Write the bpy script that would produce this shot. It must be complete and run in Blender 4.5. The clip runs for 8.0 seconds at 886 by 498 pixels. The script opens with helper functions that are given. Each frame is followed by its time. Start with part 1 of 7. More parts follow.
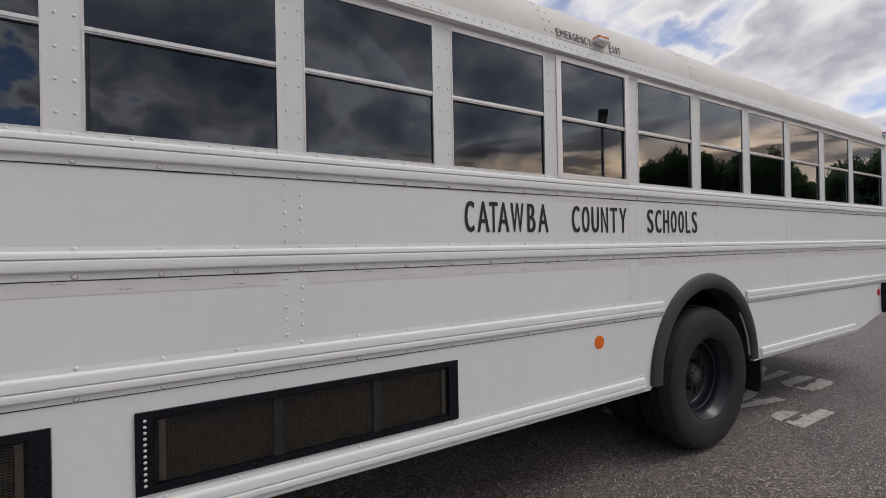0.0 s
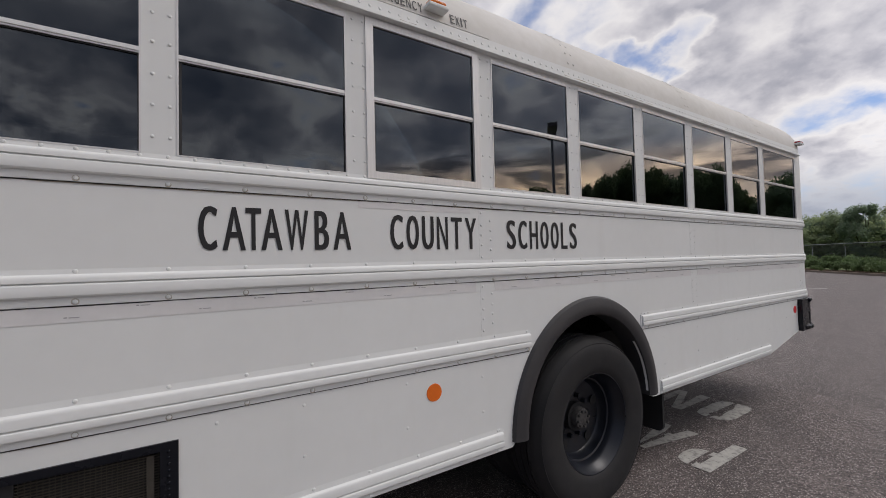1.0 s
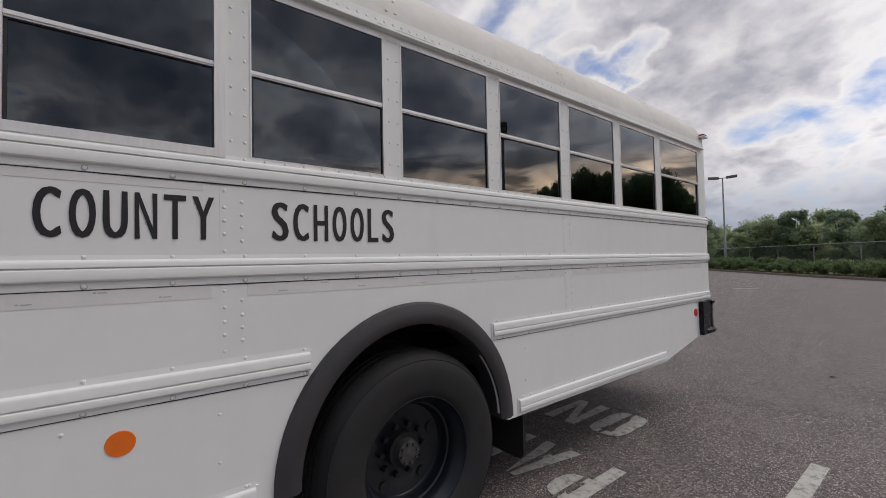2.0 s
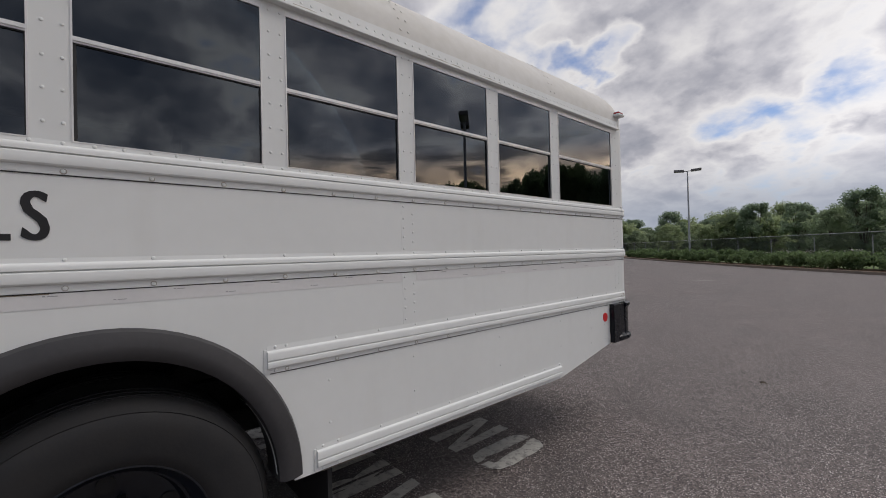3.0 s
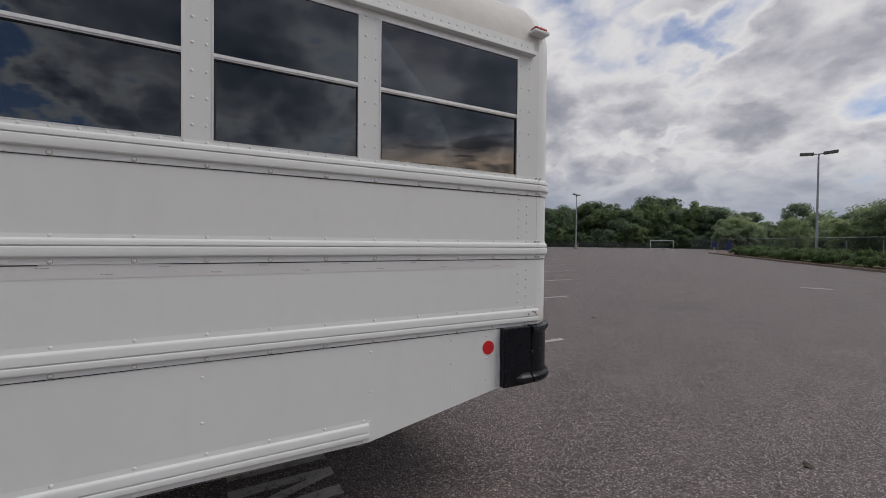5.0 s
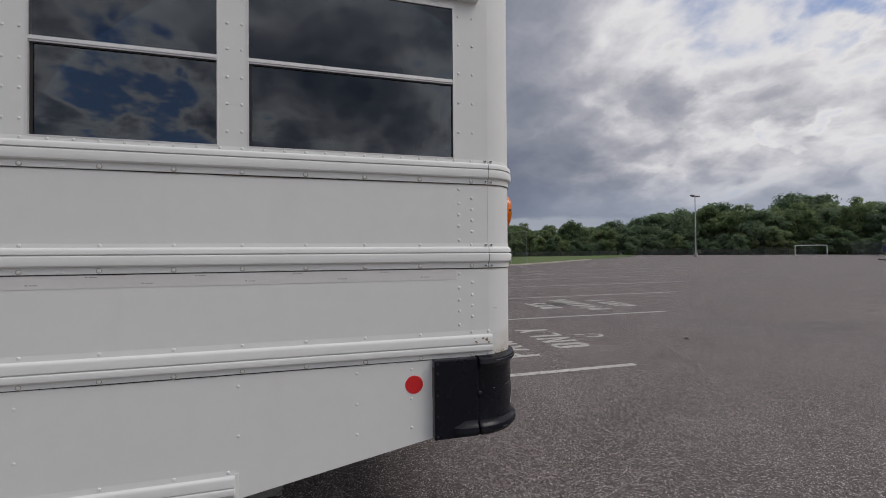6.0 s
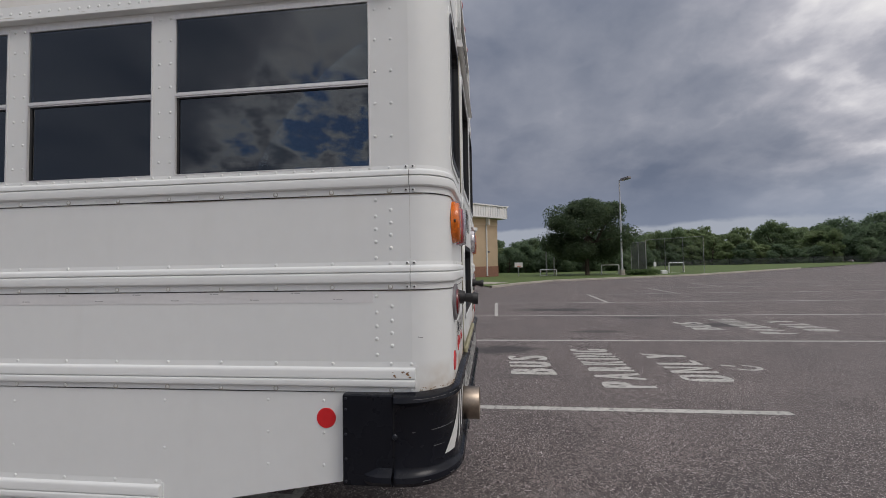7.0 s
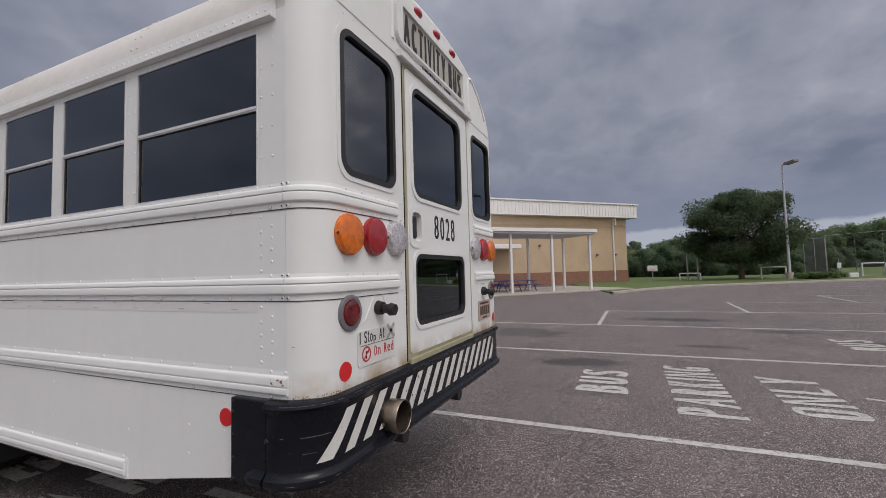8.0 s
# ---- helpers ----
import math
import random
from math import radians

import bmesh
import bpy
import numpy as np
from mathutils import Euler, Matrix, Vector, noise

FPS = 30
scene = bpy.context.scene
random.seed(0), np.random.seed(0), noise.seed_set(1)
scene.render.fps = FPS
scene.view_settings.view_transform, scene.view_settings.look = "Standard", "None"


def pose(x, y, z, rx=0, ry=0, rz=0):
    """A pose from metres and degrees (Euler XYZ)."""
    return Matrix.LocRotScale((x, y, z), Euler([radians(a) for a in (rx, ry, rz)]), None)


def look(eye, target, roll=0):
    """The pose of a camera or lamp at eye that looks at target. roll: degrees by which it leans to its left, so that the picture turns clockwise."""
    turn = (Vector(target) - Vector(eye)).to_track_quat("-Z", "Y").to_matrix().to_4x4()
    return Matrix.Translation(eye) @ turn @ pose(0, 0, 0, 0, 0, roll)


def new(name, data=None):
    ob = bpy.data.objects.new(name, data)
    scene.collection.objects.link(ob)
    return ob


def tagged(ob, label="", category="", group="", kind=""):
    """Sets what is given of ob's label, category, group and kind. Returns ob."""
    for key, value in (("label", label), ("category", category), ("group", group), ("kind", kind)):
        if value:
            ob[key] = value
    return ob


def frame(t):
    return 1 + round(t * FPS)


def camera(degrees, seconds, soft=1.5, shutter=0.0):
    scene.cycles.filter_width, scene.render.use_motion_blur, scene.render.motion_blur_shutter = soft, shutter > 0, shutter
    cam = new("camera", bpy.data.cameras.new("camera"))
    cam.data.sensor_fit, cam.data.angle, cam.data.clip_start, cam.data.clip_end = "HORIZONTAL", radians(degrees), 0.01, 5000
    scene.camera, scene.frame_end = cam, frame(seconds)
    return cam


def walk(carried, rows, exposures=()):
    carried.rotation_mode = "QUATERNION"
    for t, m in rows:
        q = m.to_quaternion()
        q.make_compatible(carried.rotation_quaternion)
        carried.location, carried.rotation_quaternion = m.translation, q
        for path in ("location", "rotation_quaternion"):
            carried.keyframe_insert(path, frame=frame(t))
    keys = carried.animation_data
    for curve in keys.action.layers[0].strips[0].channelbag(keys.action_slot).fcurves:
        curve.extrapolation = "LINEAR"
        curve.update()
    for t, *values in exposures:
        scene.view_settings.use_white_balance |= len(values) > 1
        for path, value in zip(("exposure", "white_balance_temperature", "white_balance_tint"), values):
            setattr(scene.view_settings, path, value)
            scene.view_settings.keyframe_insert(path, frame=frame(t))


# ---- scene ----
cam = camera(93.8, 8.0, 0.9)
PATH = [
    (0, (1.714, -6.815, 1.49), (-0.039, -5.853, 1.496), -1.1),
    (0.5, (1.671, -6.323, 1.51), (-0.062, -5.328, 1.58), -0.9),
    (1, (1.619, -5.832, 1.518), (-0.05, -4.731, 1.581), -1.4),
    (1.5, (1.674, -5.332, 1.52), (0.061, -4.151, 1.572), -1.4),
    (1.7, (1.669, -5.14, 1.493), (0.083, -3.923, 1.556), -1.3),
    (2.8, (1.756, -3.974, 1.47), (0.217, -2.698, 1.51), -1.1),
    (3, (1.759, -3.744, 1.508), (0.256, -2.424, 1.53), -1.4),
    (3.5, (1.855, -3.208, 1.509), (0.367, -1.871, 1.51), -1.0),
    (4, (1.885, -2.707, 1.513), (0.385, -1.384, 1.469), -0.6),
    (4.5, (1.892, -2.185, 1.518), (0.306, -0.968, 1.479), -0.3),
    (4.7, (1.89, -2.001, 1.517), (0.223, -0.898, 1.481), 0.0),
    (5.8, (1.72, -0.889, 1.472), (-0.162, -0.214, 1.475), 0.4),
    (6, (1.714, -0.712, 1.482), (-0.217, -0.189, 1.502), -0.4),
    (6.5, (1.571, -0.235, 1.504), (-0.419, -0.043, 1.553), -0.5),
    (7, (1.544, 0.257, 1.507), (-0.442, 0.032, 1.584), -1.0),
    (7.5, (1.414, 0.724, 1.52), (-0.523, 0.232, 1.605), -2.0),
    (8, (1.244, 1.192, 1.511), (-0.58, 0.381, 1.625), -1.6),
]
walk(cam, [(t, look(eye, target, roll)) for t, eye, target, roll in PATH], [(0, 0.05, 6480, 13.5), (1.5, -0.02, 6480, 13.5), (3.5, -0.13, 6450, 12.0), (4.5, -0.21, 6430, 12.0), (6, -0.08, 6430, 12.0), (7, 0.04, 6450, 12.0), (8, 0.21, 6500, 14.5)])

# ---- world and sun ----
SUN_AZ, SUN_EL = -36.0, 53.0        # azimuth counted from +y towards -x


def sky_world():
    w = bpy.data.worlds.new("overcast_sky")
    scene.world = w
    w.use_nodes = True
    nt = w.node_tree
    nt.nodes.clear()
    L = nt.links

    def nd(kind, **kw):
        n = nt.nodes.new(kind)
        for k, v in kw.items():
            n.inputs[k].default_value = v
        return n

    def math_node(op, a, b=None, c=None, clamp=False):
        n = nt.nodes.new("ShaderNodeMath")
        n.operation = op
        n.use_clamp = clamp
        for i, s in enumerate((a, b, c)):
            if s is None:
                continue
            if isinstance(s, (int, float)):
                n.inputs[i].default_value = s
            else:
                L.new(s, n.inputs[i])
        return n.outputs[0]

    def smooth(x, lo, hi):
        n = nt.nodes.new("ShaderNodeMapRange")
        n.interpolation_type = "SMOOTHSTEP"
        L.new(x, n.inputs["Value"])
        n.inputs["From Min"].default_value, n.inputs["From Max"].default_value = lo, hi
        return n.outputs["Result"]

    def mix(f, a, b):
        n = nt.nodes.new("ShaderNodeMix")
        n.data_type = "RGBA"
        if isinstance(f, (int, float)):
            n.inputs[0].default_value = f
        else:
            L.new(f, n.inputs[0])
        for s, i in ((a, 6), (b, 7)):
            if isinstance(s, tuple):
                n.inputs[i].default_value = (*s, 1)
            else:
                L.new(s, n.inputs[i])
        return n.outputs[2]

    co = nd("ShaderNodeTexCoord").outputs["Generated"]
    sep = nd("ShaderNodeSeparateXYZ")
    L.new(co, sep.inputs[0])
    x, y, z = sep.outputs
    # cloud layers lie on a flat sheet overhead, so they crowd together towards the horizon
    den = math_node("ADD", math_node("MAXIMUM", z, 0.0), 0.42)
    comb = nd("ShaderNodeCombineXYZ")
    L.new(math_node("DIVIDE", x, den), comb.inputs[0])
    L.new(math_node("DIVIDE", y, den), comb.inputs[1])

    def noise_tex(scale, detail, rough, dist, off):
        m = nt.nodes.new("ShaderNodeMapping")
        m.inputs["Location"].default_value = off
        L.new(comb.outputs[0], m.inputs[0])
        n = nt.nodes.new("ShaderNodeTexNoise")
        L.new(m.outputs[0], n.inputs["Vector"])
        n.inputs["Scale"].default_value, n.inputs["Detail"].default_value = scale, detail
        n.inputs["Roughness"].default_value, n.inputs["Distortion"].default_value = rough, dist
        return n.outputs["Fac"]

    big = noise_tex(1.0, 2, 0.5, 0.0, CLOUD_BIG)
    cover = noise_tex(2.5, 13, 0.56, 0.1, CLOUD_COVER)
    wisps = noise_tex(8.5, 10, 0.60, 0.15, CLOUD_SHADE)
    # billows: rounded puffs, bent by the noise
    bend = nt.nodes.new("ShaderNodeVectorMath")
    bend.operation = "MULTIPLY_ADD"
    nc = nt.nodes.new("ShaderNodeTexNoise")
    nc.inputs["Scale"].default_value, nc.inputs["Detail"].default_value = 5.0, 8
    L.new(comb.outputs[0], nc.inputs["Vector"])
    L.new(nc.outputs["Color"], bend.inputs[0])
    bend.inputs[1].default_value = (0.30, 0.30, 0.0)
    L.new(comb.outputs[0], bend.inputs[2])
    puff = nt.nodes.new("ShaderNodeTexVoronoi")
    puff.feature = "SMOOTH_F1"
    puff.inputs["Scale"].default_value, puff.inputs["Detail"].default_value = 4.4, 3.0
    puff.inputs["Smoothness"].default_value = 0.4
    L.new(bend.outputs[0], puff.inputs["Vector"])
    billow = puff.outputs["Distance"]
    a = radians(-34)
    toward = math_node("ADD", math_node("MULTIPLY", x, -math.sin(a)), math_node("MULTIPLY", y, math.cos(a)))
    lit = smooth(toward, -0.32, 0.22)
    high = smooth(z, 0.42, 0.95)
    lit = math_node("MAXIMUM", lit, high)
    # thin cloud is white, thick cloud grey; the storm side is thick throughout
    n = math_node("ADD", math_node("MULTIPLY", cover, 0.58), math_node("MULTIPLY", big, 0.26))
    n = math_node("ADD", n, math_node("MULTIPLY", wisps, 0.16))
    n = math_node("ADD", n, math_node("MULTIPLY", math_node("SUBTRACT", 1.0, billow), 0.22))
    n = math_node("ADD", math_node("MULTIPLY", math_node("SUBTRACT", n, 0.5), math_node("ADD", math_node("MULTIPLY_ADD", lit, 0.22, 0.22), math_node("MULTIPLY", smooth(math_node("MULTIPLY_ADD", x, 0.9, math_node("MULTIPLY", y, 0.44)), 0.45, 0.9), 0.30))), 0.5)
    n = math_node("ADD", n, math_node("MULTIPLY", math_node("MULTIPLY_ADD", lit, -1.15, 1.0), 0.086))

    torn = nt.nodes.new("ShaderNodeTexNoise")
    torn.inputs["Scale"].default_value, torn.inputs["Detail"].default_value = 7.0, 9
    L.new(comb.outputs[0], torn.inputs["Vector"])
    off = nt.nodes.new("ShaderNodeVectorMath")
    off.operation = "SUBTRACT"
    L.new(torn.outputs["Color"], off.inputs[0])
    off.inputs[1].default_value = (0.5, 0.5, 0.5)
    ragged = nt.nodes.new("ShaderNodeVectorMath")
    ragged.operation = "MULTIPLY_ADD"
    L.new(off.outputs[0], ragged.inputs[0])
    ragged.inputs[1].default_value = (0.30, 0.30, 0.22)
    L.new(co, ragged.inputs[2])
    unit = nt.nodes.new("ShaderNodeVectorMath")
    unit.operation = "NORMALIZE"
    L.new(ragged.outputs[0], unit.inputs[0])

    def spot(az, el, lo, hi):
        p, q = radians(az), radians(el)
        dp = nt.nodes.new("ShaderNodeVectorMath")
        dp.operation = "DOT_PRODUCT"
        L.new(unit.outputs[0], dp.inputs[0])
        dp.inputs[1].default_value = (-math.sin(p) * math.cos(q), math.cos(p) * math.cos(q), math.sin(q))
        return smooth(dp.outputs["Value"], lo, hi)

    # ragged breaks that show blue sky, and thicker cloud here and there
    for az, el, lo, hi, k in ((27.5, 24.6, 0.9960, 0.9995, -0.062), (31.5, 23.4, 0.9970, 0.9997, -0.045), (7.0, 12.4, 0.9980, 0.9998, -0.030), (2.0, 13.8, 0.9980, 0.9998, -0.035), (34.2, 12.2, 0.9990, 0.9999, -0.035), (36.0, 23.5, 0.988, 0.9995, -0.022), (12.0, 10.3, 0.990, 0.9995, -0.024), (19.0, 14.0, 0.990, 0.9995, 0.034), (7.0, 19.0, 0.95, 0.998, -0.028), (47.0, 17.2, 0.995, 0.9995, 0.04), (53.0, 13.0, 0.972, 0.998, -0.012), (43.5, 21.0, 0.972, 0.998, -0.018), (60.0, 8.0, 0.965, 0.998, 0.05), (-46.0, 24.0, 0.90, 0.98, 0.012), (-75.0, 24.0, 0.88, 0.98, 0.015), (-36.0, 58.0, 0.80, 0.98, -0.06)):
        n = math_node("ADD", n, math_node("MULTIPLY", spot(az, el, lo, hi), k))
    # the storm cloud is broken up low in the east
    torn_up = math_node("ADD", math_node("MULTIPLY", math_node("SUBTRACT", cover, 0.5), 0.40), math_node("MULTIPLY_ADD", math_node("SUBTRACT", wisps, 0.5), 0.62, -0.012))
    n = math_node("ADD", n, math_node("MULTIPLY", torn_up, spot(-114.0, 10.0, 0.945, 0.99)))
    ramp = nt.nodes.new("ShaderNodeValToRGB")
    L.new(n, ramp.inputs[0])
    cr = ramp.color_ramp
    cr.elements[0].position, cr.elements[0].color = 0.0, (0.85, 0.835, 0.825, 1)
    cr.elements[1].position, cr.elements[1].color = 1.0, (0.066, 0.088, 0.135, 1)
    for p, c in ((0.445, (0.84, 0.83, 0.82)), (0.475, (0.66, 0.655, 0.68)), (0.51, (0.45, 0.455, 0.50)), (0.56, (0.29, 0.31, 0.365)), (0.64, (0.15, 0.178, 0.24))):
        e = cr.elements.new(p)
        e.color = (*c, 1)
    boost = math_node("MULTIPLY_ADD", high, 0.42, 1.0)
    boost = math_node("ADD", boost, math_node("MULTIPLY", smooth(toward, 0.55, 1.0), 0.5))
    bs = nt.nodes.new("ShaderNodeVectorMath")
    bs.operation = "SCALE"
    L.new(ramp.outputs[0], bs.inputs[0])
    L.new(boost, bs.inputs["Scale"])
    # clouds over the low sun glow gold
    gold = nt.nodes.new("ShaderNodeMix")
    gold.data_type = "RGBA"
    gold.blend_type = "MULTIPLY"
    b = radians(-42)
    low_sun = math_node("ADD", math_node("MULTIPLY", x, -math.sin(b)), math_node("MULTIPLY", y, math.cos(b)))
    L.new(math_node("MULTIPLY", smooth(low_sun, 0.80, 0.95), math_node("SUBTRACT", 1.0, smooth(z, 0.15, 0.25))), gold.inputs[0])
    L.new(bs.outputs[0], gold.inputs[6])
    gold.inputs[7].default_value = (4.8, 3.4, 2.1, 1)
    cloud = gold.outputs[2]
    # long dark streaks across the gold
    flat_map = nt.nodes.new("ShaderNodeMapping")
    flat_map.inputs["Scale"].default_value = (2.6, 2.6, 17.0)
    L.new(co, flat_map.inputs[0])
    streak = nt.nodes.new("ShaderNodeTexNoise")
    streak.inputs["Scale"].default_value, streak.inputs["Detail"].default_value, streak.inputs["Distortion"].default_value = 1.5, 9, 0.5
    L.new(flat_map.outputs[0], streak.inputs["Vector"])
    bars = math_node("MULTIPLY", smooth(streak.outputs["Fac"], 0.45, 0.57), math_node("SUBTRACT", 1.0, smooth(z, 0.21, 0.30)))
    edge = math_node("MULTIPLY_ADD", math_node("SUBTRACT", cover, 0.5), 0.05, z)
    # blue-grey distance close to the horizon, golden where the low sun stands behind the cloud
    low = math_node("SUBTRACT", 1.0, smooth(edge, 0.05, 0.20))
    glow = mix(smooth(low_sun, 0.90, 0.985), (0.34, 0.39, 0.48), (1.35, 0.98, 0.58))
    cloud = mix(math_node("MULTIPLY", low, math_node("MULTIPLY_ADD", smooth(low_sun, 0.80, 0.95), -0.45, 0.80)), cloud, glow)
    cloud = mix(math_node("MULTIPLY", math_node("MULTIPLY", smooth(low_sun, 0.78, 0.90), bars), 0.86), cloud, (0.20, 0.205, 0.235))
    # a pale cloud bank low over the woods
    c = radians(76)
    bank = math_node("ADD", math_node("MULTIPLY", x, -math.sin(c)), math_node("MULTIPLY", y, math.cos(c)))
    band = math_node("SUBTRACT", 1.0, smooth(edge, 0.076, 0.086))
    band = math_node("MULTIPLY", math_node("MULTIPLY", band, smooth(bank, 0.86, 0.96)), 0.7)
    # the storm cloud is darkest along its base
    base = math_node("MULTIPLY", math_node("SUBTRACT", 1.0, smooth(z, 0.09, 0.30)), math_node("SUBTRACT", 1.0, lit))
    cloud = mix(math_node("MULTIPLY", base, 0.6), cloud, (0.135, 0.165, 0.235))
    cloud = mix(band, cloud, (0.43, 0.46, 0.51))
    blue = nt.nodes.new("ShaderNodeTexSky")
    blue.sky_type = "NISHITA"
    blue.sun_disc = False
    blue.sun_elevation, blue.sun_rotation = radians(SUN_EL), radians(-SUN_AZ)
    sky = nt.nodes.new("ShaderNodeVectorMath")
    sky.operation = "MULTIPLY"
    L.new(blue.outputs[0], sky.inputs[0])
    sky.inputs[1].default_value = (0.085, 0.10, 0.125)
    gaps = math_node("MULTIPLY", math_node("SUBTRACT", 1.0, smooth(n, 0.352, 0.452)), 0.92)
    col = mix(gaps, cloud, sky.outputs[0])
    bg = nt.nodes.new("ShaderNodeBackground")
    L.new(col, bg.inputs[0])
    bg.inputs[1].default_value = 0.93
    out = nt.nodes.new("ShaderNodeOutputWorld")
    L.new(bg.outputs[0], out.inputs[0])


CLOUD_BIG, CLOUD_COVER, CLOUD_SHADE = (3.1, 1.7, 0.0), (7.4, 2.3, 0.0), (1.3, 9.2, 0.0)
sky_world()
sun = new("sun", bpy.data.lights.new("sun", "SUN"))
sun.data.energy, sun.data.angle, sun.data.color = 1.0, radians(24), (1.0, 0.94, 0.86)
sun.matrix_world = look((-math.sin(radians(SUN_AZ)) * math.cos(radians(SUN_EL)) * 60, math.cos(radians(SUN_AZ)) * math.cos(radians(SUN_EL)) * 60, math.sin(radians(SUN_EL)) * 60), (0, 0, 0))


# ---- materials ----
def material(name, color, rough=0.5, metal=0.0, var=0.0, scale=8.0, bump=0.0, bump_scale=60.0, tint=None, spec=0.5, stretch=(1, 1, 1), island=0.0, coat=0.0):
    """Principled surface with colour variation at two scales and fine relief."""
    m = bpy.data.materials.new(name)
    m.use_nodes = True
    nt = m.node_tree
    b = nt.nodes["Principled BSDF"]
    b.inputs["Roughness"].default_value, b.inputs["Metallic"].default_value = rough, metal
    b.inputs["Specular IOR Level"].default_value = spec
    b.inputs["Coat Weight"].default_value = coat
    L = nt.links
    co = nt.nodes.new("ShaderNodeTexCoord").outputs["Object"]
    mp = nt.nodes.new("ShaderNodeMapping")
    mp.inputs["Scale"].default_value = stretch
    L.new(co, mp.inputs[0])
    b.inputs["Base Color"].default_value = (*color, 1)
    last = None
    if var:
        n1 = nt.nodes.new("ShaderNodeTexNoise")
        n1.inputs["Scale"].default_value, n1.inputs["Detail"].default_value = scale, 6
        n2 = nt.nodes.new("ShaderNodeTexNoise")
        n2.inputs["Scale"].default_value, n2.inputs["Detail"].default_value = scale * 11, 4
        for n in (n1, n2):
            L.new(mp.outputs[0], n.inputs["Vector"])
        add = nt.nodes.new("ShaderNodeMath")
        add.operation = "MULTIPLY_ADD"
        L.new(n2.outputs["Fac"], add.inputs[0])
        add.inputs[1].default_value = 0.5
        L.new(n1.outputs["Fac"], add.inputs[2])
        rp = nt.nodes.new("ShaderNodeMapRange")
        L.new(add.outputs[0], rp.inputs["Value"])
        rp.inputs["From Min"].default_value, rp.inputs["From Max"].default_value = 0.45, 1.05
        mx = nt.nodes.new("ShaderNodeMix")
        mx.data_type = "RGBA"
        L.new(rp.outputs["Result"], mx.inputs[0])
        t = tint or tuple(c * (1 - var) for c in color)
        mx.inputs[6].default_value, mx.inputs[7].default_value = (*t, 1), (*(min(1, c * (1 + var * 0.4)) for c in color), 1)
        last = mx.outputs[2]
        rr = nt.nodes.new("ShaderNodeMapRange")
        L.new(n1.outputs["Fac"], rr.inputs["Value"])
        rr.inputs["To Min"].default_value, rr.inputs["To Max"].default_value = max(0, rough - 0.12), min(1, rough + 0.12)
        L.new(rr.outputs["Result"], b.inputs["Roughness"])
    if island:
        g = nt.nodes.new("ShaderNodeNewGeometry")
        hs = nt.nodes.new("ShaderNodeHueSaturation")
        mr = nt.nodes.new("ShaderNodeMapRange")
        L.new(g.outputs["Random Per Island"], mr.inputs["Value"])
        mr.inputs["To Min"].default_value, mr.inputs["To Max"].default_value = 1 - island, 1 + island
        L.new(mr.outputs["Result"], hs.inputs["Value"])
        if last is None:
            hs.inputs["Color"].default_value = (*color, 1)
        else:
            L.new(last, hs.inputs["Color"])
        last = hs.outputs[0]
    if last is not None:
        L.new(last, b.inputs["Base Color"])
    if bump:
        n3 = nt.nodes.new("ShaderNodeTexNoise")
        n3.inputs["Scale"].default_value, n3.inputs["Detail"].default_value = bump_scale, 5
        L.new(mp.outputs[0], n3.inputs["Vector"])
        bp = nt.nodes.new("ShaderNodeBump")
        bp.inputs["Strength"].default_value, bp.inputs["Distance"].default_value = bump, 0.004
        L.new(n3.outputs["Fac"], bp.inputs["Height"])
        L.new(bp.outputs[0], b.inputs["Normal"])
    return m


def glass_material(name, tint, dark=0.0):
    """Tinted pane: clear reflection over a dark see-through body."""
    m = bpy.data.materials.new(name)
    m.use_nodes = True
    nt = m.node_tree
    nt.nodes.clear()
    L = nt.links
    tr = nt.nodes.new("ShaderNodeBsdfTransparent")
    tr.inputs[0].default_value = (*tint, 1)
    gl = nt.nodes.new("ShaderNodeBsdfGlossy")
    gl.inputs["Roughness"].default_value = 0.0
    gl.inputs["Color"].default_value = (0.86, 0.93, 1.0, 1)
    fr = nt.nodes.new("ShaderNodeFresnel")
    fr.inputs["IOR"].default_value = 1.85
    n = nt.nodes.new("ShaderNodeTexNoise")
    n.inputs["Scale"].default_value = 1.3
    bp = nt.nodes.new("ShaderNodeBump")
    bp.inputs["Strength"].default_value, bp.inputs["Distance"].default_value = 0.06, 0.01
    L.new(nt.nodes.new("ShaderNodeTexCoord").outputs["Object"], n.inputs["Vector"])
    L.new(n.outputs["Fac"], bp.inputs["Height"])
    L.new(bp.outputs[0], gl.inputs["Normal"])
    mx = nt.nodes.new("ShaderNodeMixShader")
    L.new(fr.outputs[0], mx.inputs[0])
    L.new(tr.outputs[0], mx.inputs[1])
    L.new(gl.outputs[0], mx.inputs[2])
    out = nt.nodes.new("ShaderNodeOutputMaterial")
    L.new(mx.outputs[0], out.inputs[0])
    return m


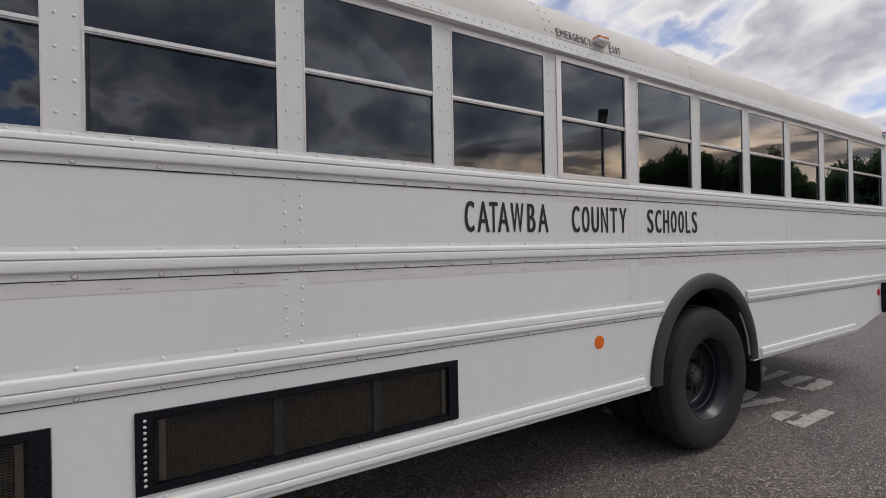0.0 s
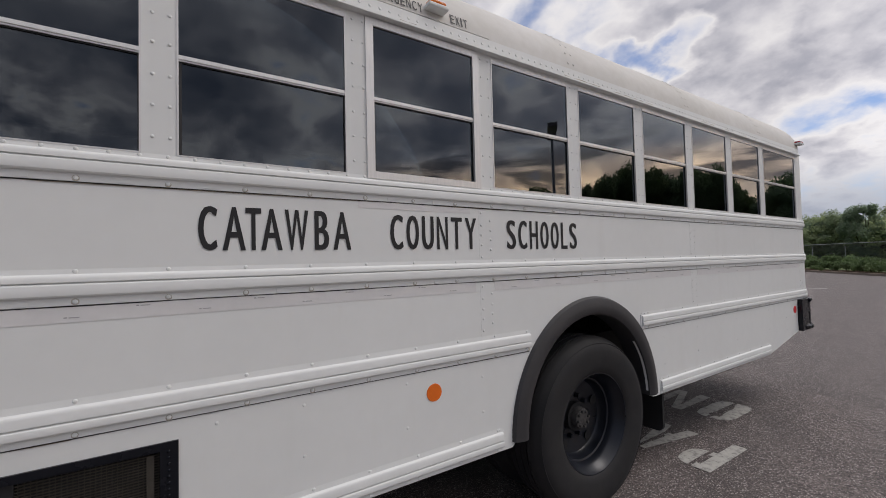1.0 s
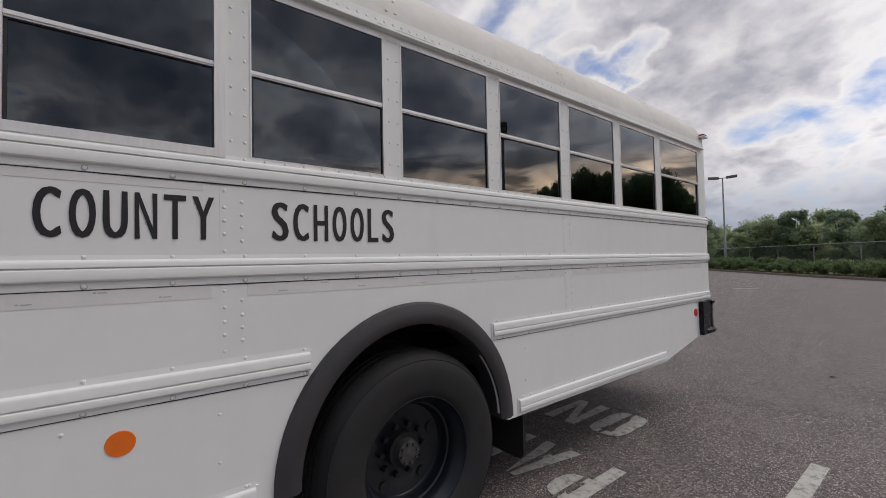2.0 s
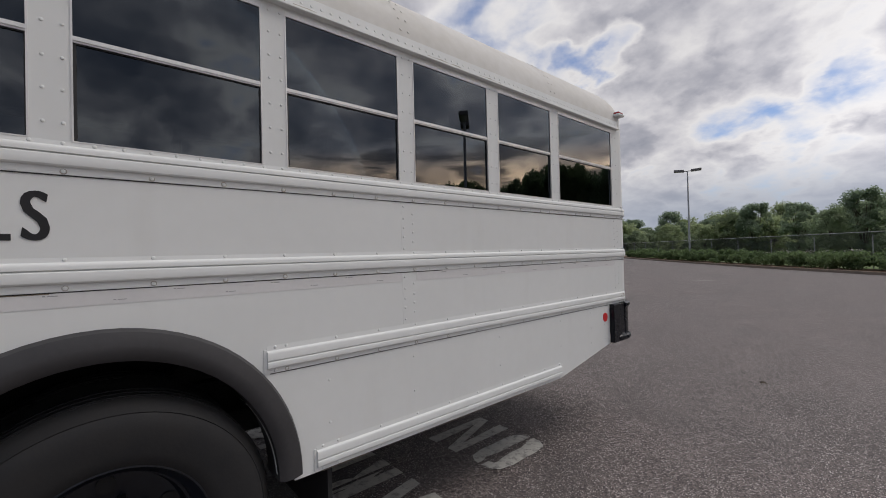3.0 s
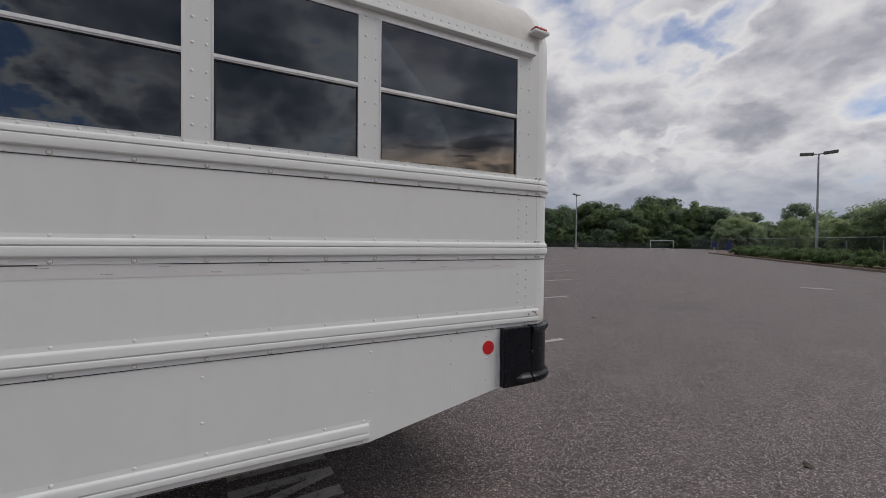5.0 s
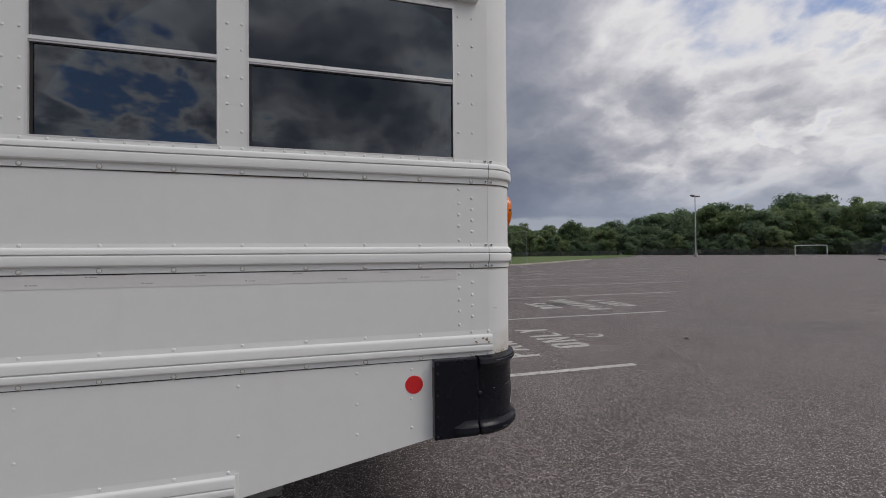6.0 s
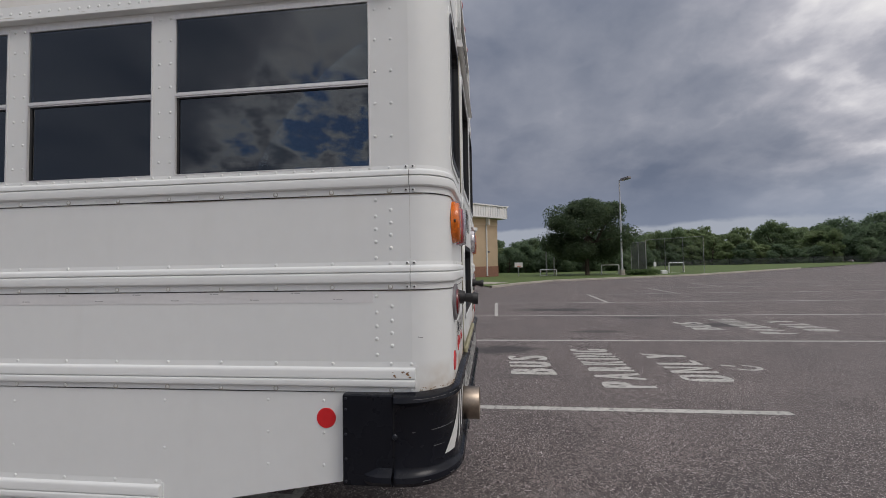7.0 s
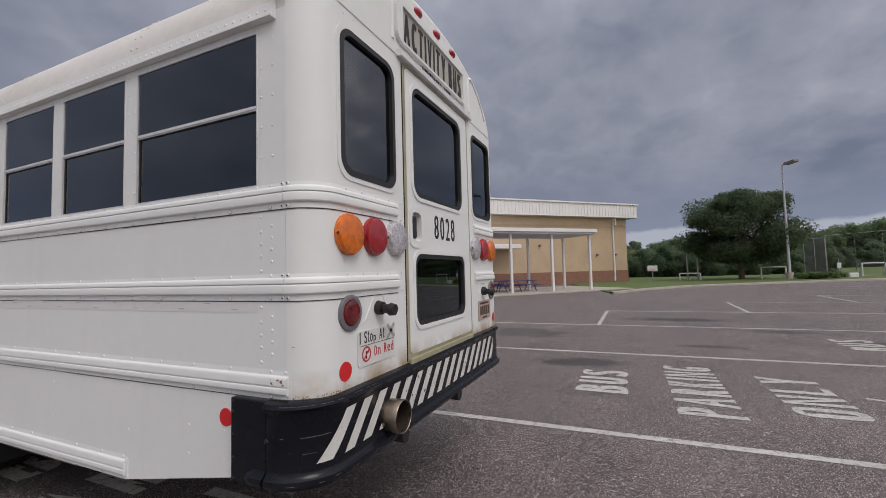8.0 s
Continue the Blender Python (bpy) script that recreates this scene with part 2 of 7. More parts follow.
def paint_material():
    """Weathered white bus paint: faint streaks, chalking and a slight orange-peel gloss."""
    m = material("white_paint", (0.77, 0.786, 0.772), 0.55, spec=0.35, var=0.07, scale=1.3, bump=0.02, bump_scale=9, stretch=(1, 1, 1), tint=(0.745, 0.761, 0.746))
    nt = m.node_tree
    L = nt.links
    b = nt.nodes["Principled BSDF"]
    src = b.inputs["Base Color"].links[0].from_socket
    co = nt.nodes.new("ShaderNodeTexCoord").outputs["Object"]
    mp = nt.nodes.new("ShaderNodeMapping")
    mp.inputs["Scale"].default_value = (4.5, 4.5, 0.6)
    L.new(co, mp.inputs[0])
    n = nt.nodes.new("ShaderNodeTexNoise")
    n.inputs["Scale"].default_value, n.inputs["Detail"].default_value = 1.6, 8
    L.new(mp.outputs[0], n.inputs["Vector"])
    r = nt.nodes.new("ShaderNodeMapRange")
    L.new(n.outputs["Fac"], r.inputs["Value"])
    r.inputs["From Min"].default_value, r.inputs["From Max"].default_value = 0.56, 0.86
    r.inputs["To Max"].default_value = 0.12
    mx = nt.nodes.new("ShaderNodeMix")
    mx.data_type = "RGBA"
    L.new(r.outputs["Result"], mx.inputs[0])
    L.new(src, mx.inputs[6])
    mx.inputs[7].default_value = (0.50, 0.47, 0.41, 1)
    # rust and road dirt that bled up from the bumper's top seam round the rear
    sp = nt.nodes.new("ShaderNodeSeparateXYZ")
    L.new(co, sp.inputs[0])
    n2 = nt.nodes.new("ShaderNodeTexNoise")
    n2.inputs["Scale"].default_value, n2.inputs["Detail"].default_value = 7, 9
    L.new(co, n2.inputs["Vector"])
    last = None
    for sock, lo, hi in ((sp.outputs[2], 1.15, 1.03), (sp.outputs[1], -0.05, 0.03), (n2.outputs["Fac"], 0.36, 0.62)):
        g = nt.nodes.new("ShaderNodeMapRange")
        L.new(sock, g.inputs["Value"])
        g.inputs["From Min"].default_value, g.inputs["From Max"].default_value = lo, hi
        if last is None:
            last = g.outputs["Result"]
        else:
            mu = nt.nodes.new("ShaderNodeMath")
            mu.operation = "MULTIPLY"
            L.new(last, mu.inputs[0])
            L.new(g.outputs["Result"], mu.inputs[1])
            last = mu.outputs[0]
    st = nt.nodes.new("ShaderNodeMix")
    st.data_type = "RGBA"
    L.new(last, st.inputs[0])
    L.new(mx.outputs[2], st.inputs[6])
    st.inputs[7].default_value = (0.36, 0.25, 0.14, 1)
    L.new(st.outputs[2], b.inputs["Base Color"])
    return m


OIL = ((-12.16, 2.42, 0.57, 1.61, 0.88), (-8.78, 5.38, 0.47, 0.90, 0.80), (-10.10, 4.27, 0.30, 1.14, 0.60), (-5.86, 0.44, 0.47, 0.95, 0.80), (-8.88, -1.16, 0.95, 1.61, 0.55), (-7.85, 2.52, 0.24, 0.76, 0.60), (-1.12, -3.30, 0.95, 1.71, 0.70))


def asphalt_material():
    m = material("asphalt", (0.142, 0.117, 0.111), 0.72, var=0.30, scale=0.22, spec=0.5)
    nt = m.node_tree
    L = nt.links
    b = nt.nodes["Principled BSDF"]
    src = b.inputs["Base Color"].links[0].from_socket
    co = nt.nodes.new("ShaderNodeTexCoord").outputs["Object"]
    v = nt.nodes.new("ShaderNodeTexVoronoi")
    v.inputs["Scale"].default_value = 160
    L.new(co, v.inputs["Vector"])
    sp = nt.nodes.new("ShaderNodeSeparateColor")
    L.new(v.outputs["Color"], sp.inputs[0])
    r = nt.nodes.new("ShaderNodeMapRange")
    L.new(sp.outputs[0], r.inputs["Value"])
    r.inputs["From Min"].default_value, r.inputs["From Max"].default_value = 0.0, 1.0
    r.inputs["To Min"].default_value, r.inputs["To Max"].default_value = 0.22, 1.40
    # coarser clumps of stone and slow mottling
    grain = r.outputs["Result"]
    for kind, size, lo, hi in (("ShaderNodeTexVoronoi", 95, 0.66, 1.34), ("ShaderNodeTexNoise", 14, 0.84, 1.18), ("ShaderNodeTexNoise", 1.1, 0.84, 1.16)):
        t = nt.nodes.new(kind)
        t.inputs["Scale"].default_value = size
        L.new(co, t.inputs["Vector"])
        out = t.outputs["Color"] if "Voronoi" in kind else t.outputs["Fac"]
        if "Voronoi" in kind:
            sc = nt.nodes.new("ShaderNodeSeparateColor")
            L.new(out, sc.inputs[0])
            out = sc.outputs[0]
        mr = nt.nodes.new("ShaderNodeMapRange")
        L.new(out, mr.inputs["Value"])
        mr.inputs["From Min"].default_value, mr.inputs["From Max"].default_value = (0.0, 1.0) if "Voronoi" in kind else (0.3, 0.7)
        mr.inputs["To Min"].default_value, mr.inputs["To Max"].default_value = lo, hi
        mu = nt.nodes.new("ShaderNodeMath")
        mu.operation = "MULTIPLY"
        L.new(grain, mu.inputs[0])
        L.new(mr.outputs["Result"], mu.inputs[1])
        grain = mu.outputs[0]
    hs = nt.nodes.new("ShaderNodeHueSaturation")
    L.new(grain, hs.inputs["Value"])
    L.new(src, hs.inputs["Color"])
    # pale stones here and there in the worn top
    r2 = nt.nodes.new("ShaderNodeMapRange")
    L.new(sp.outputs[1], r2.inputs["Value"])
    r2.inputs["From Min"].default_value, r2.inputs["From Max"].default_value = 0.895, 0.92
    r2.inputs["To Max"].default_value = 0.75
    mx = nt.nodes.new("ShaderNodeMix")
    mx.data_type = "RGBA"
    L.new(r2.outputs["Result"], mx.inputs[0])
    L.new(hs.outputs[0], mx.inputs[6])
    mx.inputs[7].default_value = (0.66, 0.61, 0.58, 1)
    # dark oil and tar marks
    n = nt.nodes.new("ShaderNodeTexNoise")
    n.inputs["Scale"].default_value, n.inputs["Detail"].default_value = 0.35, 5
    mp = nt.nodes.new("ShaderNodeMapping")
    mp.inputs["Scale"].default_value = (1.6, 0.6, 1)
    L.new(co, mp.inputs[0])
    L.new(mp.outputs[0], n.inputs["Vector"])
    r3 = nt.nodes.new("ShaderNodeMapRange")
    L.new(n.outputs["Fac"], r3.inputs["Value"])
    r3.inputs["From Min"].default_value, r3.inputs["From Max"].default_value = 0.60, 0.74
    r3.inputs["To Max"].default_value = 0.45
    mx2 = nt.nodes.new("ShaderNodeMix")
    mx2.data_type = "RGBA"
    L.new(r3.outputs["Result"], mx2.inputs[0])
    L.new(mx.outputs[2], mx2.inputs[6])
    mx2.inputs[7].default_value = (0.045, 0.043, 0.044, 1)
    L.new(mx2.outputs[2], b.inputs["Base Color"])
    # spilled oil, each spot with its own ragged outline
    last = mx2.outputs[2]
    for cx, cy, rx, ry, depth in OIL:
        vm = nt.nodes.new("ShaderNodeMapping")
        vm.vector_type = "POINT"
        vm.inputs["Scale"].default_value = (1 / rx, 1 / ry, 0)
        vm.inputs["Location"].default_value = (-cx / rx, -cy / ry, 0)
        L.new(co, vm.inputs[0])
        ln = nt.nodes.new("ShaderNodeVectorMath")
        ln.operation = "LENGTH"
        L.new(vm.outputs[0], ln.inputs[0])
        ad = nt.nodes.new("ShaderNodeMath")
        ad.operation = "MULTIPLY_ADD"
        nn = nt.nodes.new("ShaderNodeTexNoise")
        nn.inputs["Scale"].default_value, nn.inputs["Detail"].default_value = 2.2, 6
        L.new(co, nn.inputs["Vector"])
        L.new(nn.outputs["Fac"], ad.inputs[0])
        ad.inputs[1].default_value = 1.1
        L.new(ln.outputs["Value"], ad.inputs[2])
        mr = nt.nodes.new("ShaderNodeMapRange")
        mr.interpolation_type = "SMOOTHSTEP"
        L.new(ad.outputs[0], mr.inputs["Value"])
        mr.inputs["From Min"].default_value, mr.inputs["From Max"].default_value = 0.9, 1.55
        mr.inputs["To Min"].default_value, mr.inputs["To Max"].default_value = depth, 0.0
        mo = nt.nodes.new("ShaderNodeMix")
        mo.data_type = "RGBA"
        L.new(mr.outputs["Result"], mo.inputs[0])
        L.new(last, mo.inputs[6])
        mo.inputs[7].default_value = (0.035, 0.033, 0.034, 1)
        last = mo.outputs[2]
    L.new(last, b.inputs["Base Color"])
    bp = nt.nodes.new("ShaderNodeBump")
    bp.inputs["Strength"].default_value, bp.inputs["Distance"].default_value = 0.6, 0.005
    L.new(v.outputs["Distance"], bp.inputs["Height"])
    L.new(bp.outputs[0], b.inputs["Normal"])
    return m


def worn_line_material():
    """White road paint, cracked and rubbed away to the asphalt underneath."""
    m = material("road_paint", (0.52, 0.51, 0.47), 0.8, var=0.25, scale=3, bump=0.5, bump_scale=120)
    nt = m.node_tree
    L = nt.links
    b = nt.nodes["Principled BSDF"]
    src = b.inputs["Base Color"].links[0].from_socket
    co = nt.nodes.new("ShaderNodeTexCoord").outputs["Object"]
    n = nt.nodes.new("ShaderNodeTexNoise")
    n.inputs["Scale"].default_value, n.inputs["Detail"].default_value, n.inputs["Roughness"].default_value = 16, 9, 0.75
    L.new(co, n.inputs["Vector"])
    r = nt.nodes.new("ShaderNodeMapRange")
    L.new(n.outputs["Fac"], r.inputs["Value"])
    r.inputs["From Min"].default_value, r.inputs["From Max"].default_value = 0.50, 0.60
    r.inputs["To Max"].default_value = 0.7
    mx = nt.nodes.new("ShaderNodeMix")
    mx.data_type = "RGBA"
    L.new(r.outputs["Result"], mx.inputs[0])
    L.new(src, mx.inputs[6])
    mx.inputs[7].default_value = (0.16, 0.155, 0.15, 1)
    L.new(mx.outputs[2], b.inputs["Base Color"])
    return m


def leaf_material(name, color, island=0.35, through_light=1.5, share=0.35):
    m = material(name, color, 0.6, var=0.3, scale=0.5, island=island, spec=0.2)
    nt = m.node_tree
    b = nt.nodes["Principled BSDF"]
    out = [n for n in nt.nodes if n.type == "OUTPUT_MATERIAL"][0]
    oi = nt.nodes.new("ShaderNodeObjectInfo")
    hv = nt.nodes.new("ShaderNodeHueSaturation")
    for lo, hi, slot in ((0.72, 1.42, "Value"), (0.475, 0.515, "Hue")):
        r = nt.nodes.new("ShaderNodeMapRange")
        nt.links.new(oi.outputs["Random"], r.inputs["Value"])
        r.inputs["To Min"].default_value, r.inputs["To Max"].default_value = (lo, hi) if slot == "Value" else (hi, lo)
        nt.links.new(r.outputs["Result"], hv.inputs[slot])
    nt.links.new(b.inputs["Base Color"].links[0].from_socket, hv.inputs["Color"])
    nt.links.new(hv.outputs[0], b.inputs["Base Color"])
    t = nt.nodes.new("ShaderNodeBsdfTranslucent")
    t.inputs[0].default_value = (color[0] * through_light, color[1] * through_light, color[2] * through_light * 0.9, 1)
    mx = nt.nodes.new("ShaderNodeMixShader")
    mx.inputs[0].default_value = share
    nt.links.new(b.outputs[0], mx.inputs[1])
    nt.links.new(t.outputs[0], mx.inputs[2])
    nt.links.new(mx.outputs[0], out.inputs[0])
    return m


WHITE = paint_material()
LETTER = material("black_lettering", (0.012, 0.012, 0.014), 0.55, var=0.3, scale=20)
ALU = material("brushed_aluminium", (0.76, 0.755, 0.74), 0.38, 0.35, var=0.12, scale=6, stretch=(1, 12, 1))
STEEL = material("stainless_steel", (0.37, 0.31, 0.25), 0.4, 1.0, var=0.25, scale=9, bump=0.05)
BLACK = material("black_bumper_paint", (0.0045, 0.0055, 0.009), 0.27, var=0.5, scale=7, bump=0.10, bump_scale=9, tint=(0.009, 0.010, 0.014), spec=0.25)
RUBBER = material("tyre_rubber", (0.020, 0.0205, 0.0225), 0.68, var=0.35, scale=9, bump=0.12, bump_scale=80, tint=(0.030, 0.029, 0.029), spec=0.25)
FENDER = material("fender_rubber", (0.046, 0.045, 0.048), 0.5, var=0.25, scale=5, bump=0.08)
RIM = material("rim_black_paint", (0.013, 0.016, 0.024), 0.33, 0.1, var=0.5, scale=9, bump=0.06, bump_scale=14)
HUBM = material("dusty_hub_metal", (0.095, 0.092, 0.09), 0.7, 0.4, var=0.5, scale=30, bump=0.4)
# near-black for the door gap, rail splices and wheel housing
NEARBLACK = material("near_black", (0.014, 0.014, 0.015), 0.95, var=0.3, spec=0.1)
UNDER = material("chassis_black", (0.018, 0.018, 0.019), 0.8, var=0.3)
SEAL = material("window_seal_rubber", (0.016, 0.016, 0.017), 0.5, var=0.2)
GLASS = glass_material("tinted_glass", (0.24, 0.27, 0.28))
REARGLASS = glass_material("dark_tinted_glass", (0.24, 0.24, 0.24))
AMBER = material("amber_lens", (0.78, 0.175, 0.007), 0.22, var=0.4, scale=40, bump=0.8, bump_scale=90, coat=0.4)
TAILLENS = material("dark_red_lens", (0.20, 0.008, 0.012), 0.18, var=0.75, scale=22, bump=0.6, bump_scale=90, coat=0.5)
REDLENS = material("red_lens", (0.42, 0.012, 0.02), 0.22, var=0.45, scale=40, bump=0.8, bump_scale=90, coat=0.4)
CLEAR = material("clear_lens", (0.68, 0.66, 0.69), 0.2, 0.3, var=0.5, scale=40, bump=0.9, bump_scale=90, coat=0.5)


def dotted(m, scale, dark, edge):
    """Rows of small diodes behind a lens: a cell pattern of darker spots."""
    nt = m.node_tree
    b = nt.nodes["Principled BSDF"]
    v = nt.nodes.new("ShaderNodeTexVoronoi")
    v.inputs["Scale"].default_value, v.inputs["Randomness"].default_value = scale, 0.45
    nt.links.new(nt.nodes.new("ShaderNodeTexCoord").outputs["Object"], v.inputs["Vector"])
    r = nt.nodes.new("ShaderNodeMapRange")
    nt.links.new(v.outputs["Distance"], r.inputs["Value"])
    r.inputs["From Min"].default_value, r.inputs["From Max"].default_value = edge, edge + 0.14
    r.inputs["To Min"].default_value, r.inputs["To Max"].default_value = 0.85, 0.0
    mx = nt.nodes.new("ShaderNodeMix")
    mx.data_type = "RGBA"
    nt.links.new(r.outputs["Result"], mx.inputs[0])
    nt.links.new(b.inputs["Base Color"].links[0].from_socket, mx.inputs[6])
    mx.inputs[7].default_value = (*dark, 1)
    nt.links.new(mx.outputs[2], b.inputs["Base Color"])


dotted(CLEAR, 62, (0.34, 0.30, 0.33), 0.22)
dotted(REDLENS, 70, (0.26, 0.006, 0.012), 0.16)
dotted(AMBER, 70, (0.62, 0.12, 0.004), 0.16)
ORANGE_DOT = material("orange_reflector", (0.85, 0.17, 0.012), 0.4, var=0.1, scale=30)
RED_DOT = material("red_reflector", (0.66, 0.018, 0.022), 0.4, var=0.1, scale=30)
TAPE = material("faded_reflective_tape", (0.735, 0.73, 0.725), 0.5, var=0.08, scale=4)
STRIPE = material("white_stripe", (0.66, 0.66, 0.63), 0.55, var=0.15, scale=16)
DIRTY_SEAL = material("yellowed_door_seal", (0.36, 0.34, 0.22), 0.7, var=0.3, scale=14)
# chalky white, greyed so its colour takes down the light on the roof
ROOFPAINT = material("toned_down_roof_paint", (0.70, 0.69, 0.665), 0.72, var=0.12, scale=1.6, bump=0.05, bump_scale=30, spec=0.2, tint=(0.60, 0.585, 0.54))
ROOFINK = material("faded_lettering", (0.10, 0.10, 0.10), 0.7, var=0.3, scale=30)
OLDSEAM = material("aged_sealant", (0.50, 0.47, 0.40), 0.8, var=0.4, scale=20)
GRIME = material("brown_grime", (0.24, 0.20, 0.155), 0.85, var=0.5, scale=25)
SCUFF = material("pale_scuff", (0.16, 0.16, 0.165), 0.7, var=0.4, scale=50)
BORE = material("sooty_shaded_bore", (0.035, 0.026, 0.020), 0.9, var=0.5, scale=20, spec=0.2)
RUST = material("rusty_seam", (0.28, 0.16, 0.08), 0.9, var=0.6, scale=40)
SIGNWHITE = material("sign_white", (0.72, 0.72, 0.70), 0.45, var=0.1)
SIGNRED = material("sign_red", (0.55, 0.03, 0.03), 0.5, var=0.1)
SIGNGREY = material("sign_grey", (0.40, 0.40, 0.40), 0.5, var=0.15)
PLATE = material("plate_cream", (0.46, 0.37, 0.30), 0.5, var=0.15, scale=20)
PLATEBAR = material("plate_bars", (0.07, 0.028, 0.025), 0.5, var=0.1)
LEGEND = material("legend_panel", (0.46, 0.44, 0.38), 0.6, var=0.2, scale=6)
MESHM = material("grille_wire", (0.085, 0.077, 0.064), 0.55, 0.5, var=0.4, scale=20)
VINYL = material("seat_vinyl", (0.22, 0.29, 0.27), 0.5, var=0.2, scale=6)
INNER = material("inner_lining", (0.42, 0.42, 0.40), 0.6, var=0.1)
ASPHALT = asphalt_material()
PAINTLINE = worn_line_material()
CONCRETE = material("concrete", (0.42, 0.39, 0.34), 0.9, var=0.25, scale=1.2, bump=0.3)
GRASS = material("grass", (0.098, 0.142, 0.036), 0.95, var=0.45, scale=1.1, bump=0.8, bump_scale=30, tint=(0.06, 0.09, 0.025))
SOIL = material("pine_straw", (0.20, 0.12, 0.07), 0.95, var=0.4, scale=2, bump=0.6)
GALV = material("galvanised_steel", (0.42, 0.43, 0.44), 0.5, 0.6, var=0.2, scale=3)
FENCEM = material("fence_wire", (0.16, 0.17, 0.17), 0.6, 0.4, var=0.3)
LAMPPOLE = material("pole_paint", (0.48, 0.50, 0.53), 0.5, 0.2, var=0.15)
LAMPHEAD = material("lamp_housing", (0.20, 0.19, 0.20), 0.5, 0.2, var=0.15)
BLOCK = material("tan_block", (0.50, 0.385, 0.265), 0.9, var=0.14, scale=0.8, bump=0.3)
BLOCKB = material("light_tan_block", (0.58, 0.465, 0.335), 0.9, var=0.12, scale=0.8)
BRICK = material("red_brick", (0.27, 0.14, 0.10), 0.9, var=0.35, scale=5, bump=0.4)
FASCIA = material("white_metal_fascia", (0.74, 0.75, 0.75), 0.45, 0.1, var=0.06)
TABLEBLUE = material("blue_table", (0.03, 0.05, 0.18), 0.5, var=0.2)
BARK = material("bark", (0.10, 0.08, 0.06), 0.95, var=0.4, scale=5, bump=0.8, stretch=(1, 1, 0.3))
LEAVES = [leaf_material("leaves_a", (0.140, 0.190, 0.108), 0.15, 1.8, 0.52), leaf_material("leaves_b", (0.170, 0.220, 0.118), 0.15, 1.8, 0.52), leaf_material("leaves_c", (0.125, 0.175, 0.112), 0.15, 1.8, 0.52)]
# paler copies of LEAVES: haze and sunlit brightness put into the leaf colour
HAZEDLEAF = [leaf_material("leaves_hazed_a", (0.22, 0.27, 0.18), 0.15, 1.9, 0.5), leaf_material("leaves_hazed_b", (0.25, 0.30, 0.18), 0.15, 1.9, 0.5), leaf_material("leaves_hazed_c", (0.19, 0.245, 0.175), 0.15, 1.9, 0.5)]
LEAFDARK = leaf_material("leaves_dark", (0.086, 0.120, 0.071), 0.35, 1.8, 0.45)
SHRUB = leaf_material("shrub_leaves", (0.125, 0.18, 0.085), 0.35, 1.7, 0.45)
KERBM = material("brown_kerb", (0.27, 0.22, 0.175), 0.9, var=0.35, scale=1.0, bump=0.3)


# ---- mesh tools ----
def part(name, bm, mat, parent=None, label="", smooth=False, crease=38):
    """Links a bmesh as one mesh object under a thing or a part."""
    bmesh.ops.recalc_face_normals(bm, faces=bm.faces)
    me = bpy.data.meshes.new(name)
    bm.to_mesh(me)
    bm.free()
    return link(name, me, mat, parent, label, smooth, crease)


def link(name, me, mat, parent=None, label="", smooth=False, crease=38):
    if mat is not None and not me.materials:
        me.materials.append(mat)
    if smooth:
        for p in me.polygons:
            p.use_smooth = True
        me.set_sharp_from_angle(angle=radians(crease))
    ob = new(name, me)
    if parent is not None:
        ob.parent = parent
        ob.matrix_parent_inverse = parent_inverse(parent)
    if label:
        ob["label"] = label
    return ob


def parent_inverse(p):
    return world_of(p).inverted()


def world_of(ob):
    if ob.parent is None:
        return ob.matrix_basis.copy()
    return world_of(ob.parent) @ ob.matrix_parent_inverse @ ob.matrix_basis


def empty(name, loc, label, category, group="", kind="", parent=None):
    e = new(name, None)
    e.matrix_basis = Matrix.Translation(loc)
    return tagged(e, label, category, group, kind)


def box(bm, a, b, bevel=0.0, seg=2, m=None):
    r = bmesh.ops.create_cube(bm, size=1)
    vs = r["verts"]
    for v in vs:
        v.co = Vector([(a[i] + b[i]) / 2 + v.co[i] * (b[i] - a[i]) for i in range(3)])
    if bevel:
        es = list({e for v in vs for e in v.link_edges})
        r2 = bmesh.ops.bevel(bm, geom=es, offset=bevel, segments=seg, profile=0.5, affect="EDGES")
        vs = list({v for f in r2["faces"] for v in f.verts} | {v for v in vs if v.is_valid})
    if m is not None:
        bmesh.ops.transform(bm, matrix=m, verts=vs)
    return vs


def cyl(bm, p0, p1, r0, r1=None, seg=12, caps=True):
    p0, p1 = Vector(p0), Vector(p1)
    d = p1 - p0
    q = d.to_track_quat("Z", "Y").to_matrix().to_4x4()
    r = bmesh.ops.create_cone(bm, cap_ends=caps, segments=seg, radius1=r0, radius2=r0 if r1 is None else r1, depth=d.length)
    bmesh.ops.transform(bm, matrix=Matrix.Translation((p0 + p1) / 2) @ q, verts=r["verts"])
    return r["verts"]


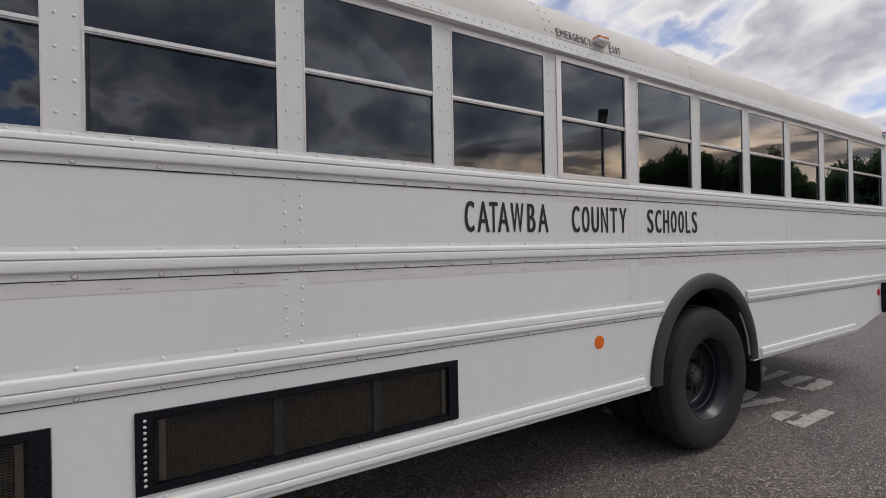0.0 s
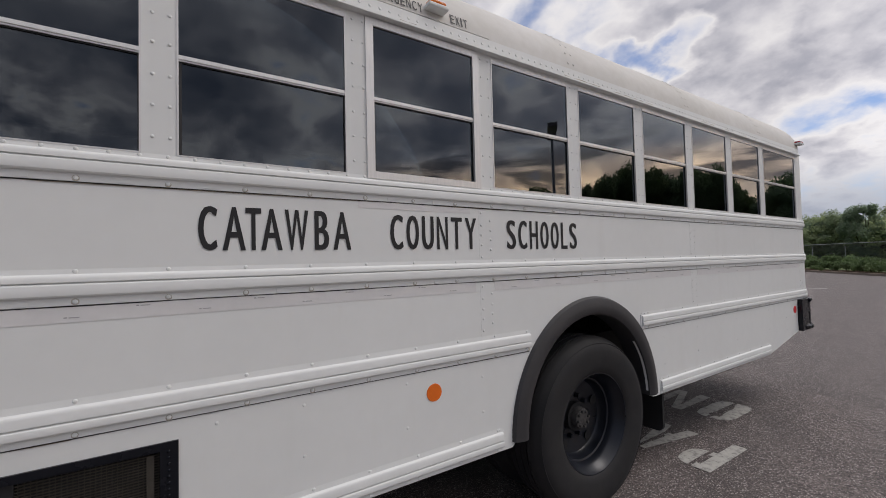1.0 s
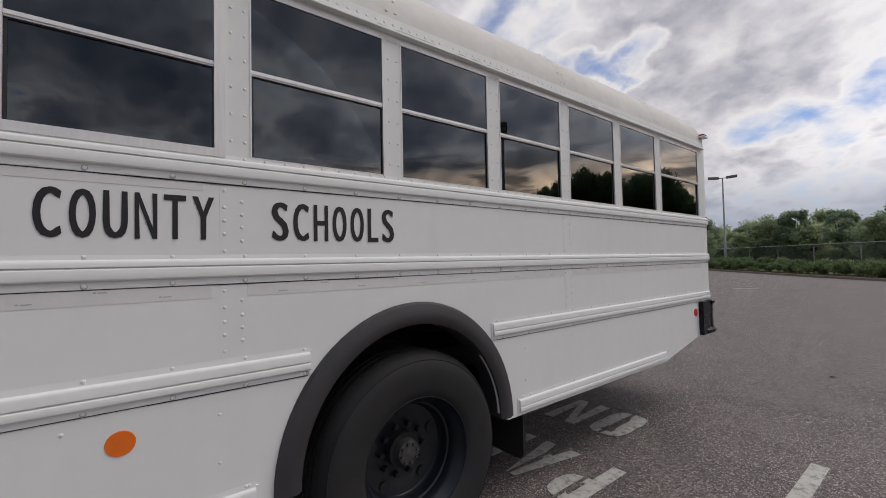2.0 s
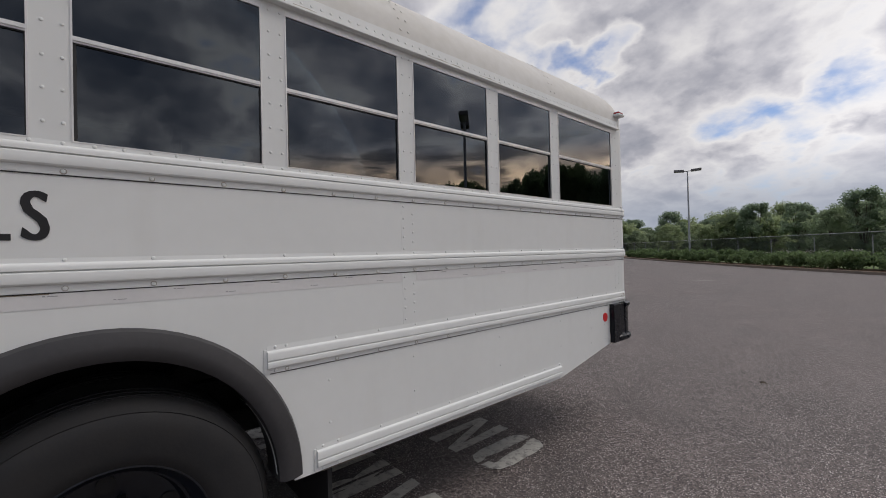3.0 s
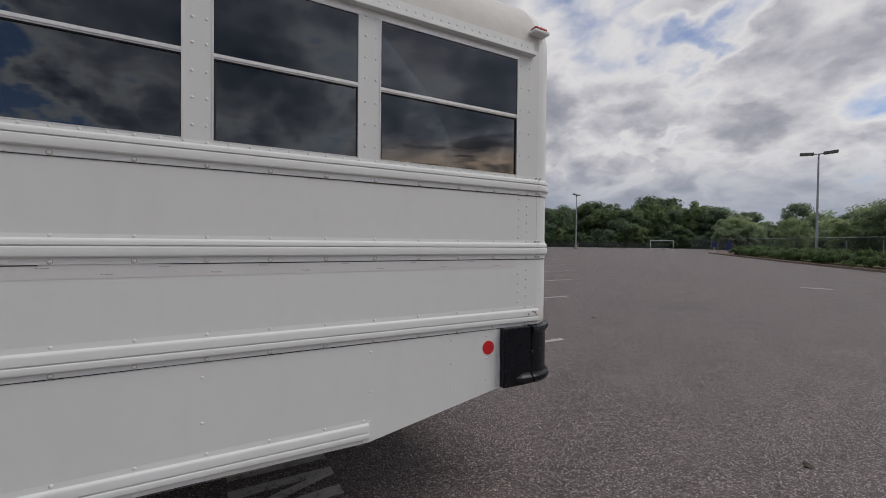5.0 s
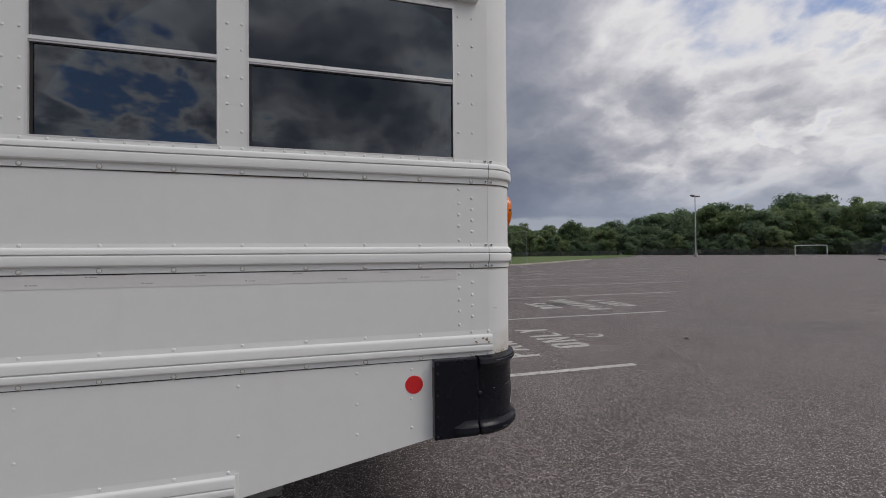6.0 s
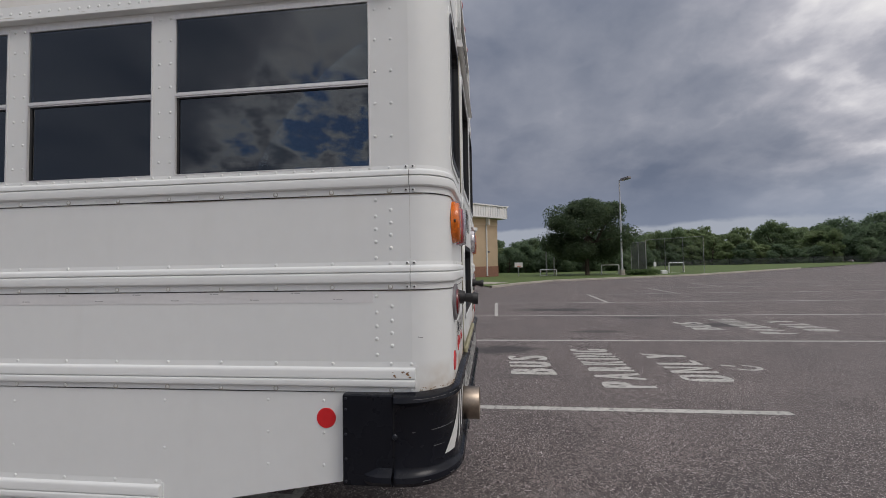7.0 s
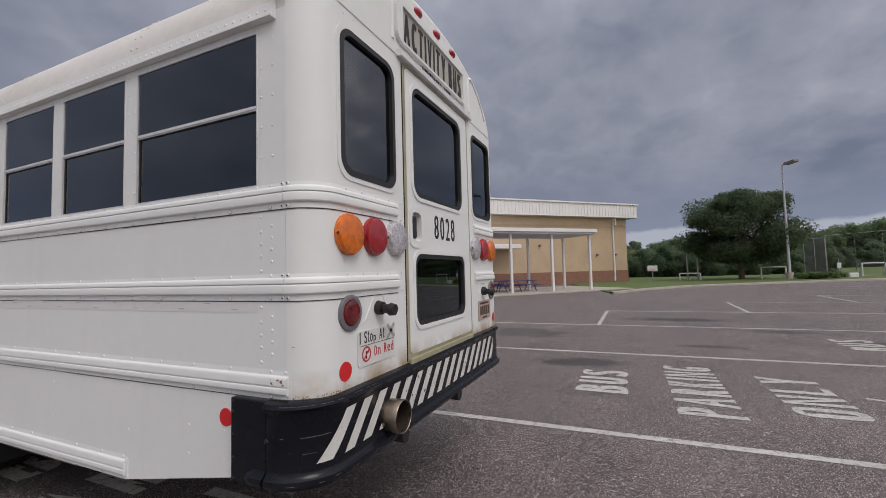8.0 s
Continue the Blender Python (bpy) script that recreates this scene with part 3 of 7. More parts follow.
def lathe(bm, profile, centre, axis="x", seg=48, a0=0.0, a1=360.0):
    """Turns a profile of (offset along the axis, radius) round the axis through centre."""
    c = Vector(centre)
    full = abs(a1 - a0) >= 359.9
    n = seg if full else seg + 1
    rings = []
    for i in range(n):
        a = radians(a0 + (a1 - a0) * i / seg)
        u = {"x": (0, math.cos(a), math.sin(a)), "y": (math.cos(a), 0, math.sin(a)), "z": (math.cos(a), math.sin(a), 0)}[axis]
        w = {"x": (1, 0, 0), "y": (0, 1, 0), "z": (0, 0, 1)}[axis]
        rings.append([bm.verts.new(c + Vector(w) * o + Vector(u) * r) for o, r in profile])
    for i in range(n if full else n - 1):
        A, B = rings[i], rings[(i + 1) % n]
        for j in range(len(profile) - 1):
            try:
                bm.faces.new((A[j], A[j + 1], B[j + 1], B[j]))
            except ValueError:
                pass
    return rings


def sweep(bm, section, path, closed=False, cap=True):
    """Sweeps a section of (outward, up) along a plan path of (point, outward normal)."""
    rows = []
    for p, n in path:
        p, n = Vector(p), Vector(n)
        rows.append([bm.verts.new(p + n * o + Vector((0, 0, h))) for o, h in section])
    for A, B in zip(rows, rows[1:]):
        for j in range(len(section) - 1):
            bm.faces.new((A[j], A[j + 1], B[j + 1], B[j]))
        if closed:
            bm.faces.new((A[-1], A[0], B[0], B[-1]))
    if cap:
        for r in (rows[0], rows[-1]):
            bm.faces.new(r)
    return rows


def sheet(loops, place, depth):
    """A plate with holes: loops of (u, v), the first the outline; place maps (u, v, w) to the world; depth is its thickness."""
    bm = bmesh.new()
    edges = []
    for lp in loops:
        vs = [bm.verts.new((u, v, 0)) for u, v in lp]
        edges += [bm.edges.new((vs[i], vs[(i + 1) % len(vs)])) for i in range(len(vs))]
    bmesh.ops.triangle_fill(bm, use_beauty=True, use_dissolve=False, edges=edges)
    r = bmesh.ops.extrude_face_region(bm, geom=list(bm.faces))
    for v in r["geom"]:
        if isinstance(v, bmesh.types.BMVert):
            v.co.z += depth
    for v in bm.verts:
        v.co = Vector(place(*v.co))
    return bm


def rrect(u0, u1, v0, v1, r, seg=6):
    pts = []
    for cu, cv, a in ((u1 - r, v1 - r, 0), (u0 + r, v1 - r, 90), (u0 + r, v0 + r, 180), (u1 - r, v0 + r, 270)):
        for i in range(seg + 1):
            t = radians(a + 90 * i / seg)
            pts.append((cu + r * math.cos(t), cv + r * math.sin(t)))
    return pts


def ring_sheet(outer, inner, place, depth):
    return sheet([outer, inner], place, depth)


def rivets(bm, pts, normal, r=0.0075, h=0.004):
    """Low round rivet heads."""
    r, h = r * 0.95, h * 0.95
    n = Vector(normal).normalized()
    q = n.to_track_quat("Z", "Y").to_matrix()
    for p in pts:
        p = Vector(p)
        base = [bm.verts.new(p + q @ Vector((r * math.cos(k * math.pi / 4), r * math.sin(k * math.pi / 4), 0))) for k in range(8)]
        mid = [bm.verts.new(p + q @ Vector((r * 0.7 * math.cos(k * math.pi / 4), r * 0.7 * math.sin(k * math.pi / 4), h * 0.75))) for k in range(8)]
        top = bm.verts.new(p + n * h)
        for k in range(8):
            bm.faces.new((base[k], base[(k + 1) % 8], mid[(k + 1) % 8], mid[k]))
            bm.faces.new((mid[k], mid[(k + 1) % 8], top))


def glyph_bm(char, width, height, fat, stencil=0.0, boxy=False):
    """One letter of the built-in font, fitted to width x height, its upright strokes thickened by fat."""
    cu = bpy.data.curves.new("lettering", "FONT")
    cu.body, cu.resolution_u = char, 4
    tmp = new("lettering_source", cu)
    me = bpy.data.meshes.new_from_object(tmp.evaluated_get(bpy.context.evaluated_depsgraph_get()))
    bpy.data.objects.remove(tmp)
    bpy.data.curves.remove(cu)
    bm = bmesh.new()
    bm.from_mesh(me)
    bpy.data.meshes.remove(me)
    bmesh.ops.remove_doubles(bm, verts=bm.verts, dist=1e-5)
    xs, ys = [v.co.x for v in bm.verts], [v.co.y for v in bm.verts]
    x0, x1, y0, y1 = min(xs), max(xs), min(ys), max(ys)
    kx, ky = (width - fat) / max(x1 - x0, 1e-6), height / (y1 - y0)
    for v in bm.verts:
        v.co = Vector(((v.co.x - x0) * kx + fat / 2, (v.co.y - y0) * ky, 0))
    if boxy and char == "O":
        for v in bm.verts:
            u, w = (v.co.x - width / 2) / (width / 2), (v.co.y - height / 2) / (height / 2)
            q = math.hypot(u, w) / max(1e-6, (u ** 4 + w ** 4) ** 0.25)
            v.co.x, v.co.y = width / 2 * (1 + u * q), height / 2 * (1 + w * q)
    move = {}
    for e in bm.edges:
        if len(e.link_faces) == 1:
            f = e.link_faces[0]
            a, b = e.verts
            d = b.co - a.co
            n = Vector((d.y, -d.x, 0))
            if n.dot(f.calc_center_median() - a.co) > 0:
                n = -n
            if n.length > 0:
                n.normalize()
            for v in (a, b):
                move.setdefault(v, []).append(n.x)
    for v, ns in move.items():
        m = sum(ns) / len(ns)
        v.co.x += fat / 2 * max(-1.0, min(1.0, m * 1.4))
    if stencil:
        c = width * 0.55
        for o in (-stencil / 2, stencil / 2):
            bmesh.ops.bisect_plane(bm, geom=list(bm.verts) + list(bm.edges) + list(bm.faces), plane_co=(c + o, 0, 0), plane_no=(1, 0, 0))
        gone = [f for f in bm.faces if abs(f.calc_center_median().x - c) < stencil / 2]
        bmesh.ops.delete(bm, geom=gone, context="FACES")
    return bm


WIDE = {"W": 1.6, "M": 1.3, "I": 0.34, "L": 0.86, "T": 1.05, "A": 1.25, "Y": 1.12, " ": 0.7, "t": 0.6, "1": 0.5}


def text_bm(body, width, height, place, depth=0.002, fat=0.18, gap=0.34, stencil=0.0, word=None, wide=WIDE, kern=None):
    """Letters filling width x height; place maps (u, v, w) to the world. fat: stroke added, in letter widths."""
    cells = [wide.get(c, 1.0) for c in body]
    extra = [(kern or {}).get(body[i:i + 2], 0.0) for i in range(len(body))]
    unit = width / (sum(cells) + gap * (len(body) - 1) + sum(extra))
    out = bmesh.new()
    u0, which = 0.0, 0
    for c, w, more in zip(body, cells, extra):
        which += c == " "
        if c != " " and word in (None, which):
            low = c.islower() and c not in "bdfhklt"
            bm = glyph_bm(c, w * unit, height * (0.74 if low else 1.0), (0.0 if c == "I" else fat) * unit, stencil * unit if c in "OPARB" else 0.0, "O" in wide)
            r = bmesh.ops.extrude_face_region(bm, geom=list(bm.faces))
            for v in r["geom"]:
                if isinstance(v, bmesh.types.BMVert):
                    v.co.z = 1.0
            drop = height * 0.24 if c in "pgy" else 0.0
            for v in bm.verts:
                v.co = Vector(place(v.co.x + u0, v.co.y - drop, v.co.z * depth))
            tmp = bpy.data.meshes.new("glyph")
            bm.to_mesh(tmp)
            bm.free()
            out.from_mesh(tmp)
            bpy.data.meshes.remove(tmp)
        u0 += (w + gap + more) * unit
    return out


# ---- ground ----
def ground_z(x, y):
    """The car park climbs gently away from the bus."""
    a = min(max(0.0, -x - 4), 38)
    b = min(max(0.0, y - 5), 60)
    return 0.001 * a + 0.0003 * a * b - 0.001 * min(max(0.0, -x - 40), 60)


def ground_sheet():
    xs = [-3000, -900, -300, -160] + [-120 + 4 * i for i in range(31)] + [20, 60, 160, 400, 1200, 3000]
    ys = [-3000, -900, -300, -120, -50, -20, -8] + [4 * i for i in range(0, 31)] + [160, 300, 900, 3000]
    bm = bmesh.new()
    g = [[bm.verts.new((x, y, ground_z(x, y))) for y in ys] for x in xs]
    for i in range(len(xs) - 1):
        for j in range(len(ys) - 1):
            bm.faces.new((g[i][j], g[i + 1][j], g[i + 1][j + 1], g[i][j + 1]))
    ob = part("ground", bm, ASPHALT, smooth=True)
    return tagged(ob, "worn grey asphalt car park with pale aggregate", "ground", kind="structure")


ground_sheet()


def strip_bm(p, q, width, zoff=0.004, step=1.5):
    """A flat painted strip laid over the ground from p to q."""
    p, q = Vector(p), Vector(q)
    d = (q - p)
    n = max(1, int(d.length / step))
    d.normalize()
    s = Vector((-d.y, d.x)) * width / 2
    bm = bmesh.new()
    rows = []
    for i in range(n + 1):
        c = p.lerp(q, i / n)
        rows.append([bm.verts.new((v.x, v.y, ground_z(v.x, v.y) + zoff)) for v in (c - s, c + s)])
    for A, B in zip(rows, rows[1:]):
        bm.faces.new((A[0], A[1], B[1], B[0]))
    return bm


def area_bm(loop, zoff, cell=None):
    """A flat area laid over the ground, cut into a grid so that it follows the slope."""
    bm = bmesh.new()
    vs = [bm.verts.new((x, y, 0)) for x, y in loop]
    bm.faces.new(vs)
    if cell:
        xs, ys = [p[0] for p in loop], [p[1] for p in loop]
        for ax, lo, hi in ((0, min(xs), max(xs)), (1, min(ys), max(ys))):
            k = lo + cell
            while k < hi:
                no = (1, 0, 0) if ax == 0 else (0, 1, 0)
                co = (k, 0, 0) if ax == 0 else (0, k, 0)
                bmesh.ops.bisect_plane(bm, geom=list(bm.verts) + list(bm.edges) + list(bm.faces), plane_co=co, plane_no=no)
                k += cell
    for v in bm.verts:
        v.co.z = ground_z(v.co.x, v.co.y) + zoff
    return bm


# parking stalls: lines run along y, stepped one stall at a time
LINES = ((0.985, -9.0, -0.98), (-2.91, -9.0, 3.15), (-6.76, -9.0, 7.28), (-10.6, -3.8, 11.42), (-14.47, 0.45, 15.6), (-18.5, 4.7, 19.8), (-22.3, 8.75, 23.8), (-26.1, 12.8, 27.8))
for i, (x, y0, y1) in enumerate(LINES):
    ob = part("parking_line", strip_bm((x, y0), (x, y1), 0.10), PAINTLINE)
    tagged(ob, "worn white painted parking line on asphalt", "parking line", "stall lines", "structure")
for (x0, y0), (x1, y1) in (((-14.42, 0.45), (-10.65, 0.40)), ((-18.45, 4.7), (-14.52, 4.55)), ((-22.25, 8.75), (-18.55, 8.7)), ((-26.05, 12.8), (-22.35, 12.75)), ((-10.55, -3.8), (-6.81, -3.8))):
    ob = part("parking_line", strip_bm((x0, y0), (x1, y1), 0.10), PAINTLINE)
    tagged(ob, "short worn white line closing a parking stall", "parking line", "stall lines", "structure")


ROADWIDE = dict(WIDE, O=0.9, N=1.05, L=0.9)


def stall_words(cx, y_shift, stencil=0.0):
    """BUS / PARKING / ONLY, read by a driver who comes in along -y."""
    for word, w, y0 in (("BUS", 1.18, 1.12), ("PARKING", 2.30, 2.20), ("ONLY", 1.63, 3.27)):
        h = 0.61

        def place(u, v, d, w=w, y0=y0):
            x, y = cx + w / 2 - u, y0 + y_shift - v
            return (x, y, ground_z(x, y) + 0.0045 + d)
        ob = part("painted_word", text_bm(word, w, h, place, 0.001, 0.27, 0.26, stencil, wide=ROADWIDE), PAINTLINE)
        tagged(ob, "worn white " + word + " lettering painted on asphalt", "road lettering", "stall lettering", "structure")


stall_words(-4.81, 0.0)
stall_words(-0.97, -4.28, 0.10)
stall_words(-8.66, 4.13)
# a stall mark too worn to read, left as a curl and a bar
bm = bmesh.new()
prev = None
for i in range(19):
    a = radians(-150 + 13 * i)
    row_ = [bm.verts.new((-4.72 - math.sin(a) * r, 3.76 + math.cos(a) * r * 1.35, 0.0042 + ground_z(-4.72, 3.76))) for r in (0.10, 0.155)]
    if prev:
        bm.faces.new((prev[0], prev[1], row_[1], row_[0]))
    prev = row_
tagged(part("worn_mark", bm, PAINTLINE), "faint worn white curl painted on asphalt", "road marking", "stall marks", "structure")
ob = part("worn_mark", strip_bm((-4.86, 3.50), (-4.80, 3.66), 0.06, 0.0042, 0.3), PAINTLINE)
tagged(ob, "worn white painted bar on asphalt", "road marking", "stall marks", "structure")

ob = part("worn_mark", strip_bm((-4.95, 17.0), (-4.15, 17.35), 0.22, 0.0042, 0.3), PAINTLINE)
tagged(ob, "pale worn paint streak on asphalt", "road marking", "stall marks", "structure")

# ---- bus ----
BUS = empty("school_bus", (-1.2, -5.0, 0.0), "white activity bus with dark tinted windows, parked on asphalt", "bus")
FRONT, REAR0, WID = -11.2, -0.041, 2.4
ARCH_Y, ARCH_Z, ARCH_R = -3.70, 0.587, 0.665
SILL, TOPW, EAVE, CROWN = 1.890, 2.562, 2.62, 0.595


def arch_y(r, c):
    """Arch outline along y, a little taller than wide."""
    return ARCH_Y + r * c * 0.953


def arc(cy, cz, r, a0, a1, n=24):
    return [(arch_y(r, math.cos(radians(a0 + (a1 - a0) * i / n))), cz + r * math.sin(radians(a0 + (a1 - a0) * i / n))) for i in range(n + 1)]


GRILLES = ((-7.06, -5.81), (-8.52, -7.269))


def lower_side(x, sgn, near):
    """Lower side skin with the wheel arch; the near one has the grille openings cut through."""
    out = [(FRONT, 0.56), (ARCH_Y - ARCH_R, 0.56)] + arc(ARCH_Y, ARCH_Z, ARCH_R, 180, 0)[0:] + [(arch_y(ARCH_R, 1.0), 0.56), (-1.06, 0.562), (-0.299, 0.70), (-0.299, 1.0), (REAR0, 1.0), (REAR0, 1.884), (FRONT, 1.884)]
    loops = [out]
    if near:
        for y0, y1 in GRILLES:
            loops.append([(y0 + 0.012, 0.699), (y1 - 0.012, 0.699), (y1 - 0.012, 0.953), (y0 + 0.012, 0.953)])
    return sheet(loops, lambda u, v, w: (x - sgn * w, u, v), 0.03)


def windows_y():
    out = [(-1.017, -0.193)]
    for k in range(1, 14):
        r = -1.116 - 0.6845 * (k - 1)
        out.append((r - 0.588, r))
    return out


def upper_side(x, sgn):
    loops = [[(FRONT, 1.884), (REAR0, 1.884), (REAR0, EAVE), (FRONT, EAVE)]]
    for y0, y1 in windows_y():
        loops.append([(y0, SILL), (y1, SILL), (y1, TOPW), (y0, TOPW)])
    return sheet(loops, lambda u, v, w: (x - sgn * w, u, v), 0.045)


part("side_panel", lower_side(0.0, 1, True), WHITE, BUS, "white painted sheet metal lower side")
part("window_band", upper_side(0.0, 1), WHITE, BUS, "white riveted window pillars")
part("side_panel", lower_side(-WID, -1, False), WHITE, BUS)
part("window_band", upper_side(-WID, -1), WHITE, BUS)


def section(inset=0.0, z0=1.0, n=28):
    """Outline of the body across: up one side, over the roof, down the other."""
    pts = [(0.0, z0), (0.0, 1.6), (0.0, 2.2)]
    nor = [(1, 0)] * 3
    for i in range(n + 1):
        t = math.pi * i / n
        e = 0.93
        cx, sz = math.cos(t), math.sin(t)
        px = -1.2 + 1.2 * math.copysign(abs(cx) ** e, cx)
        pz = EAVE + CROWN * abs(sz) ** e
        pts.append((px, pz))
        nx, nz = cx / 1.2, sz / CROWN
        l = math.hypot(nx, nz)
        nor.append((nx / l, nz / l))
    pts += [(-WID, 2.2), (-WID, 1.6), (-WID, z0)]
    nor += [(-1, 0)] * 3
    return [(p[0] - n_[0] * inset * (1 - 0.3 * n_[1]), p[1] - n_[1] * inset * (1 - 0.5 * n_[1]) if k not in (0, len(pts) - 1) else p[1]) for k, (p, n_) in enumerate(zip(pts, nor))]


# roof shell
bm = bmesh.new()
prof = [p for p in section() if p[1] >= EAVE - 1e-6]
rows = [[bm.verts.new((px, y, pz)) for px, pz in prof] for y in (FRONT, -9.5, -8.1, -6.7, -5.3, -3.9, -2.45, -1.0, REAR0)]
for A, B in zip(rows, rows[1:]):
    for j in range(len(prof) - 1):
        bm.faces.new((A[j], A[j + 1], B[j + 1], B[j]))
# lining side of the shell, so that the roof has thickness
low = [[bm.verts.new((-1.2 + (v.co.x + 1.2) * 0.982, v.co.y, EAVE + (v.co.z - EAVE) * 0.96)) for v in r] for r in rows]
for A, B in zip(low, low[1:]):
    for j in range(len(prof) - 1):
        bm.faces.new((A[j + 1], A[j], B[j], B[j + 1]))
for A, B in ((rows[0], low[0]), (low[-1], rows[-1])):
    for j in range(len(prof) - 1):
        bm.faces.new((A[j + 1], A[j], B[j], B[j + 1]))
for k in (0, -1):
    for i in range(len(rows) - 1):
        bm.faces.new((rows[i][k], rows[i + 1][k], low[i + 1][k], low[i][k]))
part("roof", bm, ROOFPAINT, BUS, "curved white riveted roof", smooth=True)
# roof straps with double rivet rows at the panel joints
for y in (-7.92, -6.55, -5.175, -3.80, -2.43, -1.06):
    bm = bmesh.new()
    rows = []
    for px, pz in prof:
        nx, nz = (px + 1.2) / 1.44, (pz - EAVE) / (CROWN * CROWN)
        l = math.hypot(nx, nz) or 1
        q = 0.0007
        rows.append([bm.verts.new((px + nx / l * q, y + o, pz + nz / l * q)) for o in (-0.04, 0.04)])
    for A, B in zip(rows, rows[1:]):
        bm.faces.new((A[0], A[1], B[1], B[0]))
    for k in range(1, 16):
        px, pz = prof[k]
        nx, nz = (px + 1.2) / 1.44, (pz - EAVE) / (CROWN * CROWN)
        l = math.hypot(nx, nz) or 1
        n = (nx / l, 0, nz / l)
        for o in (-0.024, 0.024):
            rivets(bm, [(px + n[0] * 0.0006, y + o, pz + n[2] * 0.0006)], n, 0.009, 0.004)
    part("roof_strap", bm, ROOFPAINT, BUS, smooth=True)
# drip rail with its rivet row
bm = bmesh.new()
sweep(bm, [(0.0, 0.075), (0.010, 0.07), (0.015, 0.012), (0.030, 0.006), (0.031, -0.004), (0.026, -0.007), (0.0, -0.007)], [((0, FRONT, 2.585), (1, 0, 0)), ((0, -0.088, 2.585), (1, 0, 0))], closed=True)
part("drip_rail", bm, WHITE, BUS, "white drip rail along the roof edge")
bm = bmesh.new()
rivets(bm, [(0.0128, y, 2.622) for y in np.arange(-8.5, -0.1, 0.047)], (1, 0, 0.12), 0.008, 0.0032)
tagged(part("drip_rail_rivets", bm, WHITE, BUS), kind="stuff")
rd = random.Random(4)
bm = bmesh.new()
y = -8.5
while y < -0.2:
    l = rd.uniform(0.03, 0.5)
    h = rd.uniform(0.002, 0.009)
    n = max(2, int(l / 0.03))
    top = [bm.verts.new((0.0152, y + l * i / n, 2.5975 + h * rd.uniform(0.4, 1.2))) for i in range(n + 1)]
    bot = [bm.verts.new((0.0162, y + l * i / n, 2.5965)) for i in range(n + 1)]
    for i in range(n):
        bm.faces.new((bot[i], bot[i + 1], top[i + 1], top[i]))
    y += l + rd.uniform(0.02, 0.25)
tagged(part("drip_rail_dirt", bm, OLDSEAM, BUS, "mossy dirt in the drip rail"), kind="stuff")
bm = bmesh.new()
sweep(bm, [(0.0, 0.06), (0.02, 0.012), (0.036, -0.012), (0.0, -0.016)], [((-WID, FRONT, 2.585), (-1, 0, 0)), ((-WID, -0.07, 2.585), (-1, 0, 0))], closed=True)
part("drip_rail", bm, WHITE, BUS)

# rear shell: rounded edge into the flat rear face
bm = bmesh.new()
RC = 0.143
rings = []
for k in range(9):
    a = math.pi / 2 * k / 8
    sec = section(RC * (1 - math.cos(a)))
    rings.append([bm.verts.new((px, REAR0 + RC * math.sin(a), pz)) for px, pz in sec])
for A, B in zip(rings, rings[1:]):
    for j in range(len(A) - 1):
        bm.faces.new((A[j], A[j + 1], B[j + 1], B[j]))
part("rear_corner", bm, WHITE, BUS, "rounded white rear corner shell", smooth=True)
RY = REAR0 + RC
outer = section(RC)
RWIN = [(-0.612, -0.168), (-2.232, -1.788)]
DOOR = (-1.70, -0.715, 1.055, 2.675)
loops = [outer] + [rrect(a, b, 1.948, 2.60, 0.075) for a, b in RWIN] + [rrect(DOOR[0], DOOR[1], DOOR[2], DOOR[3], 0.02, 2)]
part("rear_panel", sheet(loops, lambda u, v, w: (u, RY - w, v), 0.03), WHITE, BUS, "white pressed rear panel")
# raised edge round each rear window
for a, b in RWIN:
    win = part("rear_window", ring_sheet(rrect(a - 0.026, b + 0.026, 1.922, 2.626, 0.09), rrect(a - 0.004, b + 0.004, 1.944, 2.604, 0.078), lambda u, v, w: (u, RY + 0.005 - w, v), 0.006), WHITE, BUS, "fixed dark rear window with rounded corners")
    part("window_seal", ring_sheet(rrect(a - 0.004, b + 0.004, 1.944, 2.604, 0.078), rrect(a + 0.022, b - 0.022, 1.971, 2.578, 0.06), lambda u, v, w: (u, RY + 0.008 - w, v), 0.03), SEAL, win)
    part("pane", sheet([rrect(a + 0.02, b - 0.02, 1.969, 2.58, 0.06)], lambda u, v, w: (u, RY - 0.012 - w, v), 0.004), REARGLASS, win)

# rear door
dx0, dx1, dz0, dz1 = DOOR
DW = (-1.55, -0.802, 1.946, 2.592)
LW = (-1.56, -0.802, 1.218, 1.622)
HD = (-0.885, -0.775, 1.69, 1.855)
door = part("rear_door", sheet([rrect(dx0 + 0.02, dx1 - 0.02, dz0 + 0.02, dz1 - 0.012, 0.03, 3), rrect(*DW, 0.085), rrect(*LW, 0.07), rrect(*HD, 0.035)], lambda u, v, w: (u, RY + 0.006 - w, v), 0.03), WHITE, BUS, "white emergency door in the rear")
for x0, x1, z0, z1, r in ((*DW, 0.085), (*LW, 0.07)):
    part("window_rim", ring_sheet(rrect(x0 - 0.022, x1 + 0.022, z0 - 0.022, z1 + 0.022, r + 0.015), rrect(x0, x1, z0, z1, r), lambda u, v, w: (u, RY + 0.013 - w, v), 0.008), WHITE, door)
    part("window_seal", ring_sheet(rrect(x0, x1, z0, z1, r), rrect(x0 + 0.025, x1 - 0.025, z0 + 0.025, z1 - 0.025, r - 0.015), lambda u, v, w: (u, RY + 0.008 - w, v), 0.03), SEAL, door)
    part("pane", sheet([rrect(x0 + 0.023, x1 - 0.023, z0 + 0.023, z1 - 0.023, r - 0.015)], lambda u, v, w: (u, RY - 0.012 - w, v), 0.004), REARGLASS, door)
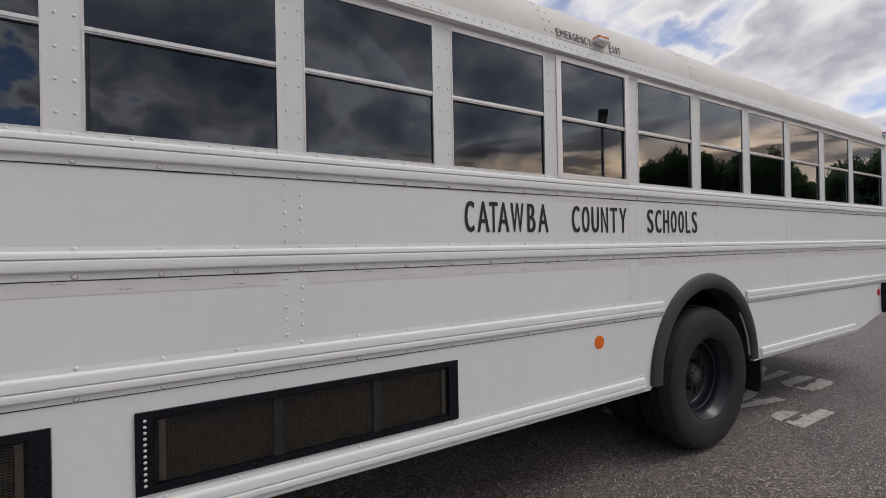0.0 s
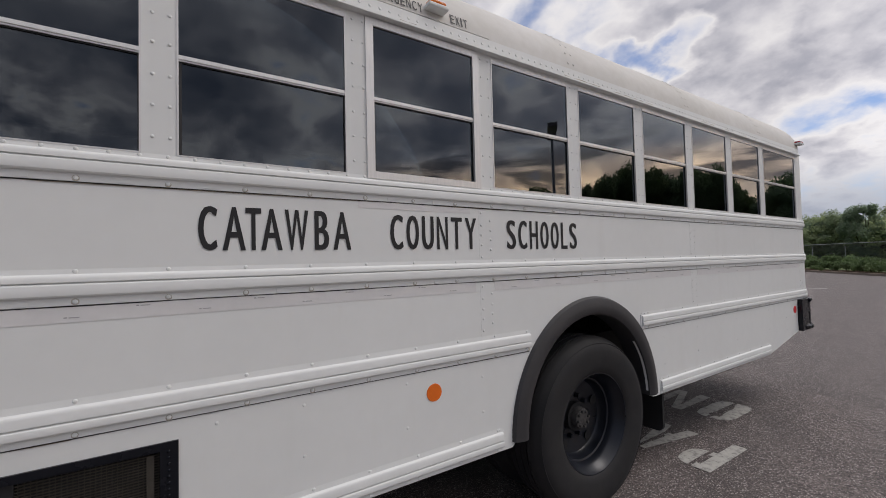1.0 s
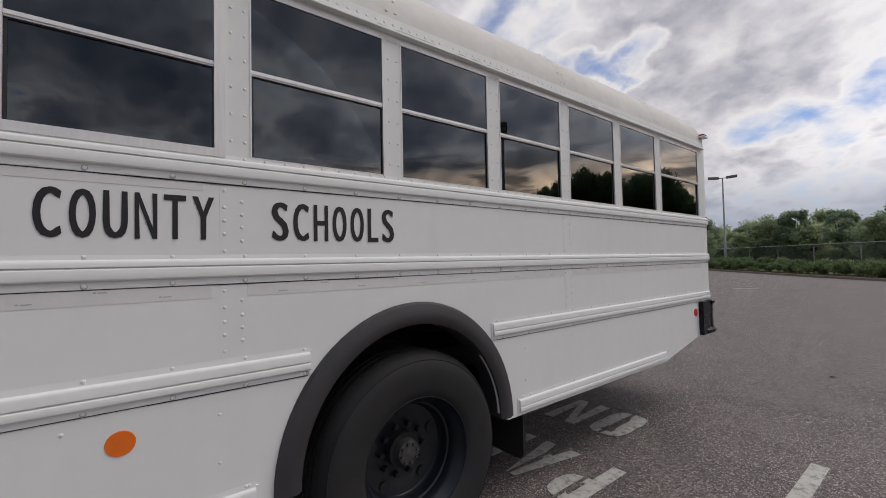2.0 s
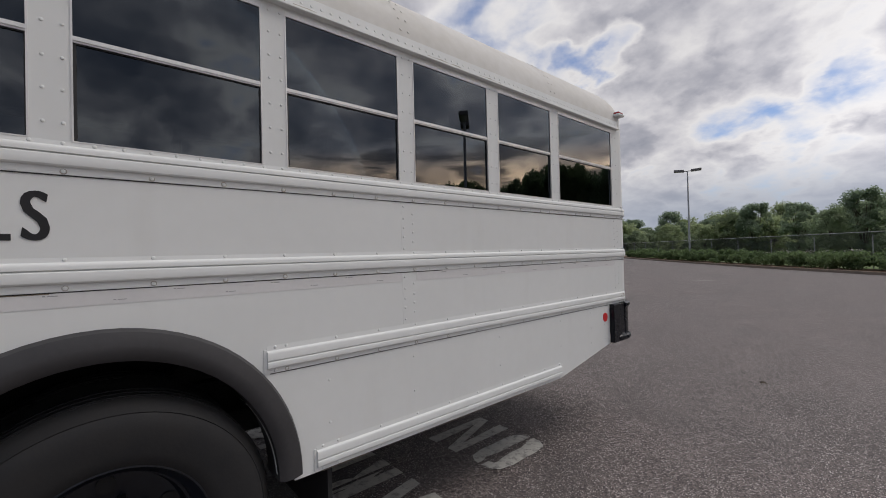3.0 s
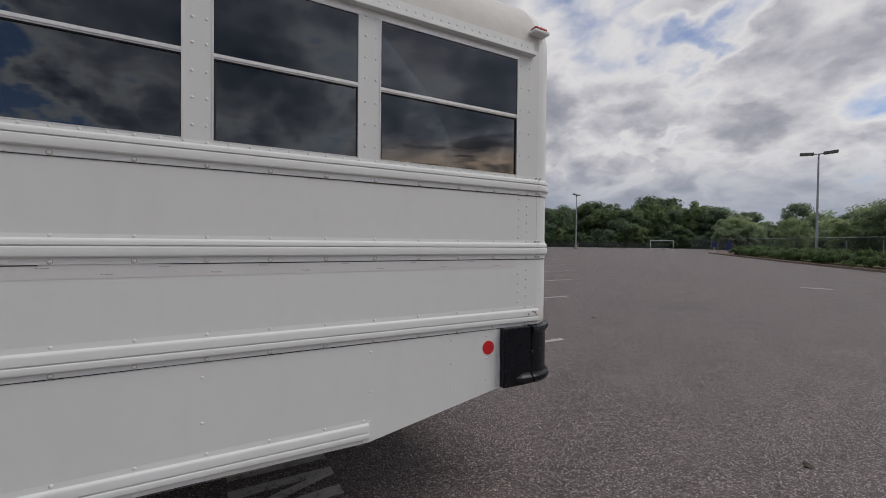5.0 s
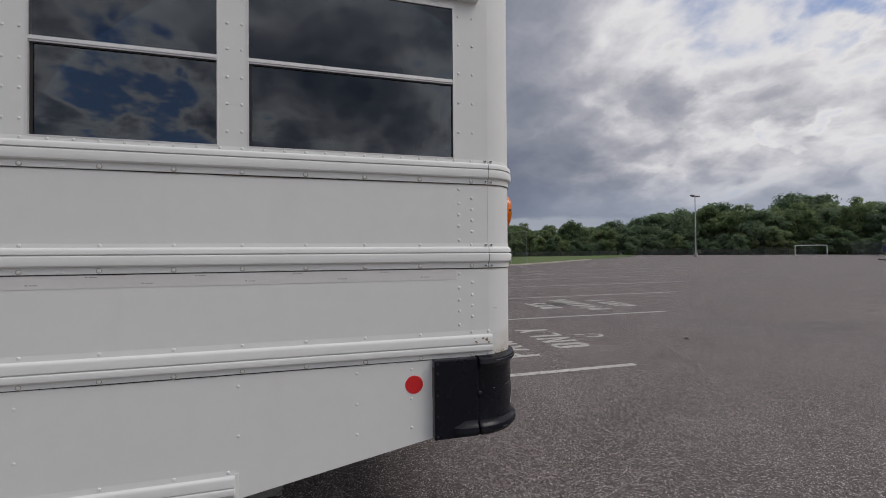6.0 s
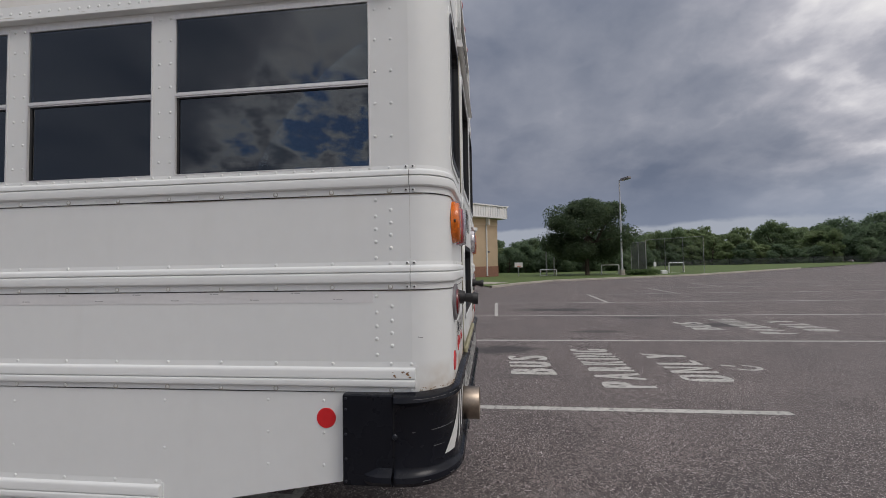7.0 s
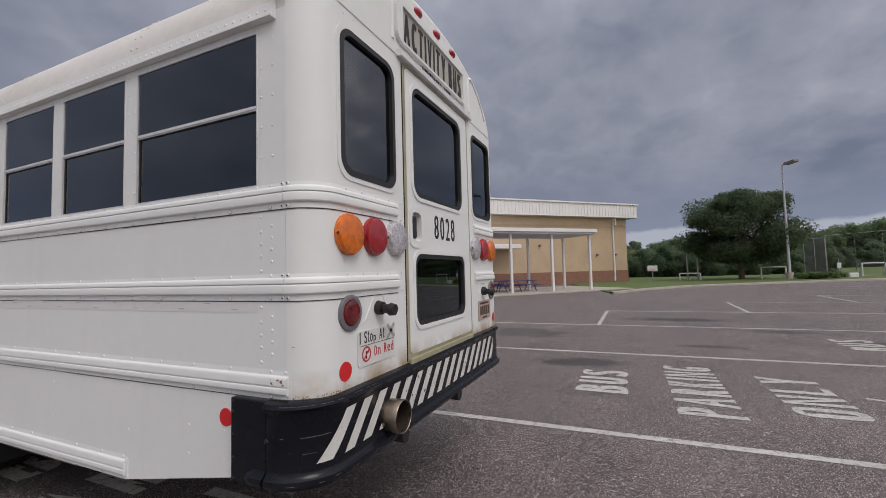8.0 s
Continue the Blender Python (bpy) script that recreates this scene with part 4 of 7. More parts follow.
part("handle_recess", ring_sheet(rrect(HD[0] - 0.035, HD[1] + 0.03, HD[2] - 0.035, HD[3] + 0.035, 0.05), rrect(*HD, 0.034), lambda u, v, w: (u, RY + 0.012 - w, v), 0.006), WHITE, door)
bm = bmesh.new()

box(bm, (HD[1] - 0.075, RY - 0.03, HD[2] + 0.018), (HD[1] - 0.006, RY + 0.004, HD[3] - 0.018), 0.012)
part("door_handle", bm, SEAL, door, "black recessed pull handle")
bm = bmesh.new()
box(bm, (HD[0] - 0.01, RY - 0.05, HD[2] - 0.01), (HD[1] + 0.01, RY - 0.03, HD[3] + 0.01), 0.004)
part("handle_pocket", bm, WHITE, door)
bm = bmesh.new()
box(bm, (DOOR[1] + 0.006, RY - 0.004, DOOR[2] - 0.01), (DOOR[1] + 0.013, RY + 0.0025, DOOR[3]))
part("door_gap", bm, NEARBLACK, BUS, "dark gap along the door's hinge side")
part("door_seal", ring_sheet(rrect(dx0 - 0.006, dx1 + 0.006, dz0 - 0.022, dz1 + 0.004, 0.02, 2), rrect(dx0 + 0.02, dx1 - 0.02, dz0 + 0.02, dz1 - 0.012, 0.03, 2), lambda u, v, w: (u, RY + 0.003 - w, v), 0.02), DIRTY_SEAL, BUS, "yellowed rubber door seal")
bm = bmesh.new()
box(bm, (dx0 + 0.02, RY + 0.004, dz0 - 0.03), (dx1 - 0.0, RY + 0.022, dz0 + 0.004), 0.006)
part("door_sill", bm, DIRTY_SEAL, BUS)
part("number_lettering", text_bm("8028", 0.325, 0.148, lambda u, v, w: (-1.07 - u, RY + 0.0065 + w, 1.721 + v), 0.001, 0.1, 0.4), LETTER, door)
# drip channel and sign over the door
bm = bmesh.new()
sweep(bm, [(0.0, 0.03), (0.03, 0.022), (0.034, -0.012), (0.026, -0.014), (0.0, -0.01)], [((-0.655, RY, 2.70), (0, 1, 0)), ((-1.755, RY, 2.70), (0, 1, 0))], closed=True)
part("door_drip_channel", bm, ALU, BUS)
for k in range(2):
    part("door_lettering", text_bm("EMERGENCY DOOR", 0.44, 0.034, lambda u, v, w: (-0.97 - u, RY + 0.001 + w, 2.745 + v), 0.001, word=k), LETTER, BUS)
part("sign_surround", ring_sheet(rrect(-1.68, -0.64, 2.775, 3.035, 0.06), rrect(-1.615, -0.705, 2.79, 2.995, 0.01, 2), lambda u, v, w: (u, RY + 0.022 - w, v), 0.022), WHITE, BUS)
part("legend_panel", sheet([rrect(-1.618, -0.702, 2.787, 2.998, 0.01, 2)], lambda u, v, w: (u, RY + 0.008 - w, v), 0.006), LEGEND, BUS, "faded cream sign panel with black lettering")
for k in range(2):
    part("legend_lettering", text_bm("ACTIVITY BUS", 0.87, 0.178, lambda u, v, w: (-0.725 - u, RY + 0.009 + w, 2.80 + v), 0.001, 0.34, 0.26, word=k, wide=dict(WIDE, **{" ": 0.2})), LETTER, BUS)


def lens(name, x, z, r, mat, label, y=RY, thick=0.032):
    bm = bmesh.new()
    lathe(bm, [(0.0, r * 1.02), (thick * 0.45, r * 1.02), (thick * 0.5, r * 0.97), (thick * 0.92, r * 0.93), (thick, r * 0.86), (thick * 1.08, r * 0.5), (thick * 1.1, 0.001)], (x, y, z), "y", 40)
    l = part(name, bm, mat, BUS, label, smooth=True)
    for s in (-1, 1):
        bm = bmesh.new()
        cyl(bm, (x + s * r * 0.97, y + thick * 0.4, z), (x + s * r * 0.97, y + thick * 0.62, z), 0.0065, seg=10)
        part("screw", bm, LETTER, l)
    return l


lens("turn_lamp", -0.207, 1.686, 0.088, AMBER, "round amber turn lamp")
lens("brake_lamp", -0.402, 1.689, 0.088, REDLENS, "round red brake lamp")
lens("reversing_lamp", -0.596, 1.693, 0.088, CLEAR, "round clear reversing lamp")
lens("turn_lamp", -2.193, 1.686, 0.088, AMBER, "round amber turn lamp")
lens("brake_lamp", -1.998, 1.689, 0.088, REDLENS, "round red brake lamp")
lens("reversing_lamp", -1.806, 1.693, 0.088, CLEAR, "round clear reversing lamp")
for x in (-0.212, -2.188):
    tl = lens("tail_lamp", x, 1.352, 0.056, TAILLENS, "small dark red tail lamp in a steel ring", thick=0.02)
    bm = bmesh.new()
    lathe(bm, [(0.0, 0.078), (0.01, 0.076), (0.014, 0.066), (0.012, 0.056), (0.0, 0.056)], (x, RY, 1.352), "y", 36)
    part("lamp_ring", bm, LAMPHEAD, tl, smooth=True)
for x in (-0.43, -1.97):
    bm = bmesh.new()
    cyl(bm, (x, RY, 1.355), (x, RY + 0.03, 1.352), 0.034, 0.03, 16)
    cyl(bm, (x, RY + 0.03, 1.352), (x, RY + 0.07, 1.348), 0.02, 0.024, 16)
    cyl(bm, (x, RY + 0.07, 1.348), (x, RY + 0.095, 1.346), 0.03, 0.026, 16)
    part("door_bumper_stop", bm, SEAL, BUS, "black rubber door stop", smooth=True)
# curved pressed bead beside the stops
for s, x in ((1, -0.43), (-1, -1.97)):
    bm = bmesh.new()
    pts = [(x + s * 0.11, 1.30), (x + s * 0.06, 1.37), (x + s * 0.03, 1.42), (x - s * 0.03, 1.43), (x - s * 0.06, 1.38), (x - s * 0.10, 1.33)]
    for (ax, az), (bx, bz) in zip(pts, pts[1:]):
        cyl(bm, (ax, RY + 0.0, az), (bx, RY + 0.0, bz), 0.0035, seg=8)
    part("pressed_bead", bm, WHITE, BUS)
for k, x in enumerate((-0.925, -1.19, -1.455)):
    bm = bmesh.new()
    r = bmesh.ops.create_uvsphere(bm, u_segments=16, v_segments=8, radius=1.0)
    bmesh.ops.transform(bm, matrix=Matrix.Translation((x, RY - 0.005, 3.085)) @ Matrix.Diagonal((0.05, 0.03, 0.026, 1)), verts=r["verts"])
    part("marker_lamp", bm, REDLENS, BUS, "small red clearance lamp", smooth=True)
for xa, xb in ((-0.14, -0.655), (-1.755, -2.26)):
    bm = bmesh.new()
    box(bm, (min(xa, xb), RY - 0.002, 2.694), (max(xa, xb), RY + 0.004, 2.745), 0.002, 1)
    part("cap_seam", bm, WHITE, BUS)
for sgn in (1, -1):
    bm = bmesh.new()
    pts = [(0.58, 2.77), (0.575, 2.95), (0.59, 3.03), (0.635, 3.06), (0.70, 3.035), (0.80, 2.98), (0.90, 2.90), (0.965, 2.82)]
    for (ax, az), (bx, bz) in zip(pts, pts[1:]):
        cyl(bm, (-1.2 + sgn * ax, RY - 0.004, az), (-1.2 + sgn * bx, RY - 0.004, bz), 0.013, seg=10)
    part("cap_bead", bm, WHITE, BUS, smooth=True)
bm = bmesh.new()
box(bm, (-1.40, RY - 0.10, 2.36), (-1.02, RY - 0.085, 2.52), 0.01)
part("inner_door_padding", bm, SIGNWHITE, door)
bm = bmesh.new()
box(bm, (-1.36, RY - 0.15, 1.98), (-1.05, RY - 0.11, 2.34), 0.05, 3)
part("inner_door_cushion", bm, VINYL, door)
# crossing notice
sg = part("crossing_notice", sheet([rrect(-0.575, -0.262, 1.107, 1.262, 0.016, 3)], lambda u, v, w: (u, RY + 0.004 - w, v), 0.003), SIGNWHITE, BUS, "small white notice with black and red words")
for k in range(3):
    part("notice_lettering", text_bm("I Stop At", 0.20, 0.052, lambda u, v, w: (-0.275 - u, RY + 0.0045 + w, 1.207 + v), 0.0008, 0.06, word=k), LETTER, sg)
for k in range(2):
    part("notice_lettering", text_bm("On Red", 0.17, 0.046, lambda u, v, w: (-0.385 - u, RY + 0.0045 + w, 1.138 + v), 0.0008, 0.06, word=k), SIGNRED, sg)
bm = bmesh.new()
for a in (45, -45):
    box(bm, (-0.045, -0.0005, -0.009), (0.045, 0.0005, 0.009), m=Matrix.Translation((-0.535, RY + 0.0055, 1.235)) @ Matrix.Rotation(radians(a), 4, "Y"))
part("notice_cross", bm, SIGNGREY, sg)
bm = bmesh.new()
box(bm, (-0.56, RY + 0.0045, 1.1955), (-0.275, RY + 0.005, 1.198))
part("notice_rule", bm, LETTER, sg)
bm = bmesh.new()
lathe(bm, [(0.0045, 0.034), (0.006, 0.034), (0.006, 0.027), (0.0045, 0.027)], (-0.325, RY, 1.158), "y", 28)
box(bm, (-0.03, -0.0007, -0.003), (0.03, 0.0007, 0.003), m=Matrix.Translation((-0.325, RY + 0.006, 1.158)) @ Matrix.Rotation(radians(45), 4, "Y"))
part("notice_ring", bm, SIGNRED, sg)
bm = bmesh.new()
box(bm, (-0.328, RY + 0.0045, 1.138), (-0.320, RY + 0.0052, 1.168))
box(bm, (-0.345, RY + 0.0045, 1.162), (-0.320, RY + 0.0052, 1.170))
part("notice_arrow", bm, LETTER, sg)
# licence plate with plain bars
pl = part("number_plate", sheet([rrect(-2.145, -1.845, 1.128, 1.278, 0.012, 3)], lambda u, v, w: (u, RY + 0.006 - w, v), 0.004), PLATE, BUS, "cream plate with dark red bars")
bm = bmesh.new()
for k in range(5):
    box(bm, (-1.885 - k * 0.048 - 0.034, RY + 0.006, 1.165), (-1.885 - k * 0.048, RY + 0.0072, 1.235))
box(bm, (-2.10, RY + 0.006, 1.25), (-1.89, RY + 0.0072, 1.265))
box(bm, (-2.05, RY + 0.006, 1.138), (-1.94, RY + 0.0072, 1.15))
part("plate_bars", bm, PLATEBAR, pl)


def dot(name, centre, normal, r, mat, label):
    n = Vector(normal).normalized()
    bm = bmesh.new()
    c = Vector(centre)
    cyl(bm, c, c + n * 0.003, r, r * 0.97, 32)
    return part(name, bm, mat, BUS, label)


dot("side_reflector", (0.0, -0.377, 0.932), (1, 0, 0), 0.038, RED_DOT, "round red side reflector")
dot("side_reflector", (0.0, -4.831, 0.927), (1, 0, 0), 0.040, ORANGE_DOT, "round orange side reflector")
dot("rear_reflector", (-0.178, RY + 0.0005, 1.114), (0.03, 1, 0), 0.040, RED_DOT, "round red rear reflector")
dot("rear_reflector", (-2.24, RY - 0.0005, 1.118), (-0.12, 1, 0), 0.040, RED_DOT, "round red rear reflector")

# rub rails: a ribbed pressing with flanges above and below
RAIL = [(0.001, 0.0485), (0.003, 0.034), (0.0045, 0.0325), (0.0095, 0.030), (0.0125, 0.0265), (0.0142, 0.021), (0.0146, 0.0105), (0.0140, 0.0098), (0.0070, 0.0094), (0.0070, 0.0062), (0.0115, 0.0055), (0.0155, 0.0025), (0.0165, -0.0005), (0.0165, -0.023), (0.0158, -0.028), (0.0125, -0.0325), (0.0075, -0.0345), (0.004, -0.0350), (0.0035, -0.0575), (0.0, -0.0585)]
SKIRT = [(0.001, 0.070), (0.003, 0.050), (0.0045, 0.0485), (0.0095, 0.046), (0.0125, 0.0425), (0.0142, 0.036), (0.0146, 0.0110), (0.0140, 0.0103), (0.0070, 0.0099), (0.0070, 0.0062), (0.0115, 0.0055), (0.0155, 0.0025), (0.0165, -0.0005), (0.0165, -0.0135), (0.0158, -0.0180), (0.0125, -0.0225), (0.0075, -0.0245), (0.004, -0.0250), (0.0035, -0.0425), (0.0, -0.0435)]




def wrap_path(y0, y1=None, x_end=None):
    """Plan path along the near side and, where x_end is given, round the rear corner."""
    path = [((0, y0, 0), (1, 0, 0))]
    if x_end is None:
        path.append(((0, y1, 0), (1, 0, 0)))
        return path
    for k in range(0, 11):
        a = math.pi / 2 * k / 10
        path.append(((-RC + RC * math.cos(a), REAR0 + RC * math.sin(a), 0), (math.cos(a), math.sin(a), 0)))
    path.append(((x_end, RY, 0), (0, 1, 0)))
    return path


def rail(zc, path, shape):
    bm = bmesh.new()
    p2 = [((p[0], p[1], zc), n) for p, n in path]
    sweep(bm, shape, p2)
    return part("rub_rail", bm, WHITE, BUS, smooth=True, crease=26)


R1, R2, R3, R4 = 1.842, 1.4755, 1.076, 0.606
for z in (R1, R2):
    rail(z, wrap_path(FRONT, REAR0 - 0.0022), RAIL)
    rail(z, wrap_path(REAR0 + 0.0006, None, -0.618), RAIL)
for z, y0, y1 in ((R3, FRONT, -4.222), (R3, -3.172, -0.028), (R4, FRONT, -4.432), (R4, -2.968, -1.061)):
    rail(z, wrap_path(y0, y1), SKIRT)
for z in (R1, R2):
    bm = bmesh.new()
    sweep(bm, RAIL, [((-1.79, RY, z), (0, 1, 0)), ((-2.27, RY, z), (0, 1, 0))])
    part("rub_rail", bm, WHITE, BUS, smooth=True)
    bm = bmesh.new()
    sweep(bm, RAIL, [((-WID, FRONT, z), (-1, 0, 0)), ((-WID, REAR0, z), (-1, 0, 0))])
    part("rub_rail", bm, WHITE, BUS, smooth=True)
# rail end caps that close the bulge on the lower rails
for y, z, s in ((-4.222, R3, 1), (-3.172, R3, -1), (-0.028, R3, 1), (-4.432, R4, 1), (-2.968, R4, -1), (-1.061, R4, 1)):
    bm = bmesh.new()
    box(bm, (0.0, min(y, y + s * 0.012), z - 0.040), (0.004, max(y, y + s * 0.012), z + 0.056))
    part("rail_end", bm, WHITE, BUS)

# rivets, grouped by the pressing that they hold
RIVET_Y = [-0.1205 - 0.2286 * k for k in range(36)]
bm = bmesh.new()
rivets(bm, [(0.0036, y, R1 - 0.0475) for y in RIVET_Y], (1, 0, 0), 0.0082, 0.0046)
rivets(bm, [(0.002, y, R1 + 0.041) for y in np.arange(-0.1205, -8.2, -0.0762)], (1, 0, 0), 0.0065, 0.0036)
for dz in (-0.0475, 0.042):
    rivets(bm, [(0.0034, REAR0 + o, R1 + dz) for o in (-0.0135, 0.0135)], (1, 0, 0), 0.0085, 0.005)
tagged(part("rail_rivets", bm, WHITE, BUS), kind="stuff")
for z, lo, hi, ends in ((R2, -0.0475, 0.0415, ((-8.2, -0.05),)), (R3, -0.034, 0.062, ((-8.2, -4.24), (-3.15, -0.04))), (R4, -0.034, 0.062, ((-8.2, -4.45), (-2.95, -1.08)))):
    bm = bmesh.new()
    for y0, y1 in ends:
        ys = [y for y in RIVET_Y if y0 < y < y1] + ([y0 + 0.012, y1 - 0.004] if z != R2 else [])
        rivets(bm, [(0.0036, y, z + lo) for y in ys], (1, 0, 0), 0.0082, 0.0046)
        rivets(bm, [(0.0016, y, z + hi) for y in ys], (1, 0, 0), 0.0075, 0.0046)
    if z == R2:
        for dz in (-0.0475, 0.042):
            rivets(bm, [(0.0034, REAR0 + o, z + dz) for o in (-0.0135, 0.0135)], (1, 0, 0), 0.0085, 0.005)
    tagged(part("rail_rivets", bm, WHITE, BUS), kind="stuff")
bm = bmesh.new()
for yc in (-0.146, -2.439, -4.503, -6.545):
    rivets(bm, [(0.0, yc - 0.0295, z) for z in (1.759, 1.697, 1.648, 1.599, 1.538, 1.392, 1.331, 1.279, 1.231, 1.172)], (1, 0, 0), 0.0075, 0.0042)
    rivets(bm, [(0.0, yc + 0.0295, z) for z in (1.721, 1.672, 1.625, 1.575, 1.354, 1.300, 1.253, 1.206)], (1, 0, 0), 0.0075, 0.0042)
for y, zs in ((-0.612, (0.997, 0.874, 0.752)), (-0.388, (0.997, 0.875, 0.755)), (-1.05, (0.986, 0.799)), (-1.735, (0.97, 0.79)), (-2.42, (0.97, 0.79)), (-2.90, (0.95, 0.76)), (-4.55, (0.95, 0.78)), (-4.97, (0.99, 0.80)), (-5.41, (0.99, 0.80)), (-5.70, (0.99,))):
    rivets(bm, [(0.0, y, z) for z in zs], (1, 0, 0), 0.0068, 0.0036)
tagged(part("panel_rivets", bm, WHITE, BUS), kind="stuff")
bm = bmesh.new()
wy = windows_y()
for k in range(1, 11):
    y1 = wy[k][1]
    for o in (0.030, (wy[k - 1][0] - y1) - 0.019):
        rivets(bm, [(0.0, y1 + o, z) for z in (1.947, 2.051, 2.153, 2.260, 2.357, 2.455, 2.545)], (1, 0, 0), 0.0062, 0.0034)
for o in (-0.173, -0.110):
    rivets(bm, [(0.0, o, z) for z in (2.007, 2.135, 2.263, 2.388, 2.51)], (1, 0, 0), 0.0068, 0.0036)
tagged(part("pillar_rivets", bm, WHITE, BUS), kind="stuff")
bm = bmesh.new()
for xx in np.arange(-0.2, -0.7, -0.115):
    rivets(bm, [(xx, RY, 1.056)], (0, 1, 0), 0.006, 0.003)
    rivets(bm, [(xx, RY + 0.0036, R2 - 0.0475), (xx, RY + 0.002, R1 + 0.041), (xx, RY + 0.0036, R1 - 0.0475), (xx, RY + 0.002, R2 + 0.041)], (0, 1, 0), 0.007, 0.004)
for xx in np.arange(-0.2, -0.66, -0.075):
    rivets(bm, [(xx, RY, 2.72 + (xx + 0.66) * -0.12)], (0, 1, 0), 0.006, 0.003)
for xx in np.arange(-0.7, -1.74, -0.11):
    rivets(bm, [(xx, RY + 0.032, 2.705)], (0, 1, 0), 0.006, 0.003)
tagged(part("rear_rivets", bm, WHITE, BUS), kind="stuff")

# panel joint plates and dark joints
for y in (-2.439, -4.503, -6.545):
    for z0, z1 in ((1.53, 1.782), (1.146, 1.416)):
        bm = bmesh.new()
        box(bm, (0.0, y - 0.045, z0), (0.0006, y + 0.045, z1))
        part("joint_plate", bm, WHITE, BUS)
def seam_run(bm, z, path, rng_, lo, hi, cover):
    """Thin dirt laid in broken runs along a joint, z high, on a plan path."""
    pts = []
    for (p, n), (q, m) in zip(path, path[1:]):
        p, q, n, m = Vector(p), Vector(q), Vector(n), Vector(m)
        k = max(1, int((q - p).length / 0.08))
        pts += [(p.lerp(q, i / k), n.lerp(m, i / k)) for i in range(k)]
    pts.append((Vector(path[-1][0]), Vector(path[-1][1])))
    h = 0.0
    prev = None
    for p, n in pts:
        if rng_.random() < 0.25:
            h = rng_.uniform(lo, hi) if rng_.random() < cover else 0.0
        a = [bm.verts.new(Vector((p.x, p.y, zz)) + n * 0.0024) for zz in (z - h, z + 0.0008)]
        if prev is not None and h > 0:
            bm.faces.new((prev[0], prev[1], a[1], a[0]))
        prev = a


rj = random.Random(21)
for z, path in ((R1 - 0.0595, wrap_path(FRONT, None, -0.63)), (R2 - 0.0595, wrap_path(FRONT, None, -0.62)), (R3 - 0.0445, wrap_path(FRONT, -4.23)), (R3 - 0.0445, wrap_path(-3.16, -0.04)), (R4 - 0.0445, wrap_path(-2.95, -1.08))):
    bm = bmesh.new()
    seam_run(bm, z, path, rj, 0.0014, 0.0028, 0.93)
    tagged(part("joint_dirt", bm, LETTER, BUS, "dark dirty joint under the rub rail"), kind="stuff")
    bm = bmesh.new()
    seam_run(bm, z - 0.001, path, rj, 0.0015, 0.0035, 0.3)
    tagged(part("joint_grime", bm, GRIME, BUS, "brown grime under the rub rail"), kind="stuff")
for z in (R1, R2):
    bm = bmesh.new()
    sweep(bm, [(o - 0.003, h * 0.98) for o, h in RAIL], [((0, REAR0 - 0.0024, z), (1, 0, 0)), ((0, REAR0 + 0.0008, z), (1, 0, 0))])
    part("rail_splice_gap", bm, NEARBLACK, BUS)
bm = bmesh.new()
for z, lo, hi in ((R1, -0.0475, 0.042), (R2, -0.0475, 0.042)):
    for dz in (lo, hi):
        for o in (-0.0135, 0.0135):
            c = Vector((0.0078, REAR0 + o, z + dz))
            cyl(bm, c, c + Vector((0.0014, 0, 0)), 0.0034, seg=8)
tagged(part("splice_screws", bm, LETTER, BUS, "dark screw heads at the rail splice"), kind="stuff")
bm = bmesh.new()
for z, lo in ((R1, -0.0475), (R2, -0.0475), (R3, -0.034)):
    for y in RIVET_Y:
        if z == R3 and -4.23 < y < -3.16:
            continue
        r = rj.uniform(0.0088, 0.0102)
        dz = rj.uniform(-0.0025, 0.0005)
        bm.faces.new([bm.verts.new((0.0044, y + math.cos(a) * r, z + lo + dz + math.sin(a) * r)) for a in np.arange(0, 6.28, 0.63)])
tagged(part("rivet_dirt", bm, OLDSEAM, BUS, "dirty rings round the rivets"), kind="stuff")
# pressed tabs between the rivets of the lower flange
for z, lo in ((R1, -0.0475), (R2, -0.0475)):
    for y in RIVET_Y:
        bm = bmesh.new()
        box(bm, (0.003, y - 0.126, z + lo - 0.0065), (0.0056, y - 0.102, z + lo + 0.006))
        part("rail_tab", bm, WHITE, BUS)
bm = bmesh.new()
box(bm, (0.0, REAR0 - 0.0022, 1.535), (0.0004, REAR0 - 0.0016, 1.782))
part("skin_joint", bm, OLDSEAM, BUS)
# chipped paint on the lower rail's rear end
bm = bmesh.new()
for k in range(9):
    c = Vector((0.0152 - 0.0002 * k, -0.045 - rj.random() * 0.07, R3 + rj.uniform(0.012, 0.036)))
    r = rj.uniform(0.002, 0.007)
    bm.faces.new([bm.verts.new(c + Vector((0.0012, math.cos(a) * r * rj.uniform(0.6, 1.3), math.sin(a) * r * rj.uniform(0.3, 0.8)))) for a in (0, 0.9, 1.8, 2.7, 3.6, 4.5, 5.4)])
tagged(part("chipped_paint", bm, RUST, BUS, "rusty paint chips at the rail's end"), kind="stuff")
# faded strip left by removed tape
TAPES = ((-0.19, -2.39), (-2.485, -4.455), (-4.575, -6.49), (-6.60, -8.5))
